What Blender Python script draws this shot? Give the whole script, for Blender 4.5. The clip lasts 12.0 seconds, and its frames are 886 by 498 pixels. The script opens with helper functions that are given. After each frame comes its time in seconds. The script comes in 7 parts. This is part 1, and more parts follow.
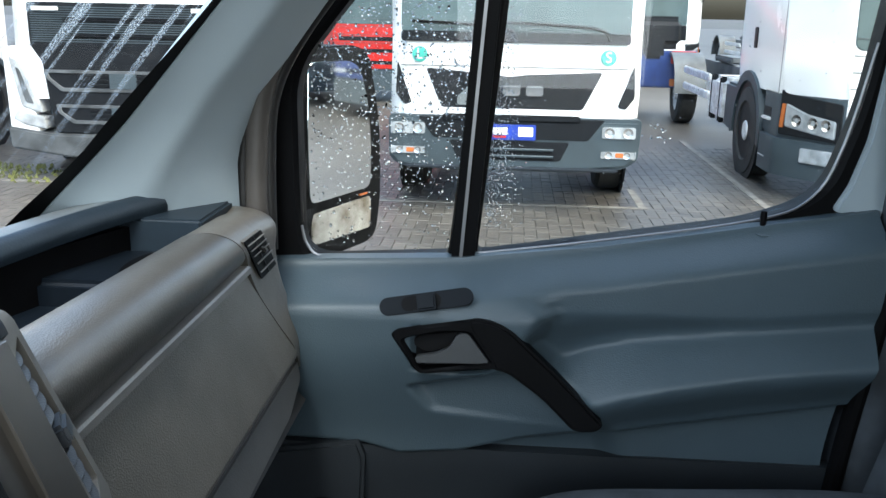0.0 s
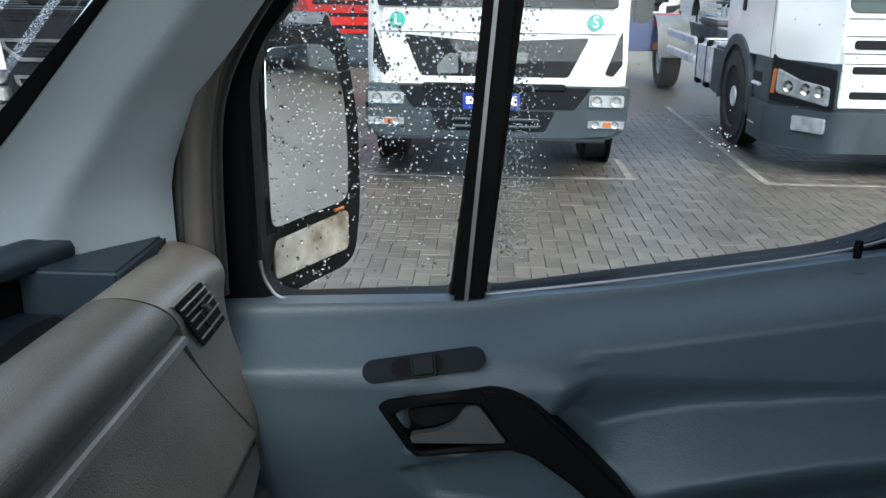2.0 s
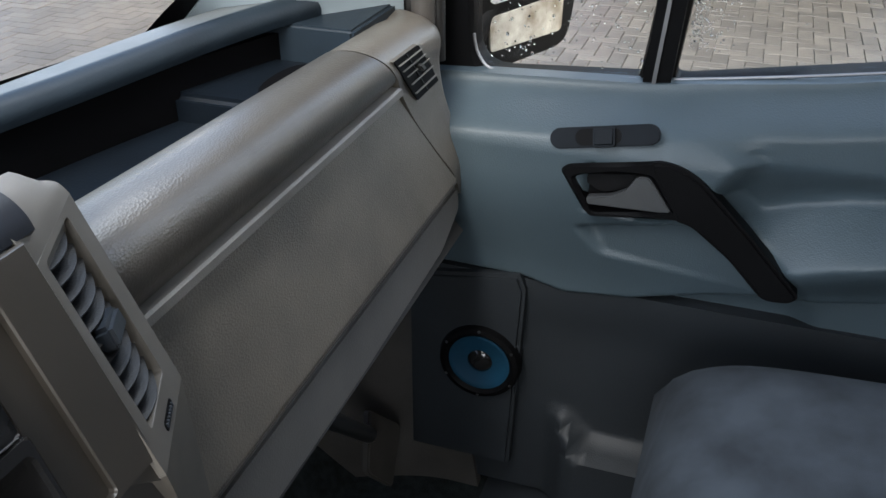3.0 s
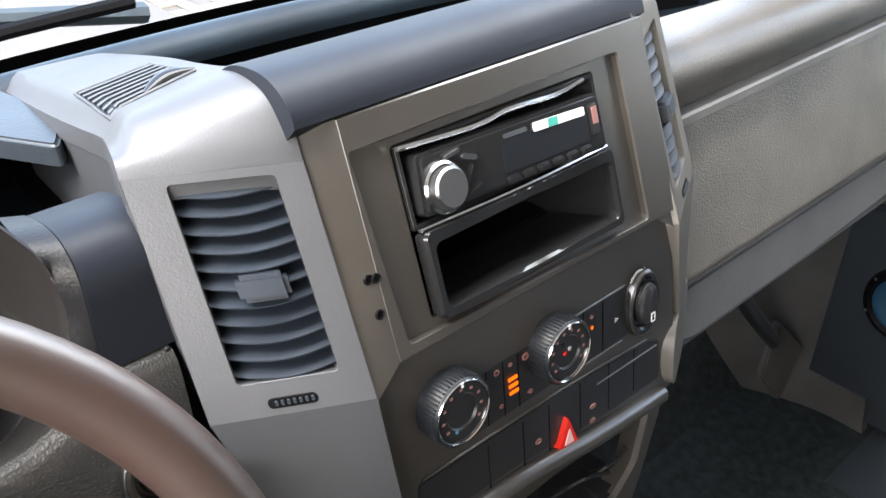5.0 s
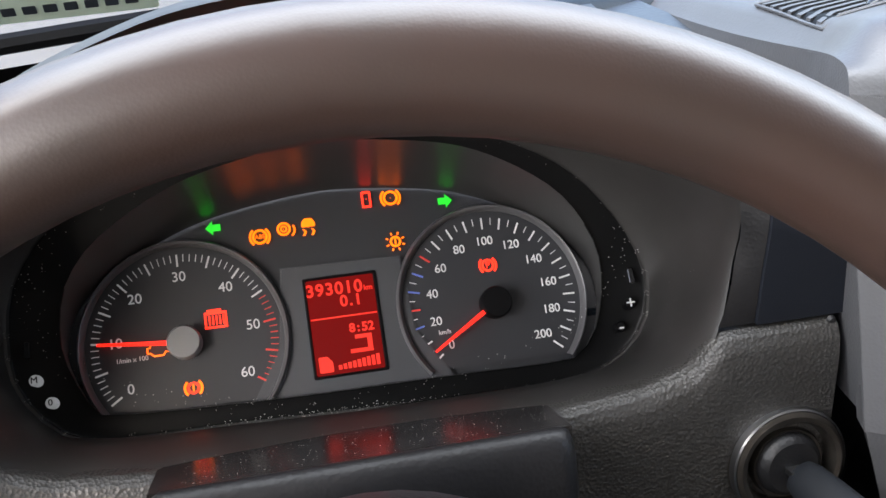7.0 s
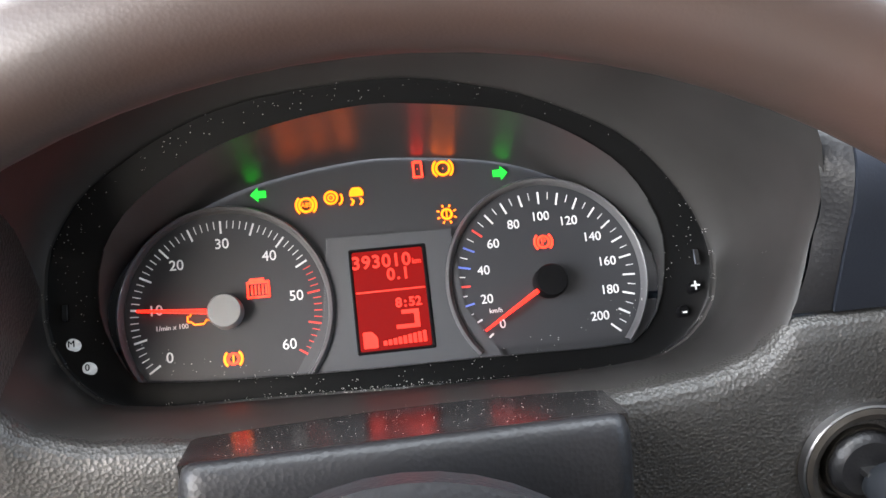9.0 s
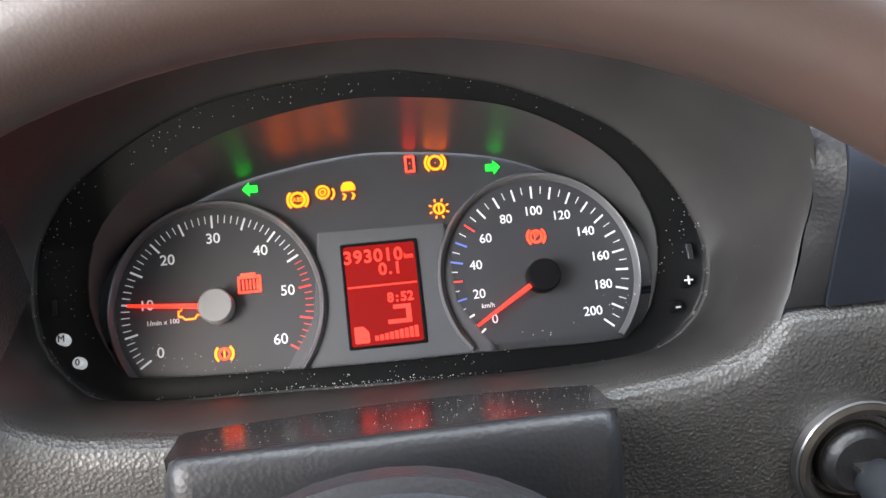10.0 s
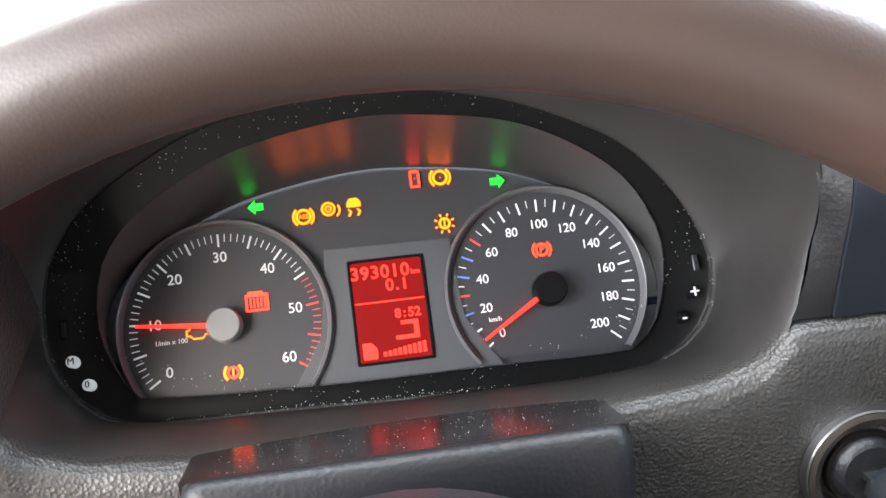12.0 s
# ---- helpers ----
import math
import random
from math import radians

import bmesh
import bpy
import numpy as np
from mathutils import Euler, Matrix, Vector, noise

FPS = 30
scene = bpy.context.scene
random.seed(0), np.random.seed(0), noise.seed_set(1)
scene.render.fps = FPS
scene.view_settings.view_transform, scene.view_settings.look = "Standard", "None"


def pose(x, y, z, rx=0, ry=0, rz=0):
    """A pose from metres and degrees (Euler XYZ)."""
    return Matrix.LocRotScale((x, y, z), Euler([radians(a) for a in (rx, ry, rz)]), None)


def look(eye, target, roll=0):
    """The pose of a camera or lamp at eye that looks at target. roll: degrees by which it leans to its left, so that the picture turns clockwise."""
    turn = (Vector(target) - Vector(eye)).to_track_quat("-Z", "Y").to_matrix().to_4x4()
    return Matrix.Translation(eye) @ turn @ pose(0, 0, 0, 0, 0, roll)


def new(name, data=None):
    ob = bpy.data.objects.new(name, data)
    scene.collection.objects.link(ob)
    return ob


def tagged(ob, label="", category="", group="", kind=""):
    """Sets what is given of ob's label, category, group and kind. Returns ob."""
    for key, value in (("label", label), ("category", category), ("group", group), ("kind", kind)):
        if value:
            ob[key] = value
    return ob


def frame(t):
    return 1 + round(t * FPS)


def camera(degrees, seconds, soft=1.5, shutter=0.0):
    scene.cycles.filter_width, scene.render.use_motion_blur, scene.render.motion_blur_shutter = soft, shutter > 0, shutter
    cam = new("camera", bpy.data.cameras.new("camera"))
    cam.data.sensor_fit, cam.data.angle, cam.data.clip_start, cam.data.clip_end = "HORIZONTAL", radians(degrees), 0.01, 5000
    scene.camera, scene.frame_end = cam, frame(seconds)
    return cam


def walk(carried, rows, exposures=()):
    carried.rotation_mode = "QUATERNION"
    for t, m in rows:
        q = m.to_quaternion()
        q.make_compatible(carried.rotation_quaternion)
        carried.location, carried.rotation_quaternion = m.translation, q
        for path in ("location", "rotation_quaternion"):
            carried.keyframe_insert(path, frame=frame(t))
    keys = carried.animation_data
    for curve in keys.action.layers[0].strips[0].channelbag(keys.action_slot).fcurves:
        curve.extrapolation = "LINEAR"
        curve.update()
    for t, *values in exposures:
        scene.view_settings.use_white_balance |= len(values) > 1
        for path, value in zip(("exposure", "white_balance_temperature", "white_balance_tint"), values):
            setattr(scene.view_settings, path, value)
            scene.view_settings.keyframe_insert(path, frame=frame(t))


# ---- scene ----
cam = camera(52.1, 12.0)
PATH = [
    (0, (0.007, 0.14, 1.734), (1.936, 0.279, 1.224), 1.1),
    (0.5, (0.062, 0.207, 1.722), (1.991, 0.34, 1.213), 0.9),
    (1, (0.234, 0.317, 1.725), (2.166, 0.448, 1.224), 0.3),
    (1.5, (0.382, 0.333, 1.674), (2.317, 0.443, 1.181), -0.2),
    (2, (0.338, 0.191, 1.742), (2.249, 0.28, 1.157), 0.8),
    (2.5, (0.252, 0.121, 1.768), (2.049, 0.454, 0.955), 0.3),
    (2.7, (0.231, 0.114, 1.77), (1.957, 0.537, 0.852), 0.5),
    (4.3, (0.0, 0.043, 1.756), (1.36, 1.054, 0.694), 1.7),
    (4.5, (-0.014, 0.05, 1.753), (1.29, 1.126, 0.685), 1.6),
    (5, (-0.032, 0.07, 1.74), (1.123, 1.299, 0.666), 1.0),
    (5.5, (-0.0426, 0.1016, 1.7093), (0.8859, 1.5346, 0.6680), -0.95),
    (6, (-0.0657, 0.1478, 1.6878), (0.5965, 1.7169, 0.6392), -1.4),
    (6.5, (-0.0969, 0.1676, 1.6783), (0.3556, 1.8081, 0.6275), -0.98),
    (7, (-0.1038, 0.1837, 1.6572), (0.2254, 1.8507, 0.602), -1.29),
    (7.5, (-0.1006, 0.1908, 1.6451), (0.1752, 1.8613, 0.5805), -1.59),
    (9.5, (-0.096, 0.198, 1.637), (0.094, 1.876, 0.567), -2.1),
    (10, (-0.0918, 0.1977, 1.6354), (0.0954, 1.8745, 0.5628), -2.2),
    (10.5, (-0.0917, 0.1984, 1.6347), (0.0959, 1.8759, 0.5627), -2.5),
    (11, (-0.0965, 0.1992, 1.6371), (0.0973, 1.8734, 0.5605), -2.7),
    (11.5, (-0.0964, 0.1959, 1.6394), (0.0908, 1.8748, 0.5674), -3.1),
    (12, (-0.0962, 0.2016, 1.6428), (0.1002, 1.8763, 0.5672), -2.98),
]
walk(cam, [(t, look(eye, target, roll)) for t, eye, target, roll in PATH],
     [(0, 1.5, 6250, 4), (1.0, 1.15, 6250, 4), (1.5, 1.1, 6250, 4), (2.7, 1.35, 6600, 8), (4.3, 3.0, 7050, 11), (5.0, 3.0, 7050, 11), (5.5, 2.85, 7000, 11), (6.0, 2.6, 6900, 11),
      (6.5, 2.5, 6800, 11), (7.0, 2.35, 6750, 11), (7.6, 2.4, 6700, 10), (9.5, 3.45, 6550, 9), (12.0, 3.45, 6600, 9)])


# ---- light ----
world = bpy.data.worlds.new("overcast_sky")
scene.world = world
world.use_nodes = True
wn = world.node_tree.nodes
sky = wn.new("ShaderNodeTexSky")
sky.sky_type = 'NISHITA'
sky.sun_disc = False
sky.sun_elevation = radians(48)
sky.sun_rotation = radians(200)
sky.air_density, sky.dust_density, sky.ozone_density = 1.0, 6.0, 1.0
wn["Background"].inputs["Strength"].default_value = 0.26
world.node_tree.links.new(sky.outputs[0], wn["Background"].inputs["Color"])

sun = new("sun", bpy.data.lights.new("sun", "SUN"))
sun.data.energy, sun.data.angle, sun.data.color = 1.4, radians(25), (1.0, 0.97, 0.93)
sun.matrix_world = look((-7, 0.6, 8), (0, 0, 0))

# daylight through the driver's window and the upper windscreen
side_light = new("window_daylight_left", bpy.data.lights.new("window_daylight_left", "AREA"))
side_light.data.shape, side_light.data.size, side_light.data.size_y = 'RECTANGLE', 0.70, 0.55
side_light.data.energy, side_light.data.color, side_light.data.spread = 1.25, (0.93, 0.96, 1.0), radians(120)
side_light.matrix_world = look((-0.595, 0.0, 1.72), (0.9, -0.02, 1.30))
front_light = new("window_daylight_front", bpy.data.lights.new("window_daylight_front", "AREA"))
front_light.data.shape, front_light.data.size, front_light.data.size_y = 'RECTANGLE', 1.5, 0.30
front_light.data.energy, front_light.data.color = 2.6, (0.90, 0.95, 1.0)
front_light.matrix_world = look((0.371, 0.50, 1.91), (0.371, 0.10, 1.30))


# ---- materials ----
def mat(name, col, rough=0.5, metal=0.0, var=0.12, scale=12.0, grain=0.0, grain_scale=300.0, emit=None, power=0.0,
        spec=0.5, island=False, col2=None, coat=0.0, stretch=None, depth=0.25):
    """A surface with blotches at one scale, fine grain at another and a relief from the grain."""
    m = bpy.data.materials.new(name)
    m.use_nodes = True
    n, l = m.node_tree.nodes, m.node_tree.links
    b = n["Principled BSDF"]
    tex = n.new("ShaderNodeTexCoord")
    big = n.new("ShaderNodeTexNoise")
    big.inputs["Scale"].default_value, big.inputs["Detail"].default_value = scale, 4
    l.new(tex.outputs["Object"], big.inputs["Vector"])
    ramp = n.new("ShaderNodeMapRange")
    ramp.inputs[1].default_value, ramp.inputs[2].default_value = 0.3, 0.7
    l.new(big.outputs["Fac"], ramp.inputs[0])
    mix = n.new("ShaderNodeMix")
    mix.data_type = 'RGBA'
    c2 = col2 or tuple(c * (1 - var * 2) for c in col)
    mix.inputs[6].default_value = (*[min(1, c * (1 + (0 if col2 else var))) for c in col], 1)
    mix.inputs[7].default_value = (*c2, 1)
    l.new(ramp.outputs[0], mix.inputs[0])
    out = mix.outputs[2]
    if island:
        info = n.new("ShaderNodeNewGeometry" if island == "island" else "ShaderNodeObjectInfo")
        hsv = n.new("ShaderNodeHueSaturation")
        mr = n.new("ShaderNodeMapRange")
        mr.inputs[3].default_value, mr.inputs[4].default_value = 0.72, 1.25
        l.new(info.outputs["Random Per Island" if island == "island" else "Random"], mr.inputs[0])
        l.new(mr.outputs[0], hsv.inputs["Value"])
        l.new(out, hsv.inputs["Color"])
        out = hsv.outputs["Color"]
    l.new(out, b.inputs["Base Color"])
    b.inputs["Metallic"].default_value = metal
    b.inputs["Specular IOR Level"].default_value = spec
    b.inputs["Coat Weight"].default_value = coat
    rr = n.new("ShaderNodeMapRange")
    rr.inputs[3].default_value, rr.inputs[4].default_value = max(0, rough - 0.06), min(1, rough + 0.06)
    l.new(big.outputs["Fac"], rr.inputs[0])
    l.new(rr.outputs[0], b.inputs["Roughness"])
    if grain:
        g = n.new("ShaderNodeTexVoronoi")
        g.inputs["Scale"].default_value = grain_scale
        if stretch:
            mp = n.new("ShaderNodeMapping")
            mp.inputs["Scale"].default_value = stretch
            l.new(tex.outputs["Object"], mp.inputs[0])
            l.new(mp.outputs[0], g.inputs["Vector"])
        else:
            l.new(tex.outputs["Object"], g.inputs["Vector"])
        bump = n.new("ShaderNodeBump")
        bump.inputs["Strength"].default_value, bump.inputs["Distance"].default_value = min(1, grain), depth / grain_scale
        l.new(g.outputs["Distance"], bump.inputs["Height"])
        l.new(bump.outputs[0], b.inputs["Normal"])
    if emit:
        b.inputs["Emission Color"].default_value = (*emit, 1)
        b.inputs["Emission Strength"].default_value = power
    return m


def glass(name, tint=(1, 1, 1)):
    m = bpy.data.materials.new(name)
    m.use_nodes = True
    n, l = m.node_tree.nodes, m.node_tree.links
    n.remove(n["Principled BSDF"])
    tr, gl, mx = (n.new("ShaderNode" + k) for k in ("BsdfTransparent", "BsdfGlossy", "MixShader"))
    lw, pw, sc = n.new("ShaderNodeLayerWeight"), n.new("ShaderNodeMath"), n.new("ShaderNodeMath")
    lw.inputs[0].default_value = 0.5
    pw.operation, pw.inputs[1].default_value = 'POWER', 5.0
    sc.operation, sc.inputs[1].default_value, sc.inputs[2].default_value = 'MULTIPLY_ADD', 0.45, 0.02
    tr.inputs[0].default_value = (*tint, 1)
    gl.inputs["Roughness"].default_value = 0.0
    l.new(lw.outputs["Facing"], pw.inputs[0])
    l.new(pw.outputs[0], sc.inputs[0])
    l.new(sc.outputs[0], mx.inputs[0])
    l.new(tr.outputs[0], mx.inputs[1])
    l.new(gl.outputs[0], mx.inputs[2])
    l.new(mx.outputs[0], n["Material Output"].inputs[0])
    return m


def water(name):
    """Clear drops on a pane."""
    m = bpy.data.materials.new(name)
    m.use_nodes = True
    b = m.node_tree.nodes["Principled BSDF"]
    b.inputs["Transmission Weight"].default_value = 1.0
    b.inputs["Roughness"].default_value = 0.02
    b.inputs["IOR"].default_value = 1.33
    return m


def streaks(name):
    """Water smeared by the wiper: pale runs with clear glass between them."""
    m = bpy.data.materials.new(name)
    m.use_nodes = True
    n, l = m.node_tree.nodes, m.node_tree.links
    n.remove(n["Principled BSDF"])
    tc, mp, no, fine, r1, r2, mul = (n.new("ShaderNode" + k) for k in ("TexCoord", "Mapping", "TexNoise", "TexNoise", "MapRange", "MapRange", "Math"))
    tr, df, mx = (n.new("ShaderNode" + k) for k in ("BsdfTransparent", "BsdfTranslucent", "MixShader"))
    mp.inputs["Rotation"].default_value = (0, radians(-28), 0)
    mp.inputs["Scale"].default_value = (64, 3, 3.5)
    no.inputs["Scale"].default_value, no.inputs["Detail"].default_value = 1.0, 3
    fine.inputs["Scale"].default_value, fine.inputs["Detail"].default_value = 600, 2
    r1.inputs[1].default_value, r1.inputs[2].default_value = 0.54, 0.58
    r2.inputs[1].default_value, r2.inputs[2].default_value = 0.42, 0.58
    l.new(tc.outputs["Object"], mp.inputs[0])
    l.new(mp.outputs[0], no.inputs["Vector"])
    l.new(tc.outputs["Object"], fine.inputs["Vector"])
    l.new(no.outputs["Fac"], r1.inputs[0])
    l.new(fine.outputs["Fac"], r2.inputs[0])
    mul.operation = 'MULTIPLY'
    l.new(r1.outputs[0], mul.inputs[0])
    l.new(r2.outputs[0], mul.inputs[1])
    half = n.new("ShaderNodeMath")
    half.operation = 'MULTIPLY'
    sep, up = n.new("ShaderNodeSeparateXYZ"), n.new("ShaderNodeMapRange")
    up.inputs[1].default_value, up.inputs[2].default_value = 1.52, 1.68
    up.inputs[3].default_value, up.inputs[4].default_value = 0.03, 0.30
    l.new(tc.outputs["Object"], sep.inputs[0])
    l.new(sep.outputs["Z"], up.inputs[0])
    l.new(mul.outputs[0], half.inputs[0])
    l.new(up.outputs[0], half.inputs[1])
    df.inputs[0].default_value = (0.85, 0.9, 0.92, 1)
    l.new(half.outputs[0], mx.inputs[0])
    l.new(tr.outputs[0], mx.inputs[1])
    l.new(df.outputs[0], mx.inputs[2])
    l.new(mx.outputs[0], n["Material Output"].inputs[0])
    return m


DASH = mat("dash_plastic", (0.035, 0.0305, 0.0255), 0.33, grain=0.06, grain_scale=900, var=0.10, spec=1.0)
DASHSOFT = mat("dash_leather_grain", (0.135, 0.120, 0.100), 0.34, grain=0.9, grain_scale=640, stretch=(0.6, 1.0, 1.0), var=0.12, spec=1.0, depth=0.26)
DASHROLL = mat("dash_smooth_roll", (0.074, 0.066, 0.056), 0.32, grain=0.8, grain_scale=600, stretch=(0.6, 1.0, 1.0), var=0.08, spec=0.9, depth=0.18)
DARK = mat("dark_plastic", (0.014, 0.014, 0.015), 0.45, grain=0.3, grain_scale=500, spec=0.3)
BLACK = mat("black_rubber", (0.004, 0.004, 0.0045), 0.5, spec=0.08)
GLOSS = mat("gloss_black", (0.015, 0.015, 0.0155), 0.12)
SILVER = mat("silver_paint", (0.078, 0.080, 0.086), 0.46, metal=0.35, grain=0.25, grain_scale=700, var=0.05)
LEDGE = mat("light_grey_plastic", (0.135, 0.150, 0.156), 0.5, grain=0.2)
STRIP = mat("pale_trim_strip", (0.26, 0.25, 0.235), 0.45, grain=0.4, grain_scale=600)
DOORP = mat("door_grey_plastic", (0.060, 0.086, 0.102), 0.46, grain=0.4, grain_scale=450, var=0.06, scale=5)
KNEE = mat("knee_panel_leather_grain", (0.030, 0.029, 0.0275), 0.47, grain=0.85, grain_scale=620, depth=0.30, spec=0.5)
# darker copy of the door plastic; shade low in the cab is coloured in
DOORL = mat("shaded_grey_plastic", (0.017, 0.021, 0.025), 0.55, grain=0.4, grain_scale=450, var=0.08, scale=5)
PILLAR = mat("pillar_trim_grey", (0.34, 0.40, 0.43), 0.65, grain=0.3, grain_scale=600, var=0.04, scale=3)
CARPET = mat("footwell_carpet", (0.009, 0.015, 0.014), 0.95, grain=1.0, grain_scale=300, var=0.45, scale=60)
FABRIC = mat("seat_fabric", (0.055, 0.066, 0.078), 0.9, grain=0.8, grain_scale=900, var=0.2, scale=14)
RIM = mat("wheel_leather", (0.034, 0.022, 0.018), 0.40, grain=0.10, grain_scale=1500, var=0.22, scale=14, col2=(0.046, 0.022, 0.016), spec=0.8)
CHROME = mat("chrome", (0.75, 0.75, 0.76), 0.15, metal=1.0, var=0.03)
SEALBRIGHT = mat("dull_metal_strip", (0.30, 0.30, 0.31), 0.4, metal=0.8, var=0.1)
BRUSHED = mat("brushed_metal", (0.36, 0.36, 0.365), 0.3, metal=1.0, var=0.05)
BLUECONE = mat("blue_cone", (0.005, 0.048, 0.092), 0.5)
VANE = mat("vent_vane", (0.019, 0.025, 0.034), 0.42, grain=0.0)
WHITE = mat("white_truck_paint", (0.78, 0.79, 0.79), 0.25, coat=0.4, var=0.03, scale=2)
TRUCKGREY = mat("bumper_grey", (0.037, 0.053, 0.064), 0.5, var=0.15, scale=3)
TRUCKDARK = mat("grille_dark", (0.010, 0.0115, 0.014), 0.5, spec=0.15)
CHASSIS = mat("chassis_grey", (0.075, 0.083, 0.09), 0.5, var=0.3, scale=4)
TYRE = mat("tyre_rubber", (0.02, 0.02, 0.02), 0.8, var=0.2)
STEEL = mat("wheel_steel", (0.70, 0.71, 0.72), 0.35, metal=0.2, var=0.2)
LAMP = mat("lamp_glass", (0.50, 0.53, 0.55), 0.12, metal=0.4, var=0.2, scale=8)
AMBER = mat("amber_lens", (0.42, 0.13, 0.04), 0.2)
REDP = mat("red_paint", (0.5, 0.02, 0.015), 0.3)
BLUEP = mat("blue_paint", (0.015, 0.04, 0.16), 0.3)
GREENB = mat("teal_badge", (0.05, 0.36, 0.30), 0.4)
PLATE = mat("blue_plate", (0.02, 0.05, 0.33), 0.35)
MARK = mat("white_mark", (0.72, 0.72, 0.72), 0.5, var=0.02)
WORNLINE = mat("worn_line_paint", (0.17, 0.165, 0.155), 0.7, scale=9, col2=(0.065, 0.06, 0.054))
PAVER = mat("concrete_paver", (0.060, 0.055, 0.049), 0.48, var=0.15, scale=3.0, grain=0.5, grain_scale=160, island="object")
PAVERJ = mat("concrete_paver_joined", (0.060, 0.055, 0.049), 0.48, var=0.15, scale=0.4, grain=0.5, grain_scale=160, island="island")
JOINT = mat("paver_joint_soil", (0.045, 0.042, 0.038), 0.6, var=0.2, scale=2)
DROP = water("raindrop")
STREAK = streaks("wiper_smear")
GLASS = glass("window_glass", (0.93, 0.96, 0.96))
SHROUD = mat("column_shroud_plastic", (0.010, 0.010, 0.011), 0.42, grain=0.3, grain_scale=500, spec=0.3)
LEVER = mat("lever_grey", (0.052, 0.055, 0.057), 0.5, grain=0.2)
CABGLASS = mat("tinted_windscreen", (0.07, 0.10, 0.105), 0.08, var=0.15, scale=1.5)
MIRROR = mat("mirror_glass", (0.8, 0.82, 0.83), 0.01, metal=1.0, var=0.0)
HOOD = mat("hood_plastic", (0.021, 0.020, 0.0192), 0.46, var=0.15, scale=30)
BEZ = mat("bezel_black", (0.004, 0.0042, 0.0045), 0.4, spec=0.12)
TRAYBLUE = mat("tray_lip_plastic", (0.032, 0.040, 0.049), 0.42, grain=0.15)
BULKHEAD = mat("rear_wall_bounce", (0.64, 0.51, 0.41), 0.7, var=0.1, scale=3, grain=0.2)
# end and floor: the tray lip's colour, darkened for shade in the recess
TRAYEND = mat("tray_end_shaded", (0.015, 0.024, 0.033), 0.45, grain=0.15, spec=0.35)
TRAYDARK = mat("tray_floor_shaded", (0.005, 0.008, 0.012), 0.42, grain=0.1, spec=0.2)
HEADLINER = mat("headliner", (0.58, 0.58, 0.57), 0.9, var=0.04, grain=0.3)


# ---- mesh helpers ----
def under(ob, parent):
    """Makes ob a part of parent; its mesh is given in the place's own coordinates."""
    if parent:
        ob.parent = parent
        if parent.parent is None and parent.data is None:
            ob.matrix_parent_inverse = Matrix.Translation(-parent.location)
    return ob


def part(name, bm, material, parent=None, label="", smooth=35):
    """Links a bmesh as one mesh object under a thing or a part."""
    bmesh.ops.recalc_face_normals(bm, faces=bm.faces)
    me = bpy.data.meshes.new(name)
    bm.to_mesh(me)
    bm.free()
    me.materials.append(material)
    if smooth:
        me.shade_smooth()
        me.set_sharp_from_angle(angle=radians(smooth))
    ob = under(new(name, me), parent)
    if label:
        tagged(ob, label)
    return ob


def thing(name, at, label, category, group="", kind=""):
    ob = new(name)
    ob.location = at
    ob.empty_display_size = 0.05
    return tagged(ob, label, category, group, kind)


def box(a, b, bevel=0.0, seg=2, bm=None, m=None):
    bm = bm or bmesh.new()
    a, b = Vector(a), Vector(b)
    mm = (m or Matrix()) @ Matrix.Translation((a + b) / 2) @ Matrix.Diagonal((*(abs(v) for v in b - a), 1))
    r = bmesh.ops.create_cube(bm, size=1, matrix=mm)
    if bevel:
        ed = list({e for v in r["verts"] for e in v.link_edges})
        bmesh.ops.bevel(bm, geom=ed, offset=bevel, segments=seg, affect='EDGES', clamp_overlap=True)
    return bm


def slab(outline, depth, bevel=0.0, m=None, seg=2, bm=None, holes=()):
    """A flat outline (x, y) in a frame m, thick along its z from -depth to 0, its front edge rounded."""
    bm = bm or bmesh.new()
    m = m or Matrix()
    top = [bm.verts.new(m @ Vector((x, y, 0))) for x, y in outline]
    f = bm.faces.new(top)
    r = bmesh.ops.extrude_face_region(bm, geom=[f])
    nv = [v for v in r["geom"] if isinstance(v, bmesh.types.BMVert)]
    d = m.to_3x3() @ Vector((0, 0, -depth))
    bmesh.ops.translate(bm, verts=top, vec=d)
    if bevel:
        s = set(nv)
        ed = [e for e in bm.edges if e.verts[0] in s and e.verts[1] in s]
        bmesh.ops.bevel(bm, geom=ed, offset=bevel, segments=seg, affect='EDGES', clamp_overlap=True)
    return bm


def round_rect(x0, y0, x1, y1, r, n=5):
    pts = []
    for cx, cy, a0 in ((x1 - r, y1 - r, 0), (x0 + r, y1 - r, 90), (x0 + r, y0 + r, 180), (x1 - r, y0 + r, 270)):
        for k in range(n + 1):
            a = radians(a0 + 90 * k / n)
            pts.append((cx + r * math.cos(a), cy + r * math.sin(a)))
    return pts


def ellipse(cx, cy, rx, ry, n=32, a0=0, a1=360):
    full = a1 - a0 >= 360
    return [(cx + rx * math.cos(radians(a0 + (a1 - a0) * k / (n if full else n - 1))),
             cy + ry * math.sin(radians(a0 + (a1 - a0) * k / (n if full else n - 1)))) for k in range(n)]


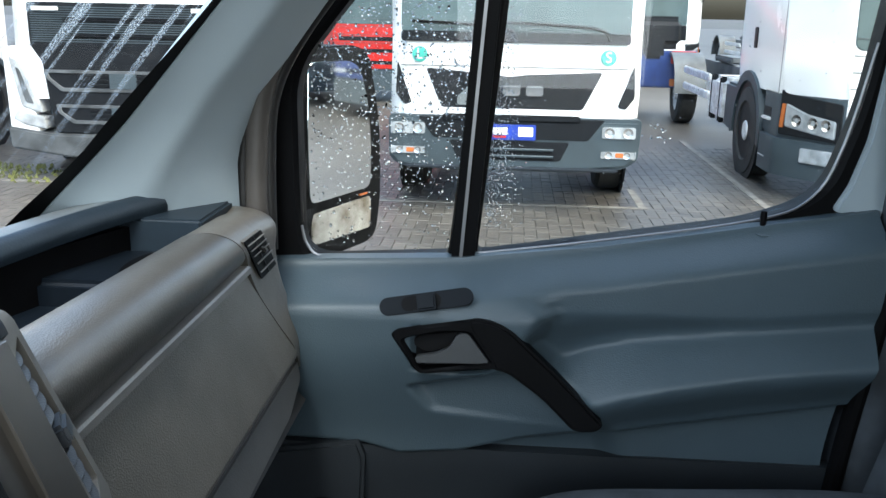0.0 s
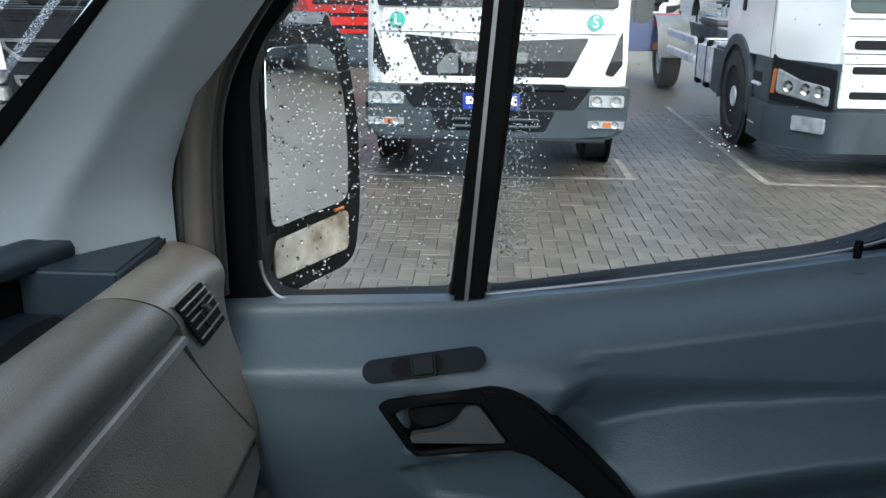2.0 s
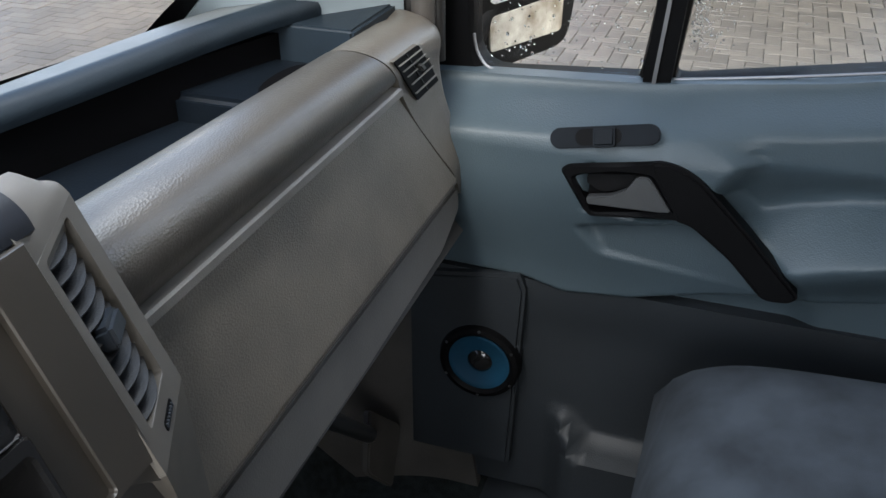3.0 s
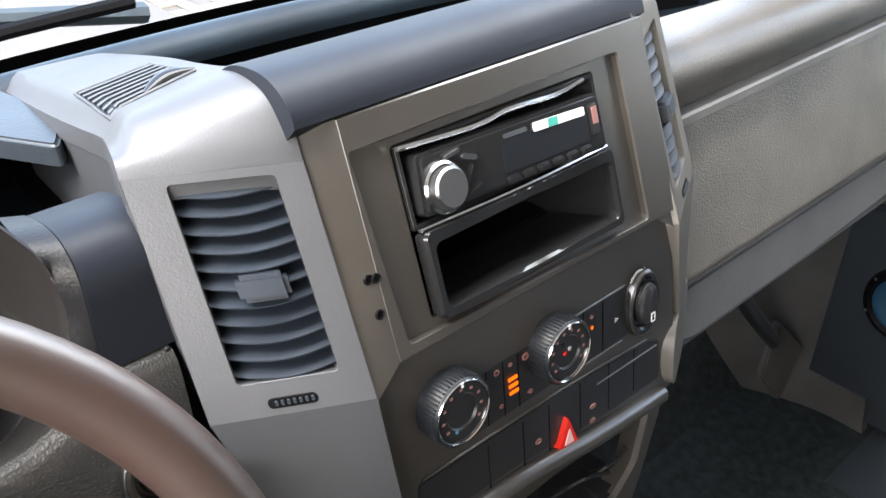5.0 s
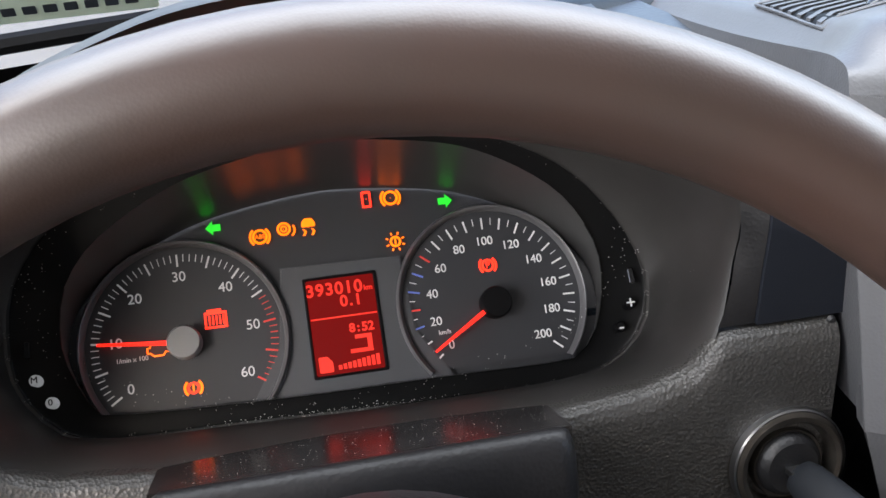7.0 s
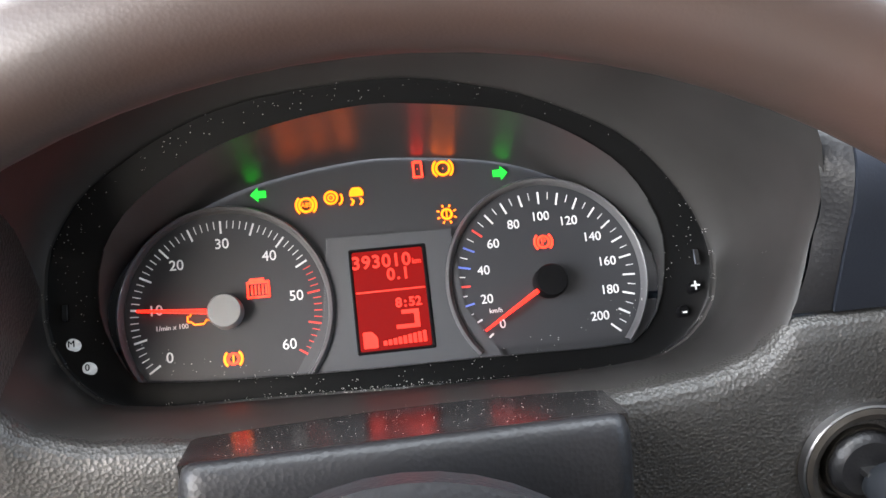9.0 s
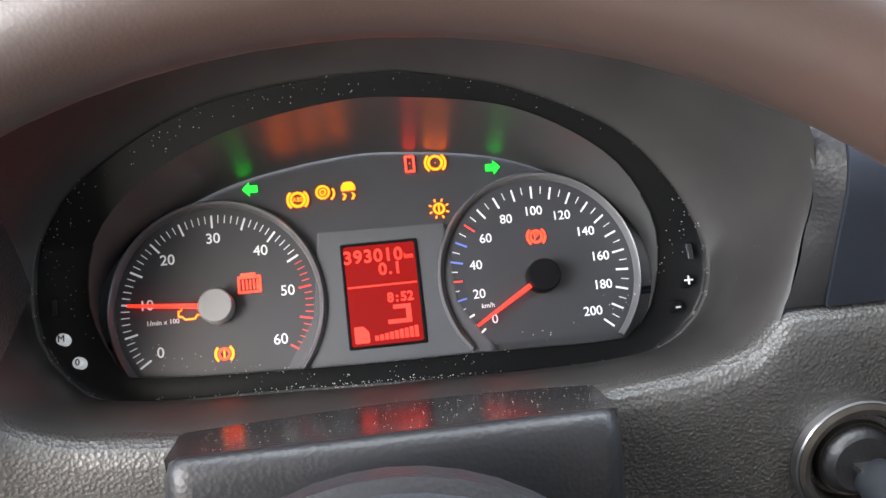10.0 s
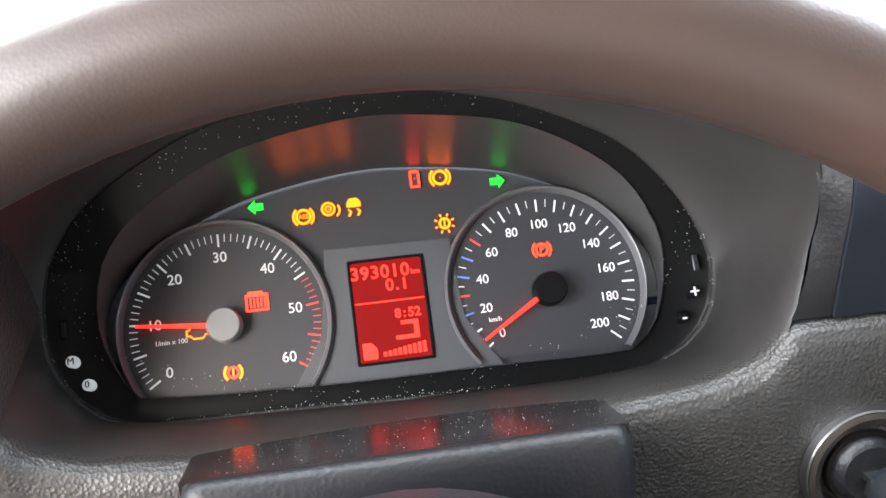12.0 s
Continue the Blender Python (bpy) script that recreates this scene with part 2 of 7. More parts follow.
def round_poly(pts, r, n=5):
    """The outline with each corner rounded."""
    out = []
    for i, p in enumerate(pts):
        p, a, b = Vector(p), Vector(pts[i - 1]), Vector(pts[(i + 1) % len(pts)])
        ra = min(r, (a - p).length * 0.45, (b - p).length * 0.45)
        s, e = p + (a - p).normalized() * ra, p + (b - p).normalized() * ra
        for k in range(n + 1):
            t = k / n
            q = s * (1 - t) ** 2 + p * 2 * t * (1 - t) + e * t ** 2
            out.append((q.x, q.y))
    return out


def plate_with_hole(outer, inner, depth, m=None, bevel=0.0):
    """A flat ring between two closed outlines, thick along -z of the frame m."""
    m = m or Matrix()
    c = Vector((sum(p[0] for p in inner) / len(inner), sum(p[1] for p in inner) / len(inner)))
    turns = sorted({round(math.atan2(p[1] - c.y, p[0] - c.x), 5) for p in (*outer, *inner)} | {round(-3.1 + 0.2 * k, 5) for k in range(32)})
    n = len(turns)
    def even(pts):
        res = []
        for a in turns:
            d = Vector((math.cos(a), math.sin(a)))
            best = 0
            for i in range(len(pts)):
                p, q = Vector(pts[i]) - c, Vector(pts[(i + 1) % len(pts)]) - c
                e = q - p
                den = d.x * e.y - d.y * e.x
                if abs(den) < 1e-12:
                    continue
                t = (p.x * e.y - p.y * e.x) / den
                u = (p.x * d.y - p.y * d.x) / den
                if t > best and -1e-6 <= u <= 1 + 1e-6:
                    best = t
            res.append(c + d * best)
        return res
    o, i = even(outer), even(inner)
    bm = bmesh.new()
    rows = []
    ins = bevel
    loops = [(o, -depth, 0), (o, -ins, 0), (o, 0, -1), (i, 0, 1), (i, -ins, 0), (i, -depth, 0)]
    cen = Vector((sum(p[0] for p in inner) / len(inner), sum(p[1] for p in inner) / len(inner)))
    for pts, z, s in loops:
        row = []
        for p in pts:
            q = p + (p - cen).normalized() * s * ins
            row.append(bm.verts.new(m @ Vector((q.x, q.y, z))))
        rows.append(row)
    for a, b in zip(rows, rows[1:]):
        for k in range(n):
            bm.faces.new((a[k], a[(k + 1) % n], b[(k + 1) % n], b[k]))
    return bm


def prism(profile, x0, x1, bm=None, closed=True, n=1, bend=None):
    """A profile in (y, z) drawn out along x; bend(x) shifts y and z."""
    bm = bm or bmesh.new()
    rows = []
    for k in range(n + 1):
        x = x0 + (x1 - x0) * k / n
        dy, dz = bend(x) if bend else (0, 0)
        rows.append([bm.verts.new((x, y + dy, z + dz)) for y, z in profile])
    c = len(profile)
    for a, b in zip(rows, rows[1:]):
        for i in range(c if closed else c - 1):
            bm.faces.new((a[i], a[(i + 1) % c], b[(i + 1) % c], b[i]))
    if closed:
        bm.faces.new(rows[0])
        bm.faces.new(rows[-1][::-1])
    return bm


def smooth_line(pts, n=4, closed=False):
    """Points along a Catmull-Rom curve through pts (tuples of any size)."""
    out, c = [], len(pts)
    for i in range(c if closed else c - 1):
        p = [np.array(pts[(i + k) % c] if closed else pts[min(max(i + k, 0), c - 1)], float) for k in (-1, 0, 1, 2)]
        for k in range(n):
            t = k / n
            out.append(tuple(0.5 * (2 * p[1] + (p[2] - p[0]) * t + (2 * p[0] - 5 * p[1] + 4 * p[2] - p[3]) * t * t
                                    + (3 * p[1] - p[0] - 3 * p[2] + p[3]) * t ** 3)))
    if not closed:
        out.append(tuple(float(v) for v in pts[-1]))
    return out


def tube(path, r, closed=False, n=10, bm=None, flat=1.0):
    """A round bar along a path; r may be a list."""
    bm = bm or bmesh.new()
    pts = [Vector(p) for p in path]
    c = len(pts)
    rows, ref = [], None
    for i, p in enumerate(pts):
        a = pts[i - 1] if (i or closed) else p
        b = pts[(i + 1) % c] if (i < c - 1 or closed) else p
        t = (b - a).normalized()
        if ref is None:
            ref = t.orthogonal().normalized()
        u = (ref - t * ref.dot(t)).normalized()
        ref, v = u, t.cross(u)
        rad = r[i] if isinstance(r, (list, tuple)) else r
        rows.append([bm.verts.new(p + (u * math.cos(2 * math.pi * k / n) + v * flat * math.sin(2 * math.pi * k / n)) * rad)
                     for k in range(n)])
    for i in range(c if closed else c - 1):
        a, b = rows[i], rows[(i + 1) % c]
        for k in range(n):
            bm.faces.new((a[k], a[(k + 1) % n], b[(k + 1) % n], b[k]))
    if not closed:
        bm.faces.new(rows[0])
        bm.faces.new(rows[-1])
    return bm


def sheet(fn, nu, nv, bm=None, thick=None):
    """A grid surface fn(u, v) for u, v from 0 to 1; thick: a vector that gives it a back and rims."""
    bm = bm or bmesh.new()
    g = [[bm.verts.new(fn(i / nu, j / nv)) for j in range(nv + 1)] for i in range(nu + 1)]
    for i in range(nu):
        for j in range(nv):
            bm.faces.new((g[i][j], g[i + 1][j], g[i + 1][j + 1], g[i][j + 1]))
    if thick:
        h = [[bm.verts.new(Vector(fn(i / nu, j / nv)) + Vector(thick)) for j in range(nv + 1)] for i in range(nu + 1)]
        for i in range(nu):
            for j in range(nv):
                bm.faces.new((h[i][j], h[i][j + 1], h[i + 1][j + 1], h[i + 1][j]))
        ring = [(i, 0) for i in range(nu)] + [(nu, j) for j in range(nv)] + [(i, nv) for i in range(nu, 0, -1)] + [(0, j) for j in range(nv, 0, -1)]
        for k in range(len(ring)):
            (i, j), (p, q) = ring[k], ring[(k + 1) % len(ring)]
            bm.faces.new((g[i][j], h[i][j], h[p][q], g[p][q]))
    return bm


def lathe(profile, m=None, n=40, bm=None, close=False):
    """A profile of (radius, height) turned about the z axis of the frame m."""
    bm = bm or bmesh.new()
    m = m or Matrix()
    rows = [[bm.verts.new(m @ Vector((r * math.cos(2 * math.pi * k / n), r * math.sin(2 * math.pi * k / n), h))) for k in range(n)]
            for r, h in profile]
    for a, b in zip(rows, rows[1:]):
        for k in range(n):
            bm.faces.new((a[k], a[(k + 1) % n], b[(k + 1) % n], b[k]))
    if close and profile[0][0] > 1e-5:
        bm.faces.new(rows[0])
    if close and profile[-1][0] > 1e-5:
        bm.faces.new(rows[-1])
    bmesh.ops.remove_doubles(bm, verts=bm.verts, dist=1e-6)
    return bm


def lettering(text, size, m, material, parent, name="lettering", depth=0.0003, align='CENTER', bold=0.0):
    cu = bpy.data.curves.new(name, 'FONT')
    cu.body, cu.size, cu.align_x, cu.align_y, cu.extrude = text, size, align, 'CENTER', depth
    cu.offset = bold
    tmp = bpy.data.objects.new(name, cu)
    me = bpy.data.meshes.new_from_object(tmp)
    bpy.data.objects.remove(tmp)
    me.transform(m)
    me.materials.clear()
    me.materials.append(material)
    return under(new(name, me), parent)


def frame_of(origin, right, up):
    """A frame with x along right, y along up and z towards the viewer."""
    r = Vector(right).normalized()
    n = r.cross(Vector(up)).normalized()
    u = n.cross(r)
    return Matrix.Translation(origin) @ Matrix((r, u, n)).transposed().to_4x4()


def bump01(v, a, b, soft):
    """1 between a and b, falling to 0 over soft outside."""
    def s(t):
        t = min(1, max(0, t))
        return t * t * (3 - 2 * t)
    return s((v - a) / soft + 1) * s((b - v) / soft + 1)


def ease(v, a, b):
    t = min(1, max(0, (v - a) / (b - a)))
    return t * t * (3 - 2 * t)


# ---- the cab's shell ----
XC = 0.371                      # middle of the van
FLOOR = 0.62

tagged(part("floor", box((-0.62, -1.0, FLOOR - 0.06), (1.36, 1.0, FLOOR)), CARPET), "dark green-black carpet on the cab floor", "floor", kind="structure")
tagged(part("ceiling", box((-0.62, -1.0, 2.12), (1.36, 0.45, 2.16)), HEADLINER), "light grey cab headliner", "ceiling", kind="structure")
# unseen rear wall; its warm pale colour is set to bounce light onto the dash
tagged(part("wall_rear", box((-0.62, -1.05, FLOOR), (1.36, -1.0, 2.12)), BULKHEAD), "unseen rear cab wall, warm and pale to bounce light", "wall", kind="structure")
tagged(part("wall_firewall", box((-0.62, 0.95, FLOOR), (1.36, 1.0, 1.30)), BLACK), "black firewall behind the dashboard", "wall", kind="structure")


def left_side():
    """The driver's side with its window opening."""
    bm = box((-0.66, -1.0, FLOOR), (-0.60, 1.0, 1.38))
    box((-0.66, -1.0, 1.38), (-0.60, -0.45, 2.12), bm=bm)
    box((-0.66, -0.45, 2.02), (-0.60, 0.45, 2.12), bm=bm)
    return bm


tagged(part("wall_left", left_side(), DOORP), "grey driver's door trim and pillar", "wall", kind="structure")


def screen_y(x, z):
    """The raked and bowed windscreen."""
    s = (x - XC) / 0.887
    return 0.90 - 0.17 * s * s - (z - 1.44) * 0.86


def screen(u, v):
    x = XC + (u * 2 - 1) * 0.93
    z = 1.40 + v * 0.66
    return (x, screen_y(x, z), z)


ws = tagged(part("window_1", sheet(screen, 24, 10), GLASS), "clear raked windscreen with wet wiper streaks", "windscreen", kind="structure")
ws.visible_shadow = False
# black ceramic band along the foot of the windscreen
part("black_band", sheet(lambda u, v: (XC + (u * 2 - 1) * 0.93, screen_y(XC + (u * 2 - 1) * 0.93, 1.405 + v * 0.045) - 0.004, 1.405 + v * 0.045), 24, 1), BLACK, ws)


def edge_band(u, v):
    """Black print along the windscreen's upright edge, wider at its foot."""
    z = 1.43 + v * 0.60
    x = 1.072 + 0.042 * ease(z, 1.44, 1.56) + 0.022 * ease(z, 1.56, 1.75) + 0.16 * u
    return (x, screen_y(x, z) - 0.004, z)


part("black_band", sheet(edge_band, 8, 24), BLACK, ws)


def pillar(side):
    """The A-pillar's inner trim: from the windscreen's edge round to the door seal."""
    sgn = side
    def fn(u, v):
        z = 1.43 + v * 0.62
        xa = 1.122 + 0.028 * ease(z, 1.44, 1.60)
        ya = screen_y(xa, z) - 0.008
        yb = 0.545 - 0.05 * ease(z, 1.50, 1.66) - 0.75 * max(0, z - 1.62)
        xb = 1.325 - 0.03 * v
        t = u
        x = xa + (xb - xa) * (t ** 0.85)
        y = ya + (yb - ya) * t
        bulge = 0.034 * (t / 0.42 if t < 0.42 else (1 - t) / 0.58) ** 0.8
        x, y = x - bulge * 0.8, y - bulge * 0.6
        return (XC + sgn * (x - XC), y, z)
    return sheet(fn, 14, 24, thick=(sgn * 0.03, 0.03, 0))


for sgn, nm in ((1, "pillar_trim"), (-1, "pillar_trim")):
    tagged(part(nm, pillar(sgn), PILLAR), "pale grey moulded trim over the windscreen pillar", "pillar trim", kind="structure")


# ---- footwell and seat ----
KICK = mat("kick_panel_plastic", (0.060, 0.056, 0.050), 0.6, grain=0.4, grain_scale=450)


def kick(u, v):
    """The trim ahead of the door, from the dashboard down to the floor."""
    z = FLOOR + v * 0.60
    y = 0.52 + 0.22 * u
    return (1.315 - 0.10 * ease(y, 0.56, 0.90) - 0.03 * (1 - v) * ease(y, 0.55, 0.7), y - 0.10 * (1 - v) * (1 - u), z)


tagged(part("footwell_trim", sheet(kick, 12, 12, thick=(0.02, 0, 0)), KICK), "brown-grey kick panel in the passenger footwell", "trim", kind="structure")
tagged(part("footwell_wall", sheet(lambda u, v: (0.45 + 0.85 * u, 0.93 - 0.30 * (1 - v) ** 2, FLOOR + 0.64 * v), 4, 8, thick=(0, 0.02, 0)), CARPET), "dark carpeted toe board", "wall", kind="structure")
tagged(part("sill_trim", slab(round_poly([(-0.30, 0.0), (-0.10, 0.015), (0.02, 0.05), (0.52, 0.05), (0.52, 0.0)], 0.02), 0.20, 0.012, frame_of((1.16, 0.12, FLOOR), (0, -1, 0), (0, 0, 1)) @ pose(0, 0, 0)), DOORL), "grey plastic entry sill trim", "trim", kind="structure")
step = thing("footwell_bracket", (1.16, 0.62, 0.72), "worn metal pipe and plate in the footwell", "bracket")
part("pipe", tube([(1.01, 0.56, 1.00), (1.04, 0.55, 0.955), (1.158, 0.55, 0.832)], 0.013, n=12), BRUSHED, step, "bright metal pipe")
part("plate", slab(round_poly([(-0.035, -0.07), (0.035, -0.10), (0.05, 0.0), (-0.04, 0.03)], 0.01), 0.012, 0.003, frame_of((1.215, 0.55, 0.80), (0.75, -0.25, -0.45), (0.35, 0.2, 0.9))), KICK, step, "scuffed brown plate")


def cushion(u, v):
    """The seat's upholstered front corner, domed and rounded at the rim."""
    a, b = 2 * u - 1, 2 * v - 1
    e = (1 - abs(a) ** 5) ** 0.5 * (1 - abs(b) ** 5) ** 0.5
    return (0.975 + 0.278 * a, -0.20 + 0.345 * b, 0.945 + 0.165 * e + 0.008 * math.sin(6 * v) * e)


seat = thing("passenger_seat", (1.0, -0.25, FLOOR), "blue-grey fabric passenger seat beside the door", "seat")
part("cushion", sheet(cushion, 30, 30), FABRIC, seat, "mottled blue-grey seat cushion", smooth=60)
part("seat_base", box((0.80, -0.46, FLOOR), (1.18, 0.03, 0.91), 0.03), DOORL, seat)
part("backrest", slab(round_rect(-0.23, 0.0, 0.23, 0.62, 0.08), 0.14, 0.05, frame_of((1.02, -0.50, 0.90), (1, 0, 0), (0, -0.25, 1)), 3), FABRIC, seat)


# ---- passenger door ----
door = thing("passenger_door", (1.33, 0.05, 0.62), "closed grey passenger door with window, grab handle and blue speaker", "door")


def bent(v, pts):
    """Height along a bent line of (y, z) points that run to the rear."""
    return float(np.interp(-v, [-p[0] for p in pts], [p[1] for p in pts]))


SILL = [(0.56, 1.342), (0.47, 1.347), (0.21, 1.359), (0.0, 1.385), (-0.24, 1.4275), (-0.5, 1.472)]
HEM = [(0.56, 1.069), (0.465, 1.069), (0.36, 1.066), (0.30, 1.050), (0.20, 1.060), (0.10, 1.090), (-0.02, 1.111), (-0.42, 1.184)]
CREASE = [(0.10, 1.205), (0.05, 1.215), (0.0, 1.236), (-0.06, 1.252), (-0.20, 1.275), (-0.42, 1.298)]
RIDGE = [(0.10, 1.13), (0.01, 1.168), (-0.04, 1.190), (-0.10, 1.208), (-0.20, 1.228), (-0.30, 1.243), (-0.42, 1.255)]
FIELD = [(1.345, 0.16), (1.325, 0.11), (1.300, 0.075), (1.272, 0.092), (1.248, 0.104), (1.20, 0.058), (1.165, 0.025), (1.111, -0.02), (1.0, -0.04)]


def door_x(y, z):
    """How far the inner panel stands out: sill, raised handle field, scoop, armrest and hem."""
    zs = bent(y, SILL)          # the sill climbs to the rear
    hem, crease, ridge = bent(y, HEM), bent(y, CREASE), bent(y, RIDGE)
    edge = float(np.interp(-z, [-p[0] for p in FIELD], [p[1] for p in FIELD]))
    back = 1 - ease(y, edge - 0.030, edge + 0.020)
    soft = 1 - ease(y, edge - 0.06, edge + 0.04)
    near = 1.272 + 0.022 * ease(z, 1.285, 1.345)
    near += 0.040 * (1 - ease(z, 1.05, 1.25))
    # map pocket under the handle
    cutl = ease((0.244 - y) * 0.077 + (z - 1.123) * 0.0 + (z - 1.192) * 0.057 + 0.0042, 0.0, 0.0016)
    cutb = ease(z - (1.108 + 0.10 * max(0.0, y - 0.031) ** 1.0), 0.0, 0.012)
    cuth = 1 - ease(z - (1.213 - 0.20 * (y - 0.138)), -0.014, -0.002)
    near += 0.026 * cutl * cutb * cuth * ease(z, 1.10, 1.21) * (1 - back)
    # behind it: overhang, scoop, armrest top, side and hem
    deep = 0.036 * ease(y, edge - 0.34, edge - 0.02)
    over = 1.298
    tip = ease(y, 0.06, -0.10)
    crest = 1.246 * tip + 1.262 * (1 - tip)
    if z > crease:
        far = over + (0.006 + deep) * (1 - ease(z, crease + 0.006, max(crease + 0.03, 1.306)))
    elif z > ridge:
        f = (z - ridge) / (crease - ridge)
        far = crest + (over + 0.006 + deep - crest) * f ** 1.15
    else:
        far = crest + (0.025 + 0.025 * tip) * (1 - ease(z, hem - 0.004, ridge))
    x = near * (1 - back) + far * back if z < 1.315 else near * (1 - soft) + far * soft
    x += (1.362 - x) * ease(z, zs - 0.050, zs + 0.004)
    x += 0.034 * bump01(y, 0.172, 0.264, 0.014) * bump01(z, 1.218, 1.268, 0.014)
    x += 0.030 * (1 - ease(z, hem - 0.014, hem + 0.004))
    return x


def door_panel(u, v):
    zt = 0.0045 + bent(0.56 - u * 0.955, SILL)
    z = 1.02 + v * (zt - 1.02)
    y = 0.56 - u * (0.918 + 0.050 * ease(z, 1.05, 1.38))
    return (door_x(y, z), y, z)


panel = part("inner_panel", sheet(door_panel, 150, 90, thick=(0.03, 0, 0)), DOORP, door, "blue-grey moulded plastic panel with armrest", smooth=60)


def lower_panel(u, v):
    y = 0.56 - u * 0.98
    z = 0.64 + v * 0.42
    x = 1.325 - 0.008 * ease(z, 0.95, 1.05)
    x -= 0.055 * bump01(y, -0.5, 0.26, 0.05) * (1 - ease(z, 0.765 + 0.05 * ease(y, 0.24, 0.30), 0.79 + 0.05 * ease(y, 0.24, 0.30)))
    return (x, y, z)


part("lower_panel", sheet(lower_panel, 60, 40, thick=(0.03, 0, 0)), DOORL, door, "blue-grey lower panel with map pocket, coloured darker for shade", smooth=60)
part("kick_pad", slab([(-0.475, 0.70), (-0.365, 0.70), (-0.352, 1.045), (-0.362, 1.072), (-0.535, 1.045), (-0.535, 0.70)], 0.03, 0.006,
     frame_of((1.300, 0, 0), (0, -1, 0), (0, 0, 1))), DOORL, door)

# window frame, panes and the upright bar between them
quarter = round_poly([(-0.467, 1.343), (-0.250, 1.357), (-0.232, 1.358), (-0.2302, 1.376), (-0.172, 1.93), (-0.20, 1.95), (-0.375, 1.76), (-0.470, 1.64)], 0.05)
rear = round_poly([(-0.1845, 1.378), (-0.186, 1.363), (-0.170, 1.3625), (0.235, 1.430), (0.335, 1.47), (0.375, 1.60), (0.42, 1.95), (-0.13, 1.95)], 0.06)
for nm, o in (("quarter_glass", quarter), ("window_pane", rear)):
    g = part(nm, slab(o, 0.004, 0, frame_of((1.412, 0, 0), (0, -1, 0), (0, 0, 1))), GLASS, door, "clear glass speckled with raindrops")
    g.visible_shadow = False
outer_q = [(-0.545, 1.20), (-0.205, 1.20), (-0.205, 1.36), (-0.148, 1.96), (-0.20, 2.0), (-0.42, 1.80), (-0.545, 1.62)]
part("quarter_frame", plate_with_hole(outer_q, quarter, 0.05, frame_of((1.385, 0, 0), (0, -1, 0), (0, 0, 1)), 0.008), BLACK, door, "black rubber window surround")
outer_r = [(-0.205, 1.20), (0.46, 1.20), (0.46, 2.0), (-0.148, 2.0), (-0.205, 1.36)]
part("window_frame", plate_with_hole(outer_r, rear, 0.05, frame_of((1.385, 0, 0), (0, -1, 0), (0, 0, 1)), 0.008), BLACK, door, "black rubber window surround")
part("divider_bar", prism([(0.226, 1.345), (0.190, 1.345), (0.144, 1.98), (0.180, 1.98)], 1.368, 1.40), BLACK, door, "black upright bar between the panes")
part("divider_trim", prism([(0.2135, 1.350), (0.2085, 1.350), (0.162, 1.98), (0.167, 1.98)], 1.364, 1.372), SEALBRIGHT, door, "dull metal edge on the bar")


def along(pts, r, mt, name, label="", n=8, k=5):
    return part(name, tube(smooth_line(pts, k), r, n=n), mt, door, label)


along([(1.384, 0.464, 1.400), (1.384, 0.456, 1.370), (1.384, 0.430, 1.3505), (1.384, 0.34, 1.3535), (1.384, 0.235, 1.3605)], 0.0022, SEALBRIGHT, "glass_seal", "bright strip along the glass foot")
along([(1.383, 0.186, 1.3655), (1.383, 0.0, 1.3925), (1.383, -0.235, 1.434), (1.392, -0.318, 1.470), (1.392, -0.355, 1.55), (1.392, -0.385, 1.70)], 0.0022, SEALBRIGHT, "glass_seal", "bright strip along the glass foot")

part("outer_skin", box((1.375, -0.44, 0.62), (1.40, 0.56, 1.322), 0.004), BLACK, door)
part("corner_cover", slab(round_poly([(0.345, 1.452), (0.366, 1.492), (0.385, 1.56), (0.40, 1.70), (0.47, 1.70), (0.47, 1.44)], 0.012), 0.02, 0.005, frame_of((1.374, 0, 0), (0, -1, 0), (0, 0, 1))), PILLAR, door, "pale grey cover behind the window")
part("plug", plate_with_hole(ellipse(0, 0, 0.011, 0.011, 20), ellipse(0, 0, 0.0095, 0.0095, 20), 0.002, frame_of((1.3585, -0.372, 1.418), (0, -1, 0.1), (0.3, 0, 1))), DOORL, door)

# lock pin
part("lock_pin", lathe([(0.0, 0.03), (0.0045, 0.028), (0.0055, 0.018), (0.004, 0.0), (0.004, -0.01)], pose(1.366, -0.243, 1.424), 14), BLACK, door, "black lock pin")
part("pin_collar", lathe([(0.0, 0.001), (0.014, 0.001), (0.015, -0.004), (0.015, -0.012)], pose(1.362, -0.243, 1.420, 0, -12, 0), 20), DOORP, door)

# window switch
SWITCH = mat("switch_plastic", (0.007, 0.010, 0.014), 0.6, spec=0.15)
SW = frame_of((1.2725, 0.259, 1.309), (0, -1, 0.145), (0.40, 0.145, 1)) @ pose(0.005, 0.0083, 0, 0, 0, 2)
swp = part("switch_panel", slab(round_rect(-0.0705, -0.0136, 0.0705, 0.0136, 0.0135), 0.01, 0.002, SW), SWITCH, door, "dark blue-black oval window switch panel")
part("recess", slab(round_rect(-0.038, -0.0118, 0.024, 0.0118, 0.0115), 0.004, 0.001, SW @ pose(0, 0, 0.0005)), BLACK, swp)
part("rocker", slab(round_rect(-0.013, -0.0125, 0.015, 0.0125, 0.003), 0.012, 0.004, SW @ pose(0, 0, 0.010, -8, 0, 0), 3), SWITCH, swp, "glossy black rocker switch")
part("rocker_mark", plate_with_hole(round_rect(-0.006, -0.006, 0.004, 0.005, 0.001), round_rect(-0.005, -0.005, 0.003, 0.004, 0.001), 0.0004, SW @ pose(0, 0, 0.0096, -8, 0, 0)), DARK, swp)

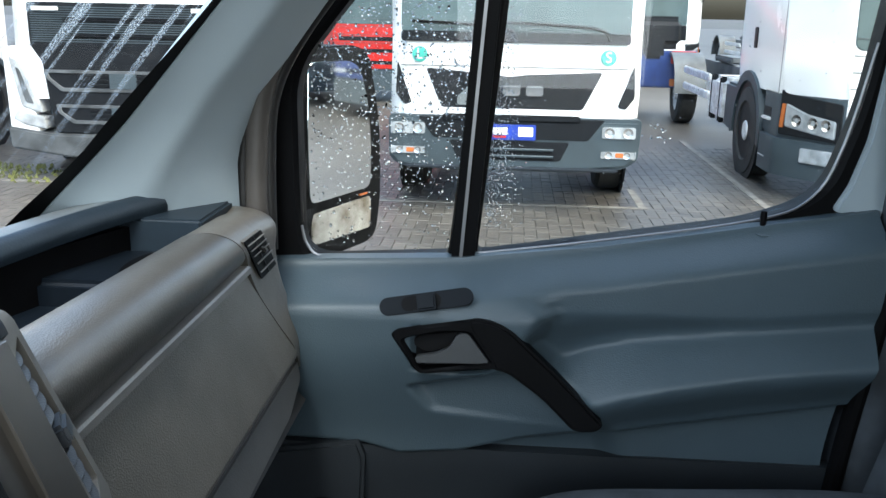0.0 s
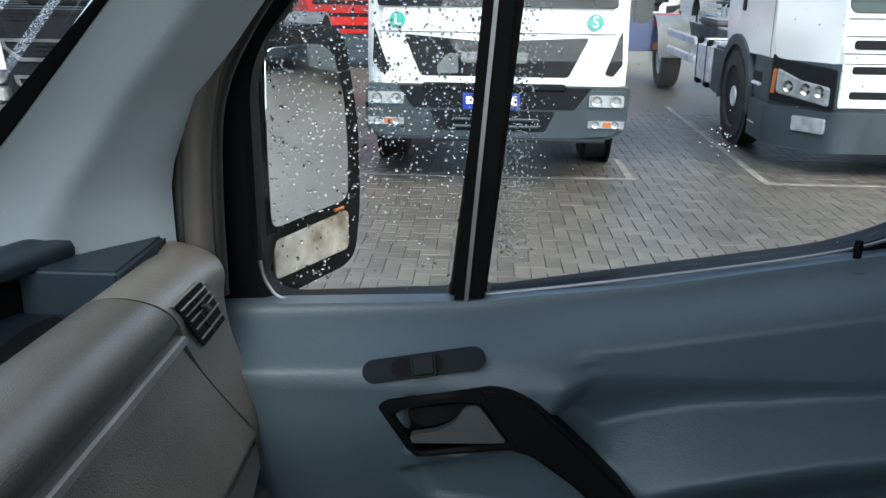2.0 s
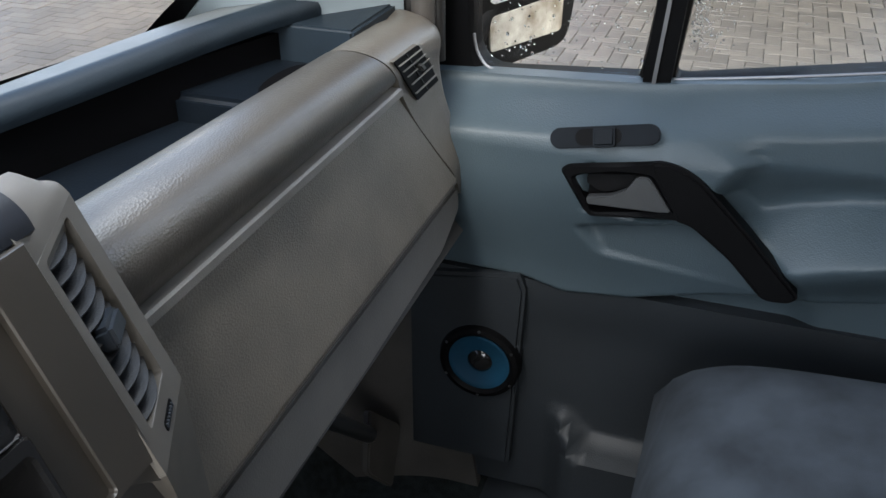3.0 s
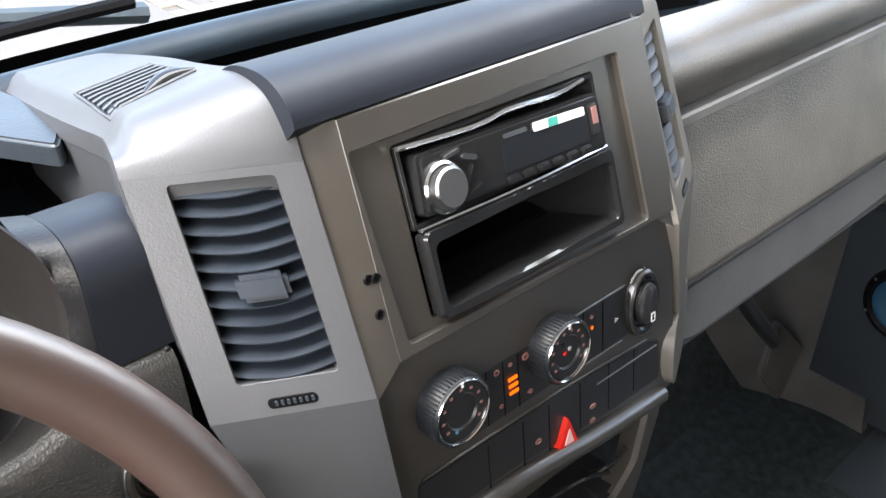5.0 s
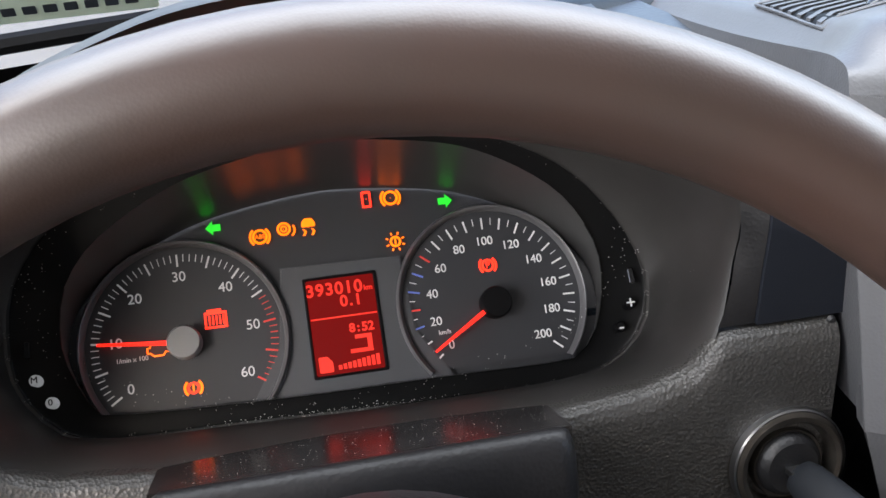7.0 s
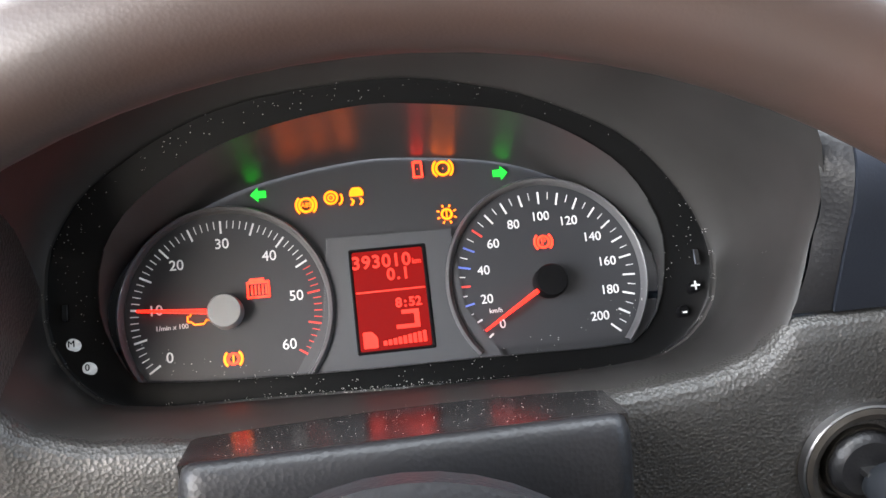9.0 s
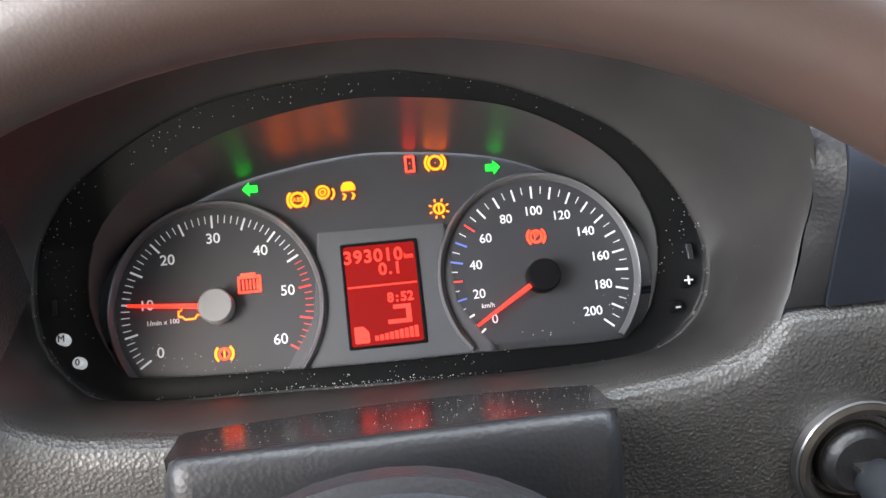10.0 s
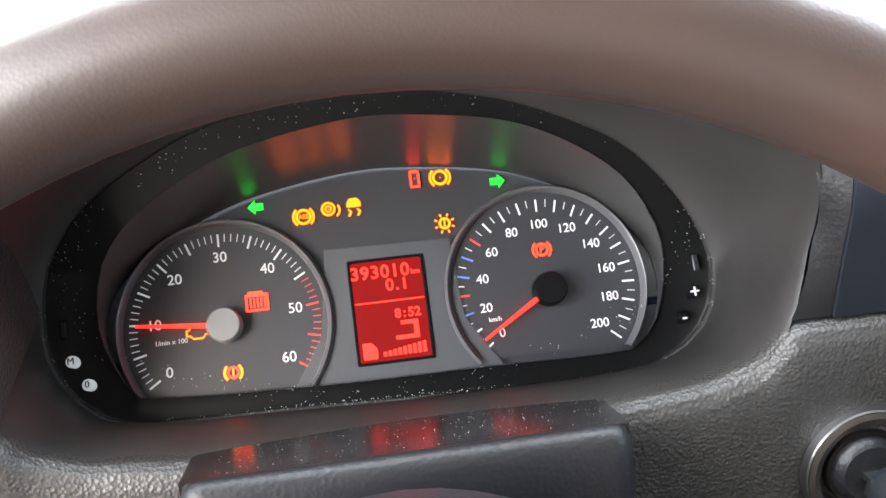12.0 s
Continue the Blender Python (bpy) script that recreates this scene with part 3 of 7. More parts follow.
# inner handle: surround, lever, grab bar
HF = frame_of((1.262, 0.21, 1.25), (0, -1, 0.10), (0.10, 0, 1))
outer = round_poly([(-0.0950, 0.0270), (-0.0840, 0.0345), (0.0368, 0.0435), (0.0607, 0.0377), (0.0760, 0.0200), (0.0720, -0.0365), (0.0479, -0.0345), (-0.0525, -0.0365), (-0.0640, -0.0290)], 0.012)
inner = round_poly([(-0.0766, 0.0176), (-0.0647, 0.0221), (0.0046, 0.0247), (0.0215, 0.0232), (0.0505, -0.0241), (-0.0537, -0.0310)], 0.007)
part("handle_surround", plate_with_hole(outer, inner, 0.035, HF, 0.005), BLACK, door, "black surround of the inner handle")
part("handle_cup", slab([(p[0] * 1.03, p[1] * 1.03) for p in inner], 0.004, 0, HF @ pose(0, 0, -0.030)), BLACK, door)
part("cup_back", slab(round_poly([(-0.070, 0.010), (-0.05, 0.022), (0.012, 0.022), (-0.005, -0.002), (-0.045, -0.012)], 0.012), 0.004, 0.001, HF @ pose(0, 0, -0.024, 18, 0, 0)), DARK, door)
lever = round_poly([(-0.0610, -0.0095), (-0.0595, -0.0195), (0.0500, -0.0265), (0.0205, 0.0215), (0.0055, 0.0215), (-0.0086, 0.0015), (-0.0290, -0.0068)], 0.006)
part("lever", slab(lever, 0.014, 0.004, HF @ pose(0, 0, -0.003)), LEVER, door, "grey plastic door lever")
bar = round_poly([(0.022, 0.0425), (0.0368, 0.0437), (0.0607, 0.0377), (0.0843, 0.0228), (0.1109, -0.0067), (0.1444, -0.0440), (0.2122, -0.1270), (0.2000, -0.1367), (0.1678, -0.1359), (0.1233, -0.0823), (0.0756, -0.0407), (0.0560, -0.0345), (0.0545, -0.0260), (0.0255, 0.0250)], 0.012, 4)
part("grab_handle", slab(bar, 0.034, 0.009, HF @ pose(0, 0, 0.004), 3), BLACK, door, "black slanting grab handle")

# speaker
SP = frame_of((1.299, 0.418, 0.905), (0, -1, 0), (0.0, 0, 1)) @ Matrix.Scale(0.80, 4)
spk = part("speaker_ring", lathe([(0.058, 0.004), (0.070, 0.013), (0.079, 0.010), (0.083, 0.0), (0.083, -0.01)], SP, 40), BLACK, door, "black speaker ring")
part("speaker_cone", lathe([(0.024, 0.0005), (0.040, 0.003), (0.052, 0.006), (0.058, 0.008), (0.063, 0.007)], SP, 40), BLUECONE, spk, "bright blue speaker cone")
part("dust_cap", lathe([(0.0, 0.010), (0.014, 0.008), (0.024, 0.002), (0.026, 0.0)], SP, 24), GLOSS, spk)
for k in range(6):
    a = radians(30 + 60 * k)
    part("screw", lathe([(0.0, 0.0125), (0.003, 0.012), (0.004, 0.009)], SP @ Matrix.Translation((0.075 * math.cos(a), 0.075 * math.sin(a), 0)), 8), BRUSHED, spk)

# round seal and trim behind the door
tagged(part("door_seal", tube(smooth_line([(1.33, -0.41, 2.0), (1.32, -0.405, 1.6), (1.315, -0.418, 1.38), (1.31, -0.382, 1.10), (1.31, -0.364, 0.9), (1.31, -0.358, 0.64)], 6), 0.014, n=10), BLACK),
       "black rubber door seal", "door seal", kind="structure")
tagged(part("wall_right", slab([(0.358, FLOOR), (0.360, 0.9), (0.378, 1.1), (0.412, 1.38), (0.425, 1.6), (0.425, 2.12), (1.0, 2.12), (1.0, FLOOR)], 0.07, 0.008, frame_of((1.306, 0, 0), (0, -1, 0), (0, 0, 1))), FABRIC), "grey-blue trim of the pillar behind the door", "wall", kind="structure")
SEAL = mat("brown_seal_rubber", (0.075, 0.066, 0.058), 0.5, grain=0.2)
SEALDARK = mat("dark_seal_rubber", (0.014, 0.013, 0.012), 0.5)
tagged(part("pillar_seal", tube(smooth_line([(1.345, 0.503, 1.37), (1.345, 0.503, 1.50), (1.344, 0.494, 1.60), (1.340, 0.457, 1.68), (1.332, 0.38, 1.78), (1.31, 0.28, 1.88)], 6), 0.010, n=12), SEALDARK),
       "dark rubber lip beside the pillar seal", "door seal", kind="structure")
tagged(part("pillar_seal", tube(smooth_line([(1.331, 0.519, 1.38), (1.331, 0.519, 1.50), (1.330, 0.509, 1.60), (1.328, 0.478, 1.68), (1.32, 0.40, 1.78), (1.30, 0.30, 1.88)], 6), 0.017, n=14), SEAL),
       "brown-grey rubber seal along the door opening", "door seal", kind="structure")


tagged(part("pillar_seal", tube(smooth_line([(1.350, 0.545, 1.38), (1.350, 0.545, 1.50), (1.349, 0.530, 1.60), (1.346, 0.500, 1.68), (1.338, 0.42, 1.78), (1.32, 0.32, 1.88)], 6), 0.018, n=12), SEALDARK),
       "dark rubber bead behind the pillar trim", "door seal", kind="structure")


# ---- dashboard ----
dash = thing("dashboard", (XC, 0.60, 1.00), "dark bronze-grey van dashboard with silver centre vent column", "dashboard")
LIP = lambda x: 0.80 - 0.185 * ((x - XC) / 0.887) ** 2

def narrowed(bm):
    """The ledge is half as deep before the middle of the windscreen."""
    for v in bm.verts:
        f = 0.42 + 0.58 * ease(v.co.x, 0.55, 1.0)
        v.co.y = LIP(v.co.x) + (v.co.y - LIP(v.co.x)) * f
    return bm


roll = smooth_line([(0.487, 1.4045), (0.479, 1.424), (0.480, 1.446), (0.489, 1.465), (0.506, 1.4765), (0.527, 1.479), (0.549, 1.471)], 4) + [(0.559, 1.458), (0.561, 1.37), (0.51, 1.37), (0.50, 1.4035)]
SEAM = lambda z: 1.137 - 0.66 * (z - 1.407)        # the slanting joint before the side vent


def skewed(bm, x, off=0.0):
    """Slants the end of a profile that lies at x."""
    for v in bm.verts:
        if abs(v.co.x - x) < 1e-4:
            v.co.x = SEAM(v.co.z) + off
    return bm


def sunk(bm):
    """The upper roll grows lower towards the door."""
    for v in bm.verts:
        if v.co.z > 1.405:
            v.co.z -= (v.co.z - 1.405) * 0.34 * min(1.2, max(0.0, (v.co.x - 0.55) / 0.6))
    return bm


def beyond_seam(bm, x0, x1):
    """Lays a profile between the slanting joint and its far end."""
    for v in bm.verts:
        a = SEAM(v.co.z) + 0.0035
        v.co.x = a + (v.co.x - x0) / (x1 - x0) * (x1 - a)
    return bm


part("upper_roll", sunk(skewed(prism(roll, 0.55, 1.168), 1.168)), DASHROLL, dash, "smooth padded upper roll above the glovebox")
lid = smooth_line([(0.487, 1.386), (0.4765, 1.345), (0.460, 1.29), (0.4465, 1.250), (0.4425, 1.237), (0.446, 1.229)], 4) + [(0.50, 1.22), (0.52, 1.385)]
part("glovebox_lid", skewed(prism(lid, 0.58, 1.180), 1.180), DASHSOFT, dash, "leather-grain glovebox lid")
part("trim_strip", skewed(prism([(0.480, 1.3885), (0.4775, 1.3905), (0.4775, 1.399), (0.480, 1.401), (0.50, 1.401), (0.50, 1.3885)], 0.58, 1.168), 1.168), STRIP, dash, "pale strip above the glovebox")
part("joint_back", sunk(skewed(prism([(0.52, 1.22), (0.50, 1.22), (0.492, 1.38), (0.495, 1.46), (0.52, 1.47)], 0.60, 1.19), 1.19, 0.012)), BLACK, dash)
endp = smooth_line([(0.446, 1.206), (0.4465, 1.250), (0.460, 1.29), (0.4765, 1.345), (0.482, 1.39), (0.479, 1.42), (0.480, 1.446), (0.489, 1.465), (0.506, 1.4765), (0.527, 1.478), (0.549, 1.470)], 4) + [(0.559, 1.455), (0.57, 1.21)]
part("end_cap", sunk(beyond_seam(prism(endp, 1.0, 1.318, n=24, bend=lambda x: (0.030 * max(0.0, (x - 1.255) / 0.063) ** 2, -0.010 * max(0.0, (x - 1.2) / 0.118))), 1.0, 1.318)), DASHSOFT, dash, "rounded end of the dashboard by the door")
VF = frame_of((1.196, 0.4768, 1.411), (1, 0.0, 0), (0, 0.0, 1)) @ Matrix(((1, -0.85, 0, 0), (0, 1, 0, 0), (0, 0, 1, 0), (0, 0, 0, 1)))
sv = part("side_vent", sunk(plate_with_hole(round_rect(-0.0402, -0.0452, 0.0402, 0.0452, 0.003), round_rect(-0.038, -0.043, 0.038, 0.043, 0.002), 0.010, VF @ pose(0, 0, -0.002), 0.0015)), DASHSOFT, dash, "slatted side air vent")
part("vent_box", sunk(slab(round_rect(-0.039, -0.044, 0.039, 0.044, 0.002), 0.003, 0, VF @ pose(0, 0, -0.0006))), BLACK, sv)
for k in range(5):
    v = -0.032 + 0.016 * k
    part("vane", sunk(box((-0.038, v - 0.0009, -0.0006), (0.038, v + 0.0009, 0.0016), 0.0003, m=VF)), STRIP, sv)
part("vane_stay", sunk(box((-0.004, -0.043, -0.003), (-0.001, 0.043, 0.0006), m=VF)), DARK, sv)
part("vent_knob", sunk(box((-0.003, -0.008, -0.002), (0.010, 0.008, 0.006), 0.002, m=VF)), DASH, sv)
# near-black colour puts the shade under the dashboard into the surface
KICKDARK = mat("dash_underside_shade", (0.012, 0.012, 0.012), 0.7)
TRIM2 = mat("lower_trim_grey", (0.105, 0.104, 0.099), 0.5, grain=0.4, grain_scale=450, var=0.06)
part("lower_trim", slab(round_poly([(0.60, 0.002), (1.265, 0.002), (1.25, -0.030), (1.16, -0.052), (0.90, -0.060), (0.66, -0.060), (0.62, -0.050)], 0.012), 0.05, 0.006, frame_of((0, 0.446, 1.2235), (1, 0, 0), (0, 0.28, 1))), TRIM2, dash, "grey lower trim under the glovebox")
part("trim_under", prism([(0.43, 1.168), (0.52, 1.10), (0.60, 1.09), (0.60, 1.20), (0.46, 1.20)], 0.62, 1.24), KICKDARK, dash, "underside of the dashboard, coloured near black for shade")

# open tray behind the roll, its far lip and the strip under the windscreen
part("tray_floor", prism([(0.55, 1.375), (0.86, 1.375), (0.86, 1.365), (0.55, 1.365)], -0.55, 1.26), TRAYDARK, dash, "open tray, blue-black to carry its recess shade")
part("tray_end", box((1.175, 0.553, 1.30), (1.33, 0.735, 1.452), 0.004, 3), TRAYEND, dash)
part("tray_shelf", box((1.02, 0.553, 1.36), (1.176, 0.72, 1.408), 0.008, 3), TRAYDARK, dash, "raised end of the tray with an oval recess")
part("oval_recess", slab(ellipse(0, 0, 0.055, 0.018, 32), 0.004, 0.001, pose(1.105, 0.612, 1.4095)), BLACK, dash)
RISE = lambda x: 0.012 * ease(x, 0.85, 1.2)
lip_prof = [(0.0, 1.452), (0.003, 1.462), (0.010, 1.466), (0.055, 1.462), (0.055, 1.44), (0.012, 1.436)]
part("windscreen_ledge", narrowed(prism(lip_prof, -0.50, 1.242, n=40, bend=lambda x: (LIP(x), RISE(x)))), LEDGE, dash, "pale grey ledge under the windscreen")
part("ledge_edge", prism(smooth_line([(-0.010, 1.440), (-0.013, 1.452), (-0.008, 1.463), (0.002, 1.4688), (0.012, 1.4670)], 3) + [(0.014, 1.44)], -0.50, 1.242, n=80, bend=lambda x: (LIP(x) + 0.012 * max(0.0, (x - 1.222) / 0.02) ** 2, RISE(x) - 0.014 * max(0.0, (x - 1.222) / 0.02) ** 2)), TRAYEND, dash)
part("ledge_wall", prism([(0.006, 1.44), (0.014, 1.44), (0.014, 1.36), (0.006, 1.36)], -0.50, 1.255, n=40, bend=lambda x: (LIP(x), 0)), BLACK, dash)
part("cowl", prism([(0.020, 1.448), (0.14, 1.425), (0.14, 1.41), (0.020, 1.43)], -0.55, 1.29, n=40, bend=lambda x: (LIP(x), 0)), BLACK, dash)

# ---- centre console ----
CA = frame_of((XC, 0.421, 1.45), (1, 0, 0), (0, 0.054, 0.143))
CB = frame_of((XC, 0.392, 1.32), (1, 0, 0), (0, 0.14, 1))
mouth_r = round_poly([(-0.1185, -0.0603), (0.1205, -0.0640), (0.1165, 0.0650), (-0.1268, 0.0635)], 0.004)
part("console_face", plate_with_hole([(-0.130, -0.068), (0.157, -0.068), (0.150, 0.084), (-0.130, 0.084)], mouth_r, 0.006, CA, 0.0012), DASH, dash, "dark bronze centre panel")
part("radio_bezel", plate_with_hole(round_rect(-0.129, -0.067, 0.123, 0.067, 0.004), round_rect(-0.0935, -0.0545, 0.0925, 0.0570, 0.003), 0.006, CA @ pose(0, 0, -0.006), 0.0012), DASH, dash)
ctop = smooth_line([(0.4500, 1.5305), (0.4545, 1.540), (0.466, 1.5495), (0.485, 1.5535), (0.512, 1.549), (0.533, 1.535)], 4) + [(0.54, 1.45), (0.50, 1.45), (0.46, 1.52)]
# bluish near-black base carries the sky's dark sheen on upward faces
DASHTOP = mat("dash_top_sky_tint", (0.011, 0.013, 0.018), 0.48, spec=0.2, grain=0.10, grain_scale=900, var=0.08)
part("console_top", prism(ctop, 0.214, 0.540, n=8, bend=lambda x: (0.010 * (x - 0.22) / 0.3, -0.005 * (x - 0.22) / 0.3)), DASHTOP, dash, "rolled top edge of the centre console")
part("console_lower", slab([(-0.155, -0.120), (0.165, -0.110), (0.1665, -0.05), (0.1585, 0.0700), (-0.16, 0.0700)], 0.03, 0.003, CB), DASH, dash, "heater control panel")
cub = part("cubby", plate_with_hole(round_poly([(-0.16, -0.24), (0.095, -0.24), (0.130, -0.175), (0.158, -0.112), (-0.16, -0.104)], 0.02), round_poly([(-0.10, -0.190), (0.085, -0.185), (0.112, -0.165), (0.130, -0.117), (-0.10, -0.111)], 0.006), 0.02, CB, 0.004), DASH, dash, "open cubby below the heater controls")
part("cubby_hollow", box((-0.11, -0.20, -0.13), (0.13, -0.10, -0.125), m=CB), BLACK, cub)
part("cubby_floor", box((-0.11, -0.198, -0.13), (0.115, -0.180, -0.004), 0.004, m=CB), GLOSS, cub)
for k in range(3):
    part("cable", tube(smooth_line([CB @ Vector((0.02 + 0.03 * k, -0.17, -0.03)), CB @ Vector((0.05 + 0.02 * k, -0.15 - 0.005 * k, -0.01)), CB @ Vector((0.085 + 0.012 * k, -0.160 + 0.006 * k, -0.006))], 5), 0.0022, n=6), GLOSS, cub, "thin black cable")
part("cubby_lip", tube(smooth_line([CB @ Vector((-0.155, -0.086, 0.0)), CB @ Vector((-0.035, -0.088, 0.003)), CB @ Vector((0.06, -0.0985, 0.004)), CB @ Vector((0.147, -0.1075, 0.001))], 8), 0.0085, n=12), DASH, cub, "rounded lip over the cubby")
part("console_core", box((0.16, 0.47, FLOOR), (0.56, 0.80, 1.38)), BLACK, dash)

# heater controls
ICON = mat("icon_print", (0.26, 0.12, 0.105), 0.5, var=0.05)
KNOB = mat("knob_plastic", (0.010, 0.0115, 0.014), 0.42, spec=0.3)
ICONW = mat("icon_print_white", (0.45, 0.42, 0.40), 0.5, var=0.05)
BAR = mat("orange_indicator", (0.5, 0.1, 0.0), 0.4, emit=(1.0, 0.13, 0.004), power=0.22)
HAZ = mat("hazard_red", (0.45, 0.015, 0.01), 0.25, emit=(0.9, 0.03, 0.01), power=0.02)
PANELB = mat("control_strip", (0.016, 0.016, 0.017), 0.35, grain=0.2, grain_scale=500)
GRIP = mat("stippled_black", (0.016, 0.016, 0.018), 0.4, grain=1.0, grain_scale=1100, depth=0.5)
LOCKRIM = mat("worn_rim", (0.12, 0.115, 0.11), 0.3, metal=0.8, var=0.3, scale=90)
TICKSKY = mat("cold_mark", (0.10, 0.25, 0.42), 0.5, var=0.0)
HAZMARK = mat("hazard_print", (0.7, 0.45, 0.42), 0.5, var=0.0)
strip = part("control_strip", slab(round_rect(-0.095, -0.0255, 0.112, 0.0215, 0.006), 0.004, 0.0012, CB @ pose(0, 0, 0.001)), PANELB, dash, "black heater control strip")


def knob(u, v, marks):
    m = CB @ pose(u, v, 0.0015) @ Matrix.Diagonal((0.82, 0.82, 0.9, 1))
    kb = part("knob", lathe([(0.0308, -0.002), (0.0305, 0.003), (0.0300, 0.016), (0.028, 0.0185), (0.0255, 0.0185)], m, 60), KNOB, strip, "ribbed rotary knob with chrome ring")
    bm = bmesh.new()
    for k in range(54):
        a = 2 * math.pi * k / 54
        box((-0.0006, 0.0, 0.0), (0.0006, 0.0014, 0.0135), bm=bm, m=m @ Matrix.Rotation(a, 4, 'Z') @ pose(0, 0.0298, 0.003))
    part("ribs", bm, KNOB, kb, smooth=0)
    part("chrome_ring", lathe([(0.0283, 0.0182), (0.0276, 0.0192), (0.0266, 0.0186), (0.0262, 0.0165)], m, 60), CHROME, kb)
    part("dial_cap", lathe([(0.0, 0.0150), (0.015, 0.0155), (0.0165, 0.0172), (0.0266, 0.0170)], m, 40), PANELB, kb)
    for k in range(marks):
        a = radians(215 - k * 250 / (marks - 1))
        q = m @ Matrix.Translation((0.0205 * math.cos(a), 0.0205 * math.sin(a), 0.0173))
        part("dial_mark", slab(round_rect(-0.0016, -0.0013, 0.0016, 0.0013, 0.0005), 0.0006, 0, q), ICON if marks > 8 else ICONW, kb)
    part("pointer", slab(round_rect(-0.0013, 0.024, 0.0013, 0.0285, 0.0005), 0.0006, 0, m @ pose(0, 0, 0.0195)), MARK, kb)
    return kb


kn = knob(-0.094, 0.0165, 9)
dk = knob(0.0095, 0.0105, 10)
for a, b, mt in ((-0.004, 0.007, KNOB), (-0.002, -0.001, HAZ), (0.003, 0.001, ICONW)):
    part("dial_mark", slab(round_rect(0.0095 + a - 0.0016, 0.0105 + b - 0.0016, 0.0095 + a + 0.0016, 0.0105 + b + 0.0016, 0.0008), 0.0006, 0, CB @ pose(0, 0, 0.0160)), mt, dk)
part("dial_mark", slab(ellipse(-0.1005, 0.004, 0.0015, 0.0015, 8), 0.0006, 0, CB @ pose(0, 0, 0.0172)), TICKSKY, kn)
for k in range(3):
    part("indicator", slab(round_rect(-0.0045, -0.0014, 0.0045, 0.0014, 0.0006), 0.0006, 0, CB @ pose(-0.0325 + 0.0004 * k, 0.0030 - 0.0058 * k, 0.0022)), BAR, strip, "orange lit indicator bar")
for u, v, s, k in ((-0.0475, 0.0150, 0.0042, 6), (-0.0338, 0.0150, 0.0030, 5), (-0.0185, 0.0140, 0.0048, 9), (-0.0150, -0.0174, 0.0040, 4), (-0.0446, -0.0146, 0.0030, 6), (0.0543, 0.0125, 0.0036, 4), (0.0840, -0.0034, 0.0040, 3)):
    part("icon", plate_with_hole(ellipse(u, v, s * 0.72, s * 0.62, k), ellipse(u, v, s * 0.36, s * 0.30, k), 0.0005, CB @ pose(0, 0, 0.0018)), ICONW if u > 0.08 else ICON, strip)
part("indicator", slab(ellipse(0.0545, 0.0032, 0.0014, 0.0014, 8), 0.0005, 0, CB @ pose(0, 0, 0.0020)), BAR, strip)
for u in (-0.0575, -0.041, -0.026, 0.045, 0.068):
    part("joint", box((u - 0.0004, -0.0245, 0.0008), (u + 0.0004, 0.0205, 0.0014), m=CB), BLACK, strip)
# pale tube stands in for a highlight on the strip's upper edge
part("strip_edge", tube([CB @ Vector((0.036, 0.0220, 0.0012)), CB @ Vector((0.094, 0.0225, 0.0012))], 0.0007, n=6), LEDGE, strip, "pale line painted as a highlight along the edge")
part("strip_edge", tube([CB @ Vector((0.030, -0.0260, 0.001)), CB @ Vector((0.092, -0.0262, 0.001))], 0.0010, n=6), DASH, strip)
LT = CB @ pose(0.1140, -0.0005, 0.001) @ Matrix.Diagonal((0.80, 1.25, 1, 1))
lt = part("cigar_lighter", lathe([(0.0, 0.002), (0.0165, 0.002), (0.019, 0.006), (0.0215, 0.0066), (0.0235, 0.004), (0.0245, 0.0)], LT, 44), GLOSS, dash, "round black cigar lighter in a worn glossy ring")
part("lighter_rim", lathe([(0.0218, 0.0064), (0.0229, 0.0058), (0.0236, 0.0045)], LT, 44), LOCKRIM, lt, "worn bright rim")
part("lighter_cap", lathe([(0.0, 0.0095), (0.0120, 0.0095), (0.0145, 0.0075), (0.0150, 0.003)], LT @ pose(0.003, -0.0006, 0), 32), GRIP, lt, "stippled black cap")
part("lighter_icon", plate_with_hole(round_rect(-0.0026, -0.0042, 0.0026, 0.0042, 0.0008), round_rect(-0.0016, -0.0032, 0.0016, 0.0032, 0.0006), 0.0004, CB @ pose(0.1185, -0.0130, 0.0118)), MARK, lt)
bank = round_poly([(-0.125, -0.034), (0.03, -0.0365), (0.128, -0.0440), (0.143, -0.0500), (0.1445, -0.090), (0.06, -0.088), (-0.035, -0.0765), (-0.125, -0.074)], 0.006)
bk = part("switch_bank", slab(bank, 0.004, 0.001, CB @ pose(0, 0, 0.0012)), PANELB, dash, "row of blank switches with hazard button")
part("bank_edge", tube(smooth_line([CB @ Vector((-0.12, -0.0325, 0.001)), CB @ Vector((0.02, -0.0350, 0.001)), CB @ Vector((0.125, -0.0425, 0.001))], 4), 0.0012, n=8), DASH, bk)
part("blank_edge", tube([CB @ Vector((0.060, -0.0520, 0.0014)), CB @ Vector((0.138, -0.0535, 0.0014))], 0.0009, n=6), DASH, bk)
for u in (-0.060, -0.024, 0.004, 0.040, 0.075, 0.108):
    part("joint", box((u - 0.0004, -0.084, 0.0008), (u + 0.0004, -0.040, 0.0015), m=CB), BLACK, bk)
HZ = CB @ pose(0.0205, -0.0755, 0.006)
hz = part("hazard_button", slab(round_poly([(-0.0125, -0.0125), (0.0125, -0.0145), (0.0005, 0.0165)], 0.004), 0.006, 0.0015, HZ), HAZ, bk, "red lit hazard warning button")
part("hazard_mark", slab(round_poly([(-0.0050, -0.0080), (0.0058, -0.0090), (0.0010, 0.0055)], 0.001), 0.0006, 0, HZ @ pose(0, 0, 0.0006)), HAZMARK, hz)
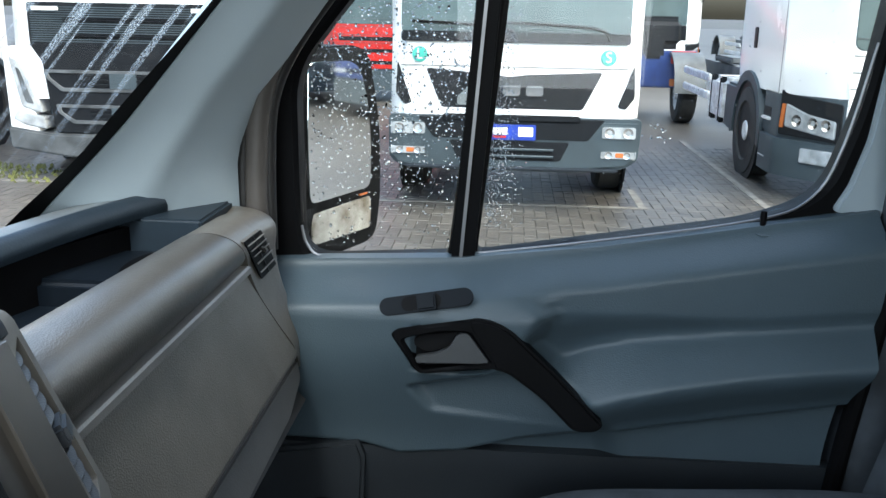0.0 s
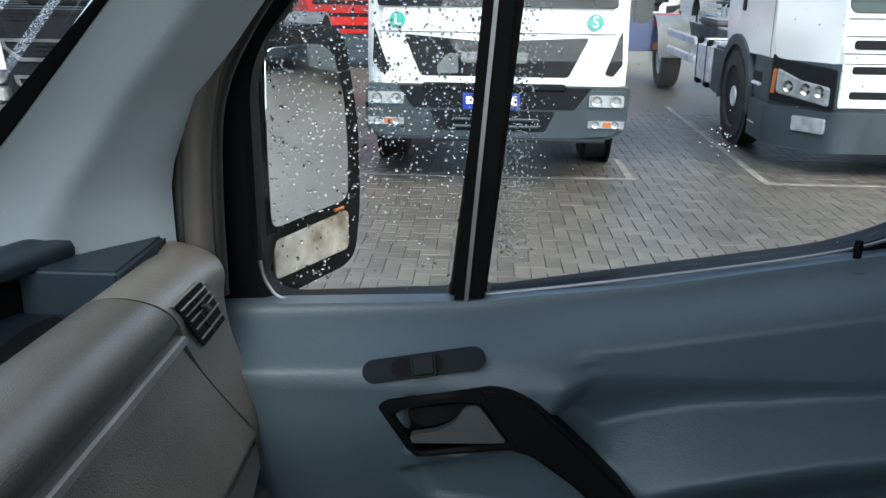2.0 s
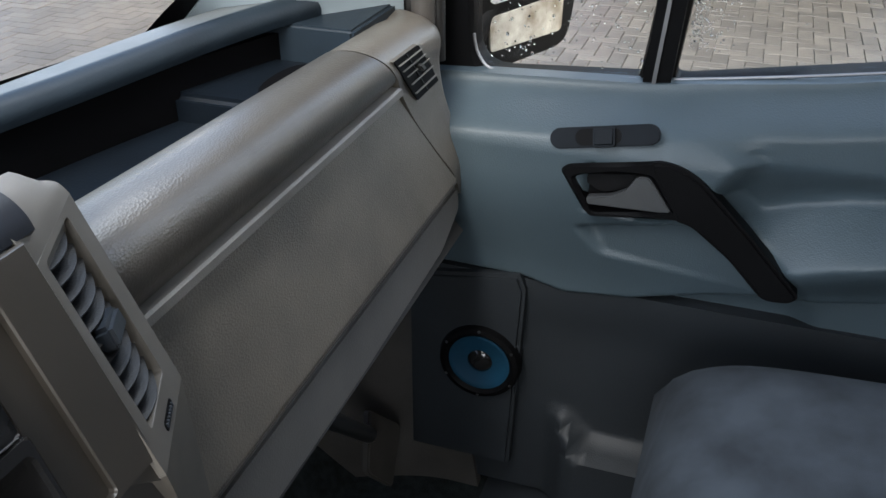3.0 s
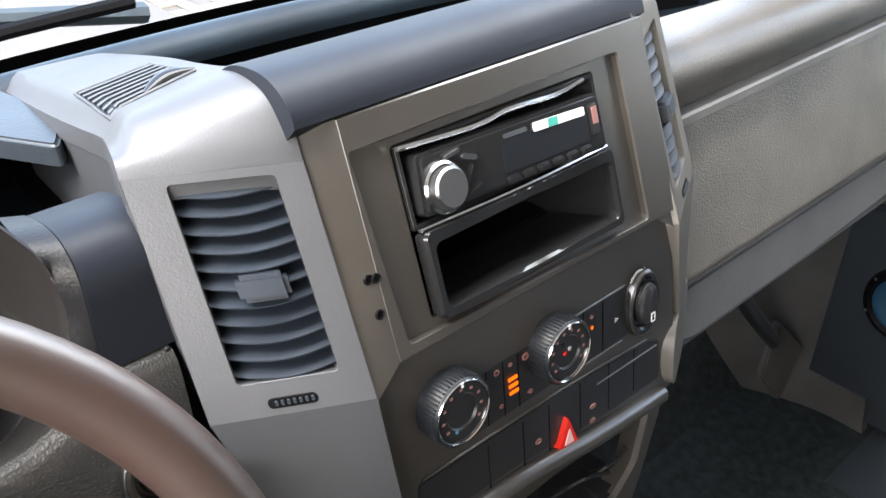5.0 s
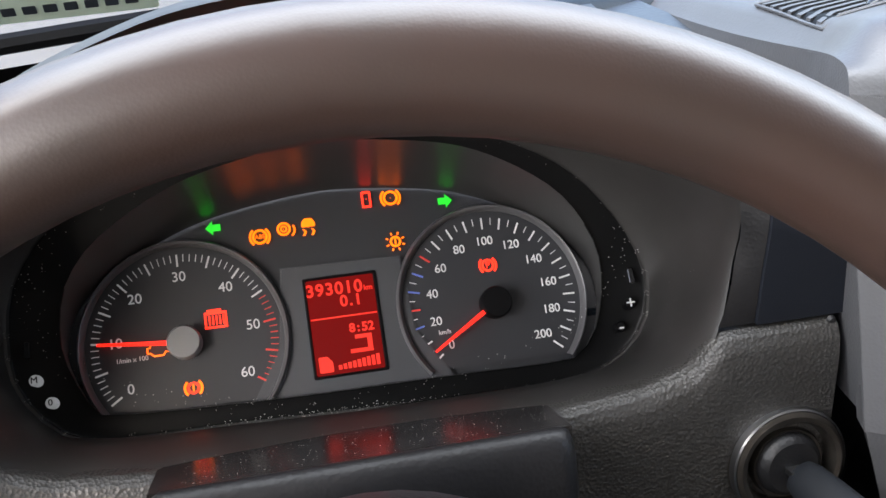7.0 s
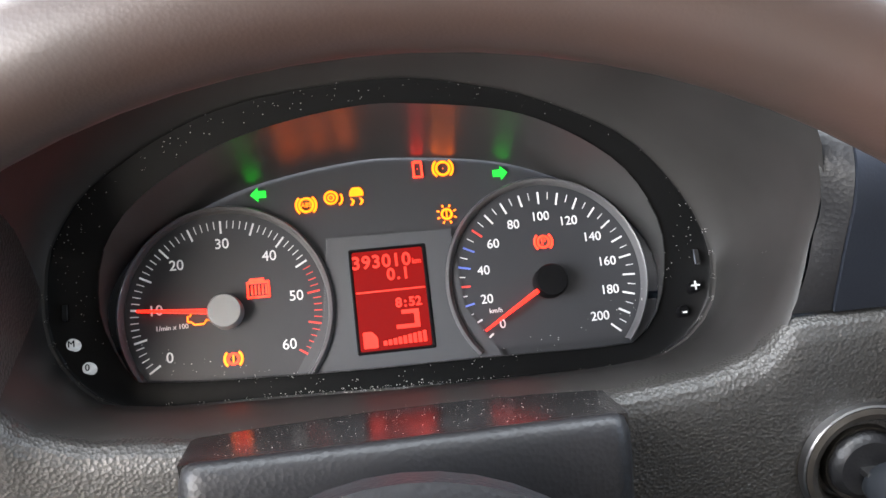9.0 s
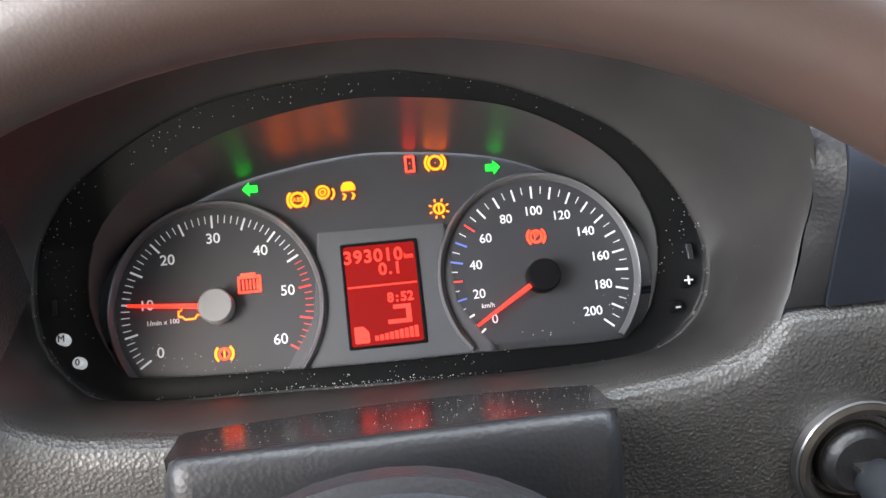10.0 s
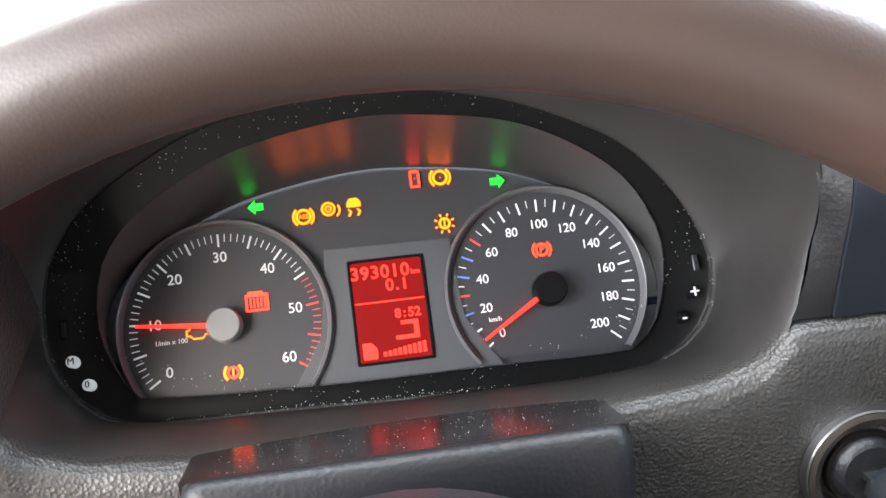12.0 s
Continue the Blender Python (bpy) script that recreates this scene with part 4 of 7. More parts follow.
for u, v in ((0.0552, -0.0700), (0.0545, -0.0835), (-0.0086, -0.0670)):
    part("icon", plate_with_hole(ellipse(u, v, 0.0038, 0.0024, 7), ellipse(u, v, 0.0020, 0.0010, 7), 0.0005, CB @ pose(0, 0, 0.0018)), ICON, bk)

# silver column with the driver's centre vent, and its twin on the passenger's side
SHEAR = Matrix(((1, -0.2, 0, 0), (0, 1, 0, 0), (0, 0, 1, 0), (0, 0, 0, 1)))
LC = frame_of((0.1775, 0.446, 1.450), (0.884, -0.467, 0), (0, 0.42, 0.905)) @ SHEAR
FLIP = Matrix.Translation((2 * XC, 0, 0)) @ Matrix.Diagonal((-1, 1, 1, 1))


def mirrored(bm, flip):
    if flip:
        bmesh.ops.transform(bm, matrix=FLIP, verts=bm.verts)
    return bm


CAP_RIGHT = [(0.2195, 0.4590, 1.528), (0.2225, 0.4770, 1.5470), (0.2310, 0.512, 1.5500), (0.2400, 0.560, 1.5310), (0.2460, 0.61, 1.5170), (0.2500, 0.66, 1.5055), (0.2530, 0.72, 1.4900), (0.2560, 0.785, 1.472)]
CAP_LEFT = [(0.1345, 0.505, 1.517), (0.1390, 0.520, 1.5165), (0.1450, 0.538, 1.5120), (0.1530, 0.565, 1.5040), (0.1570, 0.61, 1.4930), (0.1605, 0.66, 1.482), (0.1645, 0.72, 1.4705), (0.1680, 0.785, 1.460)]
cap_r = smooth_line([tuple(LC @ Vector((0.0473, 0.0640, 0)))] + CAP_RIGHT, 6)
cap_l = smooth_line([tuple(LC @ Vector((-0.0510, 0.0640, 0)))] + CAP_LEFT, 6)


def column_cap(u, v):
    """The column's rounded top, running back to the windscreen; its right edge stands higher."""
    k = min(v * (len(cap_r) - 1), len(cap_r) - 1.001)
    i, f = int(k), k - int(k)
    a = Vector(cap_l[i]).lerp(Vector(cap_l[i + 1]), f)
    b = Vector(cap_r[i]).lerp(Vector(cap_r[i + 1]), f)
    return a.lerp(b, u) + Vector((0, 0, 0.0125 * ease(u, 0.0, 0.16) * (1 - u) * ease(v, 0.10, 0.35) - 0.003 * u ** 12))


def cap_at(x, y, lift):
    """The place on the cap above (x, y), for the rear part where its rows run straight across."""
    v = float(np.interp(y, [p[1] for p in cap_r], np.linspace(0, 1, len(cap_r))))
    a, b = column_cap(0, v), column_cap(1, v)
    p = column_cap((x - a.x) / (b.x - a.x), v)
    return Vector((x, y - 0.25 * lift, p.z + lift))


FT = frame_of(LC @ Vector((0, -0.0795, 0)), (0.884, -0.467, 0), (0, 0.14, 1))


def vent_column(mt, flip, label):
    col = part("vent_column", mirrored(plate_with_hole([(-0.051, -0.08), (0.046, -0.08), (0.0473, 0.0642), (-0.051, 0.0642)], round_rect(-0.029, -0.0585, 0.0295, 0.0585, 0.003), 0.02, LC, 0.0005), flip), mt, dash, label)
    part("column_cap", mirrored(sheet(lambda u, v: column_cap(u, v * (0.30 if flip else 1.0)), 20, 48, thick=(0, 0, -0.015)), flip), mt, col)
    foot = [(-0.0505, 0.0), (0.046, 0.0), (0.058, -0.08), (0.064, -0.24), (0.0, -0.24), (-0.02, -0.08)]
    if flip:
        foot = [(-0.0505, 0.0), (0.046, 0.0)] + round_poly([(0.054, -0.10), (0.056, -0.165), (-0.03, -0.165), (-0.0505, -0.10)], 0.03)
    part("column_foot", mirrored(slab(foot, 0.02, 0.0, FT), flip), mt, col)
    # the column's flank towards the windscreen, sinking into the open tray
    def side(u, v):
        p = FT @ Vector((-0.0505 + 0.0304 * (1 - v / 0.25), -0.08 * (1 - v / 0.25), 0)) if v < 0.25 else LC @ Vector((-0.051, -0.0795 + 0.1435 * (v - 0.25) / 0.3, 0)) if v < 0.55 else column_cap(0, (v - 0.55) / 0.45 * (0.30 if flip else 1.0))
        q = Vector((p.x + 0.012, p.y + 0.012, 1.37))
        return p.lerp(q, u) - Vector((0, 0, 0.001))
    part("column_side", mirrored(sheet(side, 6, 40, thick=(0.010, 0.004, 0)), flip), mt, col)
    part("vent_box", mirrored(slab(round_rect(-0.031, -0.061, 0.032, 0.061, 0.003), 0.004, 0, LC @ pose(0, 0, -0.024)), flip), BLACK, col)
    for k in range(11):
        v0 = -0.0535 + 0.0107 * k
        part("vane", mirrored(sheet(lambda a, b: LC @ Vector((-0.029 + 0.0585 * a, v0 + 0.0075 - 0.0085 * b - 0.0030 * math.sin(math.pi * a) * b, -0.020 + 0.014 * b + 0.006 * math.sin(math.pi * a) * b)), 10, 3, thick=(0, 0, -0.0010)), flip), DARK if flip else VANE, col)
    part("vent_tab", mirrored(box((-0.011, -0.011, -0.008), (0.018, 0.005, 0.006), 0.003, m=LC), flip), VANE, col, "grey vent tab")
    th = part("thumb_slot", mirrored(slab(round_rect(-0.016, -0.0755, 0.013, -0.0690, 0.003), 0.002, 0.0005, LC @ pose(0, 0, 0.0006)), flip), BLACK, col)
    for k in range(7):
        part("thumb_rib", mirrored(box((-0.012 + 0.0035 * k, -0.0735, 0), (-0.0102 + 0.0035 * k, -0.0705, 0.0022), 0.0005, 1, m=LC), flip), VANE, th)
    return col


def flank(u, v):
    """The console's face between radio and column, falling back to the column's edge."""
    w = -0.068 + 0.152 * v
    a, b = CA @ Vector((-0.1298, w, -0.0002)), LC @ Vector((0.0462 + 0.001 * v, (w - 0.009) * 1.07, -0.003))
    return a.lerp(b, u)


part("console_flank", sheet(flank, 6, 10), DASH, dash, "dark bronze centre panel")
part("console_flank", mirrored(sheet(lambda u, v: flank(u, v) + Vector((0, 0.002, 0)), 6, 10), True), DASH, dash)
for u, v in ((0.25, 0.39), (0.20, 0.24), (0.02, 0.37)):
    part("screw_hole", lathe([(0.0, 0.0004), (0.0022, 0.0004), (0.003, 0.0012), (0.0036, -0.001)], Matrix.Translation(flank(u, v)) @ CA.to_3x3().to_4x4(), 12), BLACK, dash)
colL = vent_column(SILVER, False, "silver-painted column with slatted air vent")
COLR = mat("bronze_column_plastic", (0.105, 0.095, 0.082), 0.48, grain=0.1, grain_scale=900)
colR = vent_column(COLR, True, "bronze-grey column with slatted air vent")
# windscreen-side grille on top of the silver column
def on_grille(a, b, lift):
    """A place in the slanted grille field on the cap: a along the slats, b from the windscreen to the front."""
    x = (0.173 + 0.055 * a) * (1 - b) + (0.161 + 0.064 * a) * b
    y = (0.649 - 0.001 * a) * (1 - b) + (0.565 + 0.012 * a) * b
    return cap_at(x, y, lift)


gr = part("top_grille", sheet(lambda a, b: on_grille(a, b, 0.0010), 12, 10), BLACK, colL, "slatted defroster grille")
for k in range(7):
    part("slat", sheet(lambda a, b: on_grille(0.02 + 0.96 * a, 0.06 + 0.135 * k + 0.055 * b, 0.0022), 8, 1, thick=(0, 0, -0.002)), SILVER, gr)
part("grille_rim", tube([on_grille(a, b, 0.0012) for a, b in [(k / 8, 1) for k in range(8)] + [(1, 1 - k / 4) for k in range(4)] + [(1 - k / 8, 0) for k in range(8)] + [(0, k / 4) for k in range(4)]], 0.0011, True, 6), SILVER, gr)
dish = [on_grille(0.40 + 0.62 * k / 8, 0.98 - 0.10 * math.sin(math.pi * k / 8), 0.0015) for k in range(9)]
part("thumb_wheel", tube(dish, [0.0012 + 0.0050 * math.sin(math.pi * k / 8) for k in range(9)], n=12), GLOSS, gr, "glossy black thumb wheel")

# ---- radio ----
radio = thing("car_radio", (XC, 0.43, 1.46), "black car radio with silver volume knob, loose in its slot", "radio")
part("slot", box((-0.092, 0.006, -0.12), (0.092, 0.056, -0.112), m=CA), BLACK, radio)
part("cage", plate_with_hole(round_rect(-0.0925, 0.003, 0.0915, 0.0565, 0.001), round_rect(-0.0895, 0.006, 0.0885, 0.0535, 0.001), 0.10, CA @ pose(0, 0, -0.004), 0.0003), GLOSS, radio, "bent metal mounting cage")
rf = part("faceplate", slab(round_poly([(-0.0865, 0.0100), (0.0862, 0.0035), (0.0850, 0.0440), (-0.0830, 0.0485)], 0.004), 0.03, 0.003, CA @ pose(0, 0, 0.004)), GLOSS, radio, "glossy black faceplate")
part("volume_knob", lathe([(0.0, 0.0108), (0.0118, 0.0110), (0.0130, 0.0095), (0.0134, 0.003)], CA @ pose(-0.0695, 0.0243, 0.003), 36), BRUSHED, rf, "brushed silver volume knob")
part("knob_ring", lathe([(0.0150, 0.001), (0.0165, 0.003), (0.0150, 0.0045), (0.0135, 0.003)], CA @ pose(-0.0695, 0.0243, 0.0035), 36), CHROME, rf)
part("display", slab(round_rect(-0.017, 0.015, 0.068, 0.037, 0.002), 0.0015, 0.0004, CA @ pose(0, 0, 0.0046, 0, 0, -1.5)), TRUCKDARK, rf, "dark unlit display")
part("white_label", slab(round_rect(-0.0255, -0.0030, 0.0255, 0.0030, 0.001), 0.0008, 0, CA @ pose(0.0405, 0.0365, 0.0052, 0, 0, -3)), MARK, rf, "white printed label")
part("green_label", slab(round_rect(-0.0115, -0.0029, -0.0020, 0.0029, 0.0005), 0.0006, 0, CA @ pose(0.0405, 0.0365, 0.0055, 0, 0, -3)), GREENB, rf)
part("maker_mark", slab(round_rect(-0.014, 0.0375, 0.008, 0.0405, 0.001), 0.0006, 0, CA @ pose(0, 0, 0.0046, 0, 0, -2)), BRUSHED, rf)
part("usb_cover", slab(round_rect(0.070, 0.016, 0.0795, 0.038, 0.002), 0.003, 0.001, CA @ pose(0, 0, 0.0058)), DARK, rf)
part("usb_mark", slab(round_rect(0.0722, 0.024, 0.0775, 0.036, 0.0005), 0.0006, 0, CA @ pose(0, 0, 0.0064)), ICON, rf)
for k in range(6):
    part("preset_button", slab(round_rect(-0.016 + 0.0145 * k, 0.0082 - 0.0004 * k, -0.005 + 0.0145 * k, 0.0130 - 0.0004 * k, 0.0015), 0.003, 0.001, CA @ pose(0, 0, 0.0068)), GLOSS, rf)
for u, v, a in ((-0.058, 0.0425, 8), (-0.045, 0.0365, -20), (-0.047, 0.0255, 55), (-0.046, 0.0150, 20)):
    part("source_button", box((-0.007, -0.0018, 0.003), (0.007, 0.0018, 0.0066), 0.001, m=CA @ pose(u, v, 0, 0, 0, a)), CHROME if v > 0.03 else GLOSS, rf)
part("cage_tongue", tube(smooth_line([CA @ Vector((-0.093, 0.0555, -0.001)), CA @ Vector((-0.03, 0.0520, 0.000)), CA @ Vector((0.0, 0.0545, 0.001)), CA @ Vector((0.045, 0.0520, -0.001)), CA @ Vector((0.078, 0.0545, -0.002))], 5), 0.0017, n=6), CHROME, radio, "bent bright metal tongue")
part("cage_edge", tube(smooth_line([CA @ Vector((-0.092, 0.0035, 0.0)), CA @ Vector((0.0, 0.0025, 0.002)), CA @ Vector((0.088, 0.0035, 0.0))], 4), 0.0012, n=6), CHROME, radio)
pk = part("pocket_frame", plate_with_hole(round_rect(-0.0915, -0.0565, 0.092, 0.0015, 0.005), round_rect(-0.0835, -0.0505, 0.0855, -0.0075, 0.006), 0.010, CA @ pose(0, 0, 0.003), 0.002), GLOSS, dash, "empty black pocket below the radio")
for a, b in (((-0.085, -0.052, -0.11), (0.087, -0.0495, -0.004)), ((-0.085, -0.0085, -0.11), (0.087, -0.006, -0.004)), ((-0.0855, -0.052, -0.11), (-0.083, -0.006, -0.004)), ((0.085, -0.052, -0.11), (0.0875, -0.006, -0.004)), ((-0.085, -0.052, -0.113), (0.087, -0.006, -0.110))):
    part("pocket_wall", box(a, b, m=CA), GLOSS, pk)

# ---- driver's side: cluster hood and lower dash ----
CX = -0.0815
CL = frame_of((CX, 0.560, 1.384), (1, 0, 0), (0, 0.685, 0.729))


def swell(ctrl, n=96, c=(0.0, 0.015)):
    """A closed outline through a few (u, v) points, given back at even turns round c."""
    pts = smooth_line(ctrl, 8, True)
    ang = np.array([math.atan2(p[1] - c[1], p[0] - c[0]) for p in pts])
    rad = np.array([math.hypot(p[0] - c[0], p[1] - c[1]) for p in pts])
    o = np.argsort(ang)
    ang, rad = ang[o], rad[o]
    turns = [-math.pi + 2 * math.pi * (k + 0.5) / n for k in range(n)]
    r = np.interp(turns, np.concatenate((ang - 2 * math.pi, ang, ang + 2 * math.pi)), np.tile(rad, 3))
    return [(c[0] + q * math.cos(t), c[1] + q * math.sin(t)) for q, t in zip(r, turns)]


def on_lens(u, v, h=0.0):
    """A place on the lens plane, which leans towards the driver at its top."""
    return CL @ Vector((u, v, 0.0035 + 0.45 * (v + 0.045) + h))


LENS = swell([(-0.1300, 0.012), (-0.1235, 0.030), (-0.105, 0.048), (-0.066, 0.0665), (-0.016, 0.0757), (0.019, 0.0752), (0.066, 0.0672), (0.106, 0.0462), (0.1255, 0.022), (0.1305, 0.002), (0.1275, -0.020),
              (0.120, -0.032), (0.109, -0.0368), (0.044, -0.0358), (-0.038, -0.0345), (-0.1165, -0.0305), (-0.1245, -0.022), (-0.1305, -0.004)])
BEZEL = swell([(-0.1510, 0.016), (-0.1430, 0.0355), (-0.1205, 0.0567), (-0.069, 0.0792), (0.0025, 0.0862), (0.047, 0.0802), (0.0748, 0.0722), (0.1107, 0.0556), (0.1345, 0.0334), (0.1480, 0.0125), (0.1530, -0.0056), (0.1495, -0.0254),
               (0.1330, -0.0403), (0.105, -0.0470), (0.0247, -0.0458), (-0.055, -0.0431), (-0.107, -0.0420), (-0.1295, -0.0395), (-0.1450, -0.0263), (-0.1530, -0.0083)])
# right half of the hood's mouth: offset from the middle and height
MOUTH = [(0.0, 1.572), (0.045, 1.5685), (0.080, 1.558), (0.108, 1.5455), (0.132, 1.529), (0.150, 1.506), (0.163, 1.482), (0.1672, 1.455), (0.164, 1.430), (0.1572, 1.4095), (0.1535, 1.3995), (0.1455, 1.3912), (0.128, 1.3835), (0.090, 1.3785)]
mouth = swell([(x, z - 1.455) for x, z in MOUTH] + [(0.0, 1.3765 - 1.455)] + [(-x, z - 1.455) for x, z in MOUTH[:0:-1]], c=(0.0, 0.012))


def mouth_at(x, z, out=0.0, back=0.0):
    d = Vector((x, 0, z - 0.012)).normalized() * out
    return Vector((CX + x + d.x, 0.477 + 0.013 * ease(z, -0.050, -0.010) + back, 1.455 + z + d.z))


def cove(s):
    """The inner wall from the face out to the lens, a hollow curve."""
    f = 1 - (1 - s) ** 2.0
    out = []
    for u, v in LENS:
        p = Vector((u * 1.025, v - 0.0075 * ease(v, -0.02, 0.05), 0.0))
        q = Vector((u, v, 0.0035 + 0.45 * (v + 0.045)))
        out.append(CL @ Vector((p.x + (q.x - p.x) * f, p.y + (q.y - p.y) * f, q.z * s)))
    return out


def loft(rings, mt, name, label=""):
    bm = bmesh.new()
    rows = [[bm.verts.new(p) for p in r] for r in rings]
    n = len(rows[0])
    for a, b in zip(rows, rows[1:]):
        for k in range(n):
            bm.faces.new((a[k], a[(k + 1) % n], b[(k + 1) % n], b[k]))
    return part(name, bm, mt, dash, label, smooth=50)


GLEDGE = mat("glossy_ledge_plastic", (0.014, 0.013, 0.013), 0.20, var=0.2, scale=60)
INNER = mat("cluster_inner_wall", (0.17, 0.17, 0.17), 0.36, metal=0.9, var=0.05)
loft([cove(k / 8) for k in range(9)], INNER, "cluster_wall", "semi-gloss inner wall round the dials")
r_bez = [on_lens(u, v) for u, v in BEZEL]
loft([[on_lens(u, v) for u, v in LENS], [on_lens(u, v, -0.0015) for u, v in LENS], [a.lerp(b, 0.96) - Vector((0, -0.001, 0.0)) for a, b in zip([on_lens(u, v) for u, v in LENS], r_bez)], r_bez], BEZ, "cluster_bezel", "black bezel round the instruments")
r_rim = [on_lens(u * 1.004, (v - 0.015) * 1.006 + 0.015, 0.0022) for u, v in BEZEL]
r_rim2 = [on_lens(u * 1.012, (v - 0.015) * 1.016 + 0.015, 0.0026) for u, v in BEZEL]
r_front = [mouth_at(x, z) for x, z in mouth]
r_mids = [[a.lerp(b, f) + Vector((0, h, 0)) + Vector((b.x - a.x, 0, b.z - a.z)) * w for a, b in zip(r_rim2, r_front)] for f, h, w in ((0.25, 0.003, 0.10), (0.55, 0.004, 0.12), (0.82, 0.002, 0.06))]
r_edge = [mouth_at(x, z, 0.0012, -0.0025) for x, z in mouth]
r_edge2 = [mouth_at(x, z, 0.0020, 0.004) for x, z in mouth]
r_back = [Vector((CX + x * 0.97, 0.60, 1.385 + min(z, 0.06 + 0.40 * z))) for x, z in mouth]
loft([r_bez, r_rim, r_rim2, *r_mids, r_front, r_edge, r_edge2, r_back], HOOD, "cluster_hood", "dark arched hood over the instruments")


def lip(x):
    """Height of the knee panel's top edge: it dips in front of the instruments."""
    return float(np.interp(abs(x - CX), [0.0, 0.090, 0.128, 0.1455, 0.1535, 0.1572, 0.17], [1.3765, 1.3785, 1.3835, 1.3912, 1.3995, 1.4085, 1.4095]))


def lower_dash(u, v):
    """Knee panel below the hood, cut low in front of the instruments."""
    x = -0.56 + 0.694 * u
    prof = ((0.488, -0.004), (0.4765, 0.0012), (0.4715, 0.0), (0.4675, -0.005), (0.465, -0.013), (0.459, -0.05), (0.4525, -0.09), (0.450, -0.14), (0.46, -0.20))
    k = min(v * 8, 7.999)
    a, b = prof[int(k)], prof[int(k) + 1]
    t = k - int(k)
    return (x, a[0] + (b[0] - a[0]) * t, lip(x) + a[1] + (b[1] - a[1]) * t)


part("lower_dash", sheet(lower_dash, 140, 32), KNEE, dash, "leather-grain lower dash round the steering column", smooth=60)
ROLLS = smooth_line([(0.4745, 1.4125), (0.4765, 1.44), (0.478, 1.464), (0.484, 1.479), (0.497, 1.4875), (0.518, 1.488), (0.545, 1.481)], 4)
part("side_roll", prism(ROLLS + [(0.545, 1.4125)], 0.0955, 0.140), DASHTOP, dash, "rolled edge between hood and vent column")
def cheek(u, v):
    """The smooth strip between the hood's mouth and the roll."""
    y, z = ROLLS[min(int(v * (len(ROLLS) - 1) + 0.5), len(ROLLS) - 1)]
    edge = CX + float(np.interp(-z, [-p[1] for p in MOUTH], [p[0] for p in MOUTH])) + 0.001
    return (edge + (0.0950 - edge) * u, y + 0.0015 + 0.007 * (1 - u) * ease(z, 1.41, 1.45), z)


part("hood_cheek", sheet(cheek, 4, len(ROLLS) - 1), SHROUD, dash, "smooth dark panel beside the hood")
part("joint_back", box((0.090, 0.482, 1.40), (0.135, 0.53, 1.416)), BLACK, dash)
part("joint_screw", lathe([(0.0, 0.0010), (0.0016, 0.0008), (0.0022, -0.001)], frame_of((0.1315, 0.4725, 1.4105), (1, 0, 0), (0, 0, 1)), 10), DARK, dash)
part("side_panel", prism([(y + 0.0015, z) for y, z in ROLLS] + [(0.545, 1.4125)], -0.56, -0.235), KNEE, dash)


def round_ends(x, x0=-0.172, x1=0.004, r=0.010):
    """How far a rounded end falls back."""
    d = max(0.0, r - min(x - x0, x1 - x)) / r
    return r * (1 - (1 - min(1, d) ** 2) ** 0.5)


part("ledge", prism([(0.520, 1.3580), (0.4515, 1.3925), (0.449, 1.38), (0.520, 1.345)], -0.1705, 0.0025), GLEDGE, dash, "dusty glossy ledge below the instruments")
part("shroud", prism(smooth_line([(0.4545, 1.3905), (0.4505, 1.3938), (0.4455, 1.3925), (0.4405, 1.386), (0.434, 1.370), (0.426, 1.34), (0.418, 1.30)], 3) + [(0.418, 1.22), (0.4545, 1.22)], -0.172, 0.004, n=58, bend=lambda x: (0.6 * round_ends(x), -round_ends(x))), SHROUD, dash, "steering column shroud")
part("tray_box", slab(round_poly([(0.119, 0.7145), (0.1515, 0.645), (0.175, 0.69), (0.16, 0.79), (0.12, 0.79)], 0.010), 0.017, 0.006, pose(0, 0, 1.4755, -2, -6, 0), 3), TRAYBLUE, dash, "blue-grey end of the open tray's lip")
part("tray_edge", prism([(0.7125, 1.445), (0.711, 1.458), (0.717, 1.4655), (0.79, 1.466), (0.79, 1.44), (0.72, 1.440)], -0.50, 0.124, n=16, bend=lambda x: (-0.45 * (x - 0.124) ** 2, 0.0)), TRAYBLUE, dash, "blue-grey lip of the open tray")


# ---- instrument cluster ----
cluster = thing("instrument_cluster", (CX, 0.56, 1.36), "lit instrument cluster with two dials and red display", "instrument cluster")
FACE = mat("dial_face", (0.023, 0.0245, 0.028), 0.42, var=0.05)
FACE2 = mat("dial_face_grey", (0.043, 0.046, 0.051), 0.5, var=0.05)
RING = mat("dial_ring", (0.07, 0.07, 0.074), 0.35, var=0.05)
LIT = mat("lit_white", (0.5, 0.5, 0.5), 0.5, emit=(0.9, 0.95, 1.0), power=0.03, var=0.0)
LITRED = mat("lit_red", (0.35, 0.01, 0.005), 0.5, emit=(1.0, 0.014, 0.006), power=0.45, var=0.0)
TICKRED = mat("tick_red", (0.45, 0.04, 0.03), 0.5, emit=(1.0, 0.04, 0.03), power=0.06, var=0.0)
TICKBLUE = mat("tick_blue", (0.10, 0.15, 0.5), 0.5, var=0.0)
LCDBG = mat("lcd_red", (0.02, 0.001, 0.001), 0.6, emit=(1.0, 0.006, 0.004), power=0.034, var=0.0, spec=0.1)
LCDFG = mat("lcd_segment", (0.2, 0.01, 0.006), 0.5, emit=(1.0, 0.026, 0.012), power=0.20, var=0.0)
ORANGE = mat("warning_orange", (0.6, 0.2, 0.0), 0.4, emit=(1.0, 0.10, 0.002), power=0.5, var=0.0)
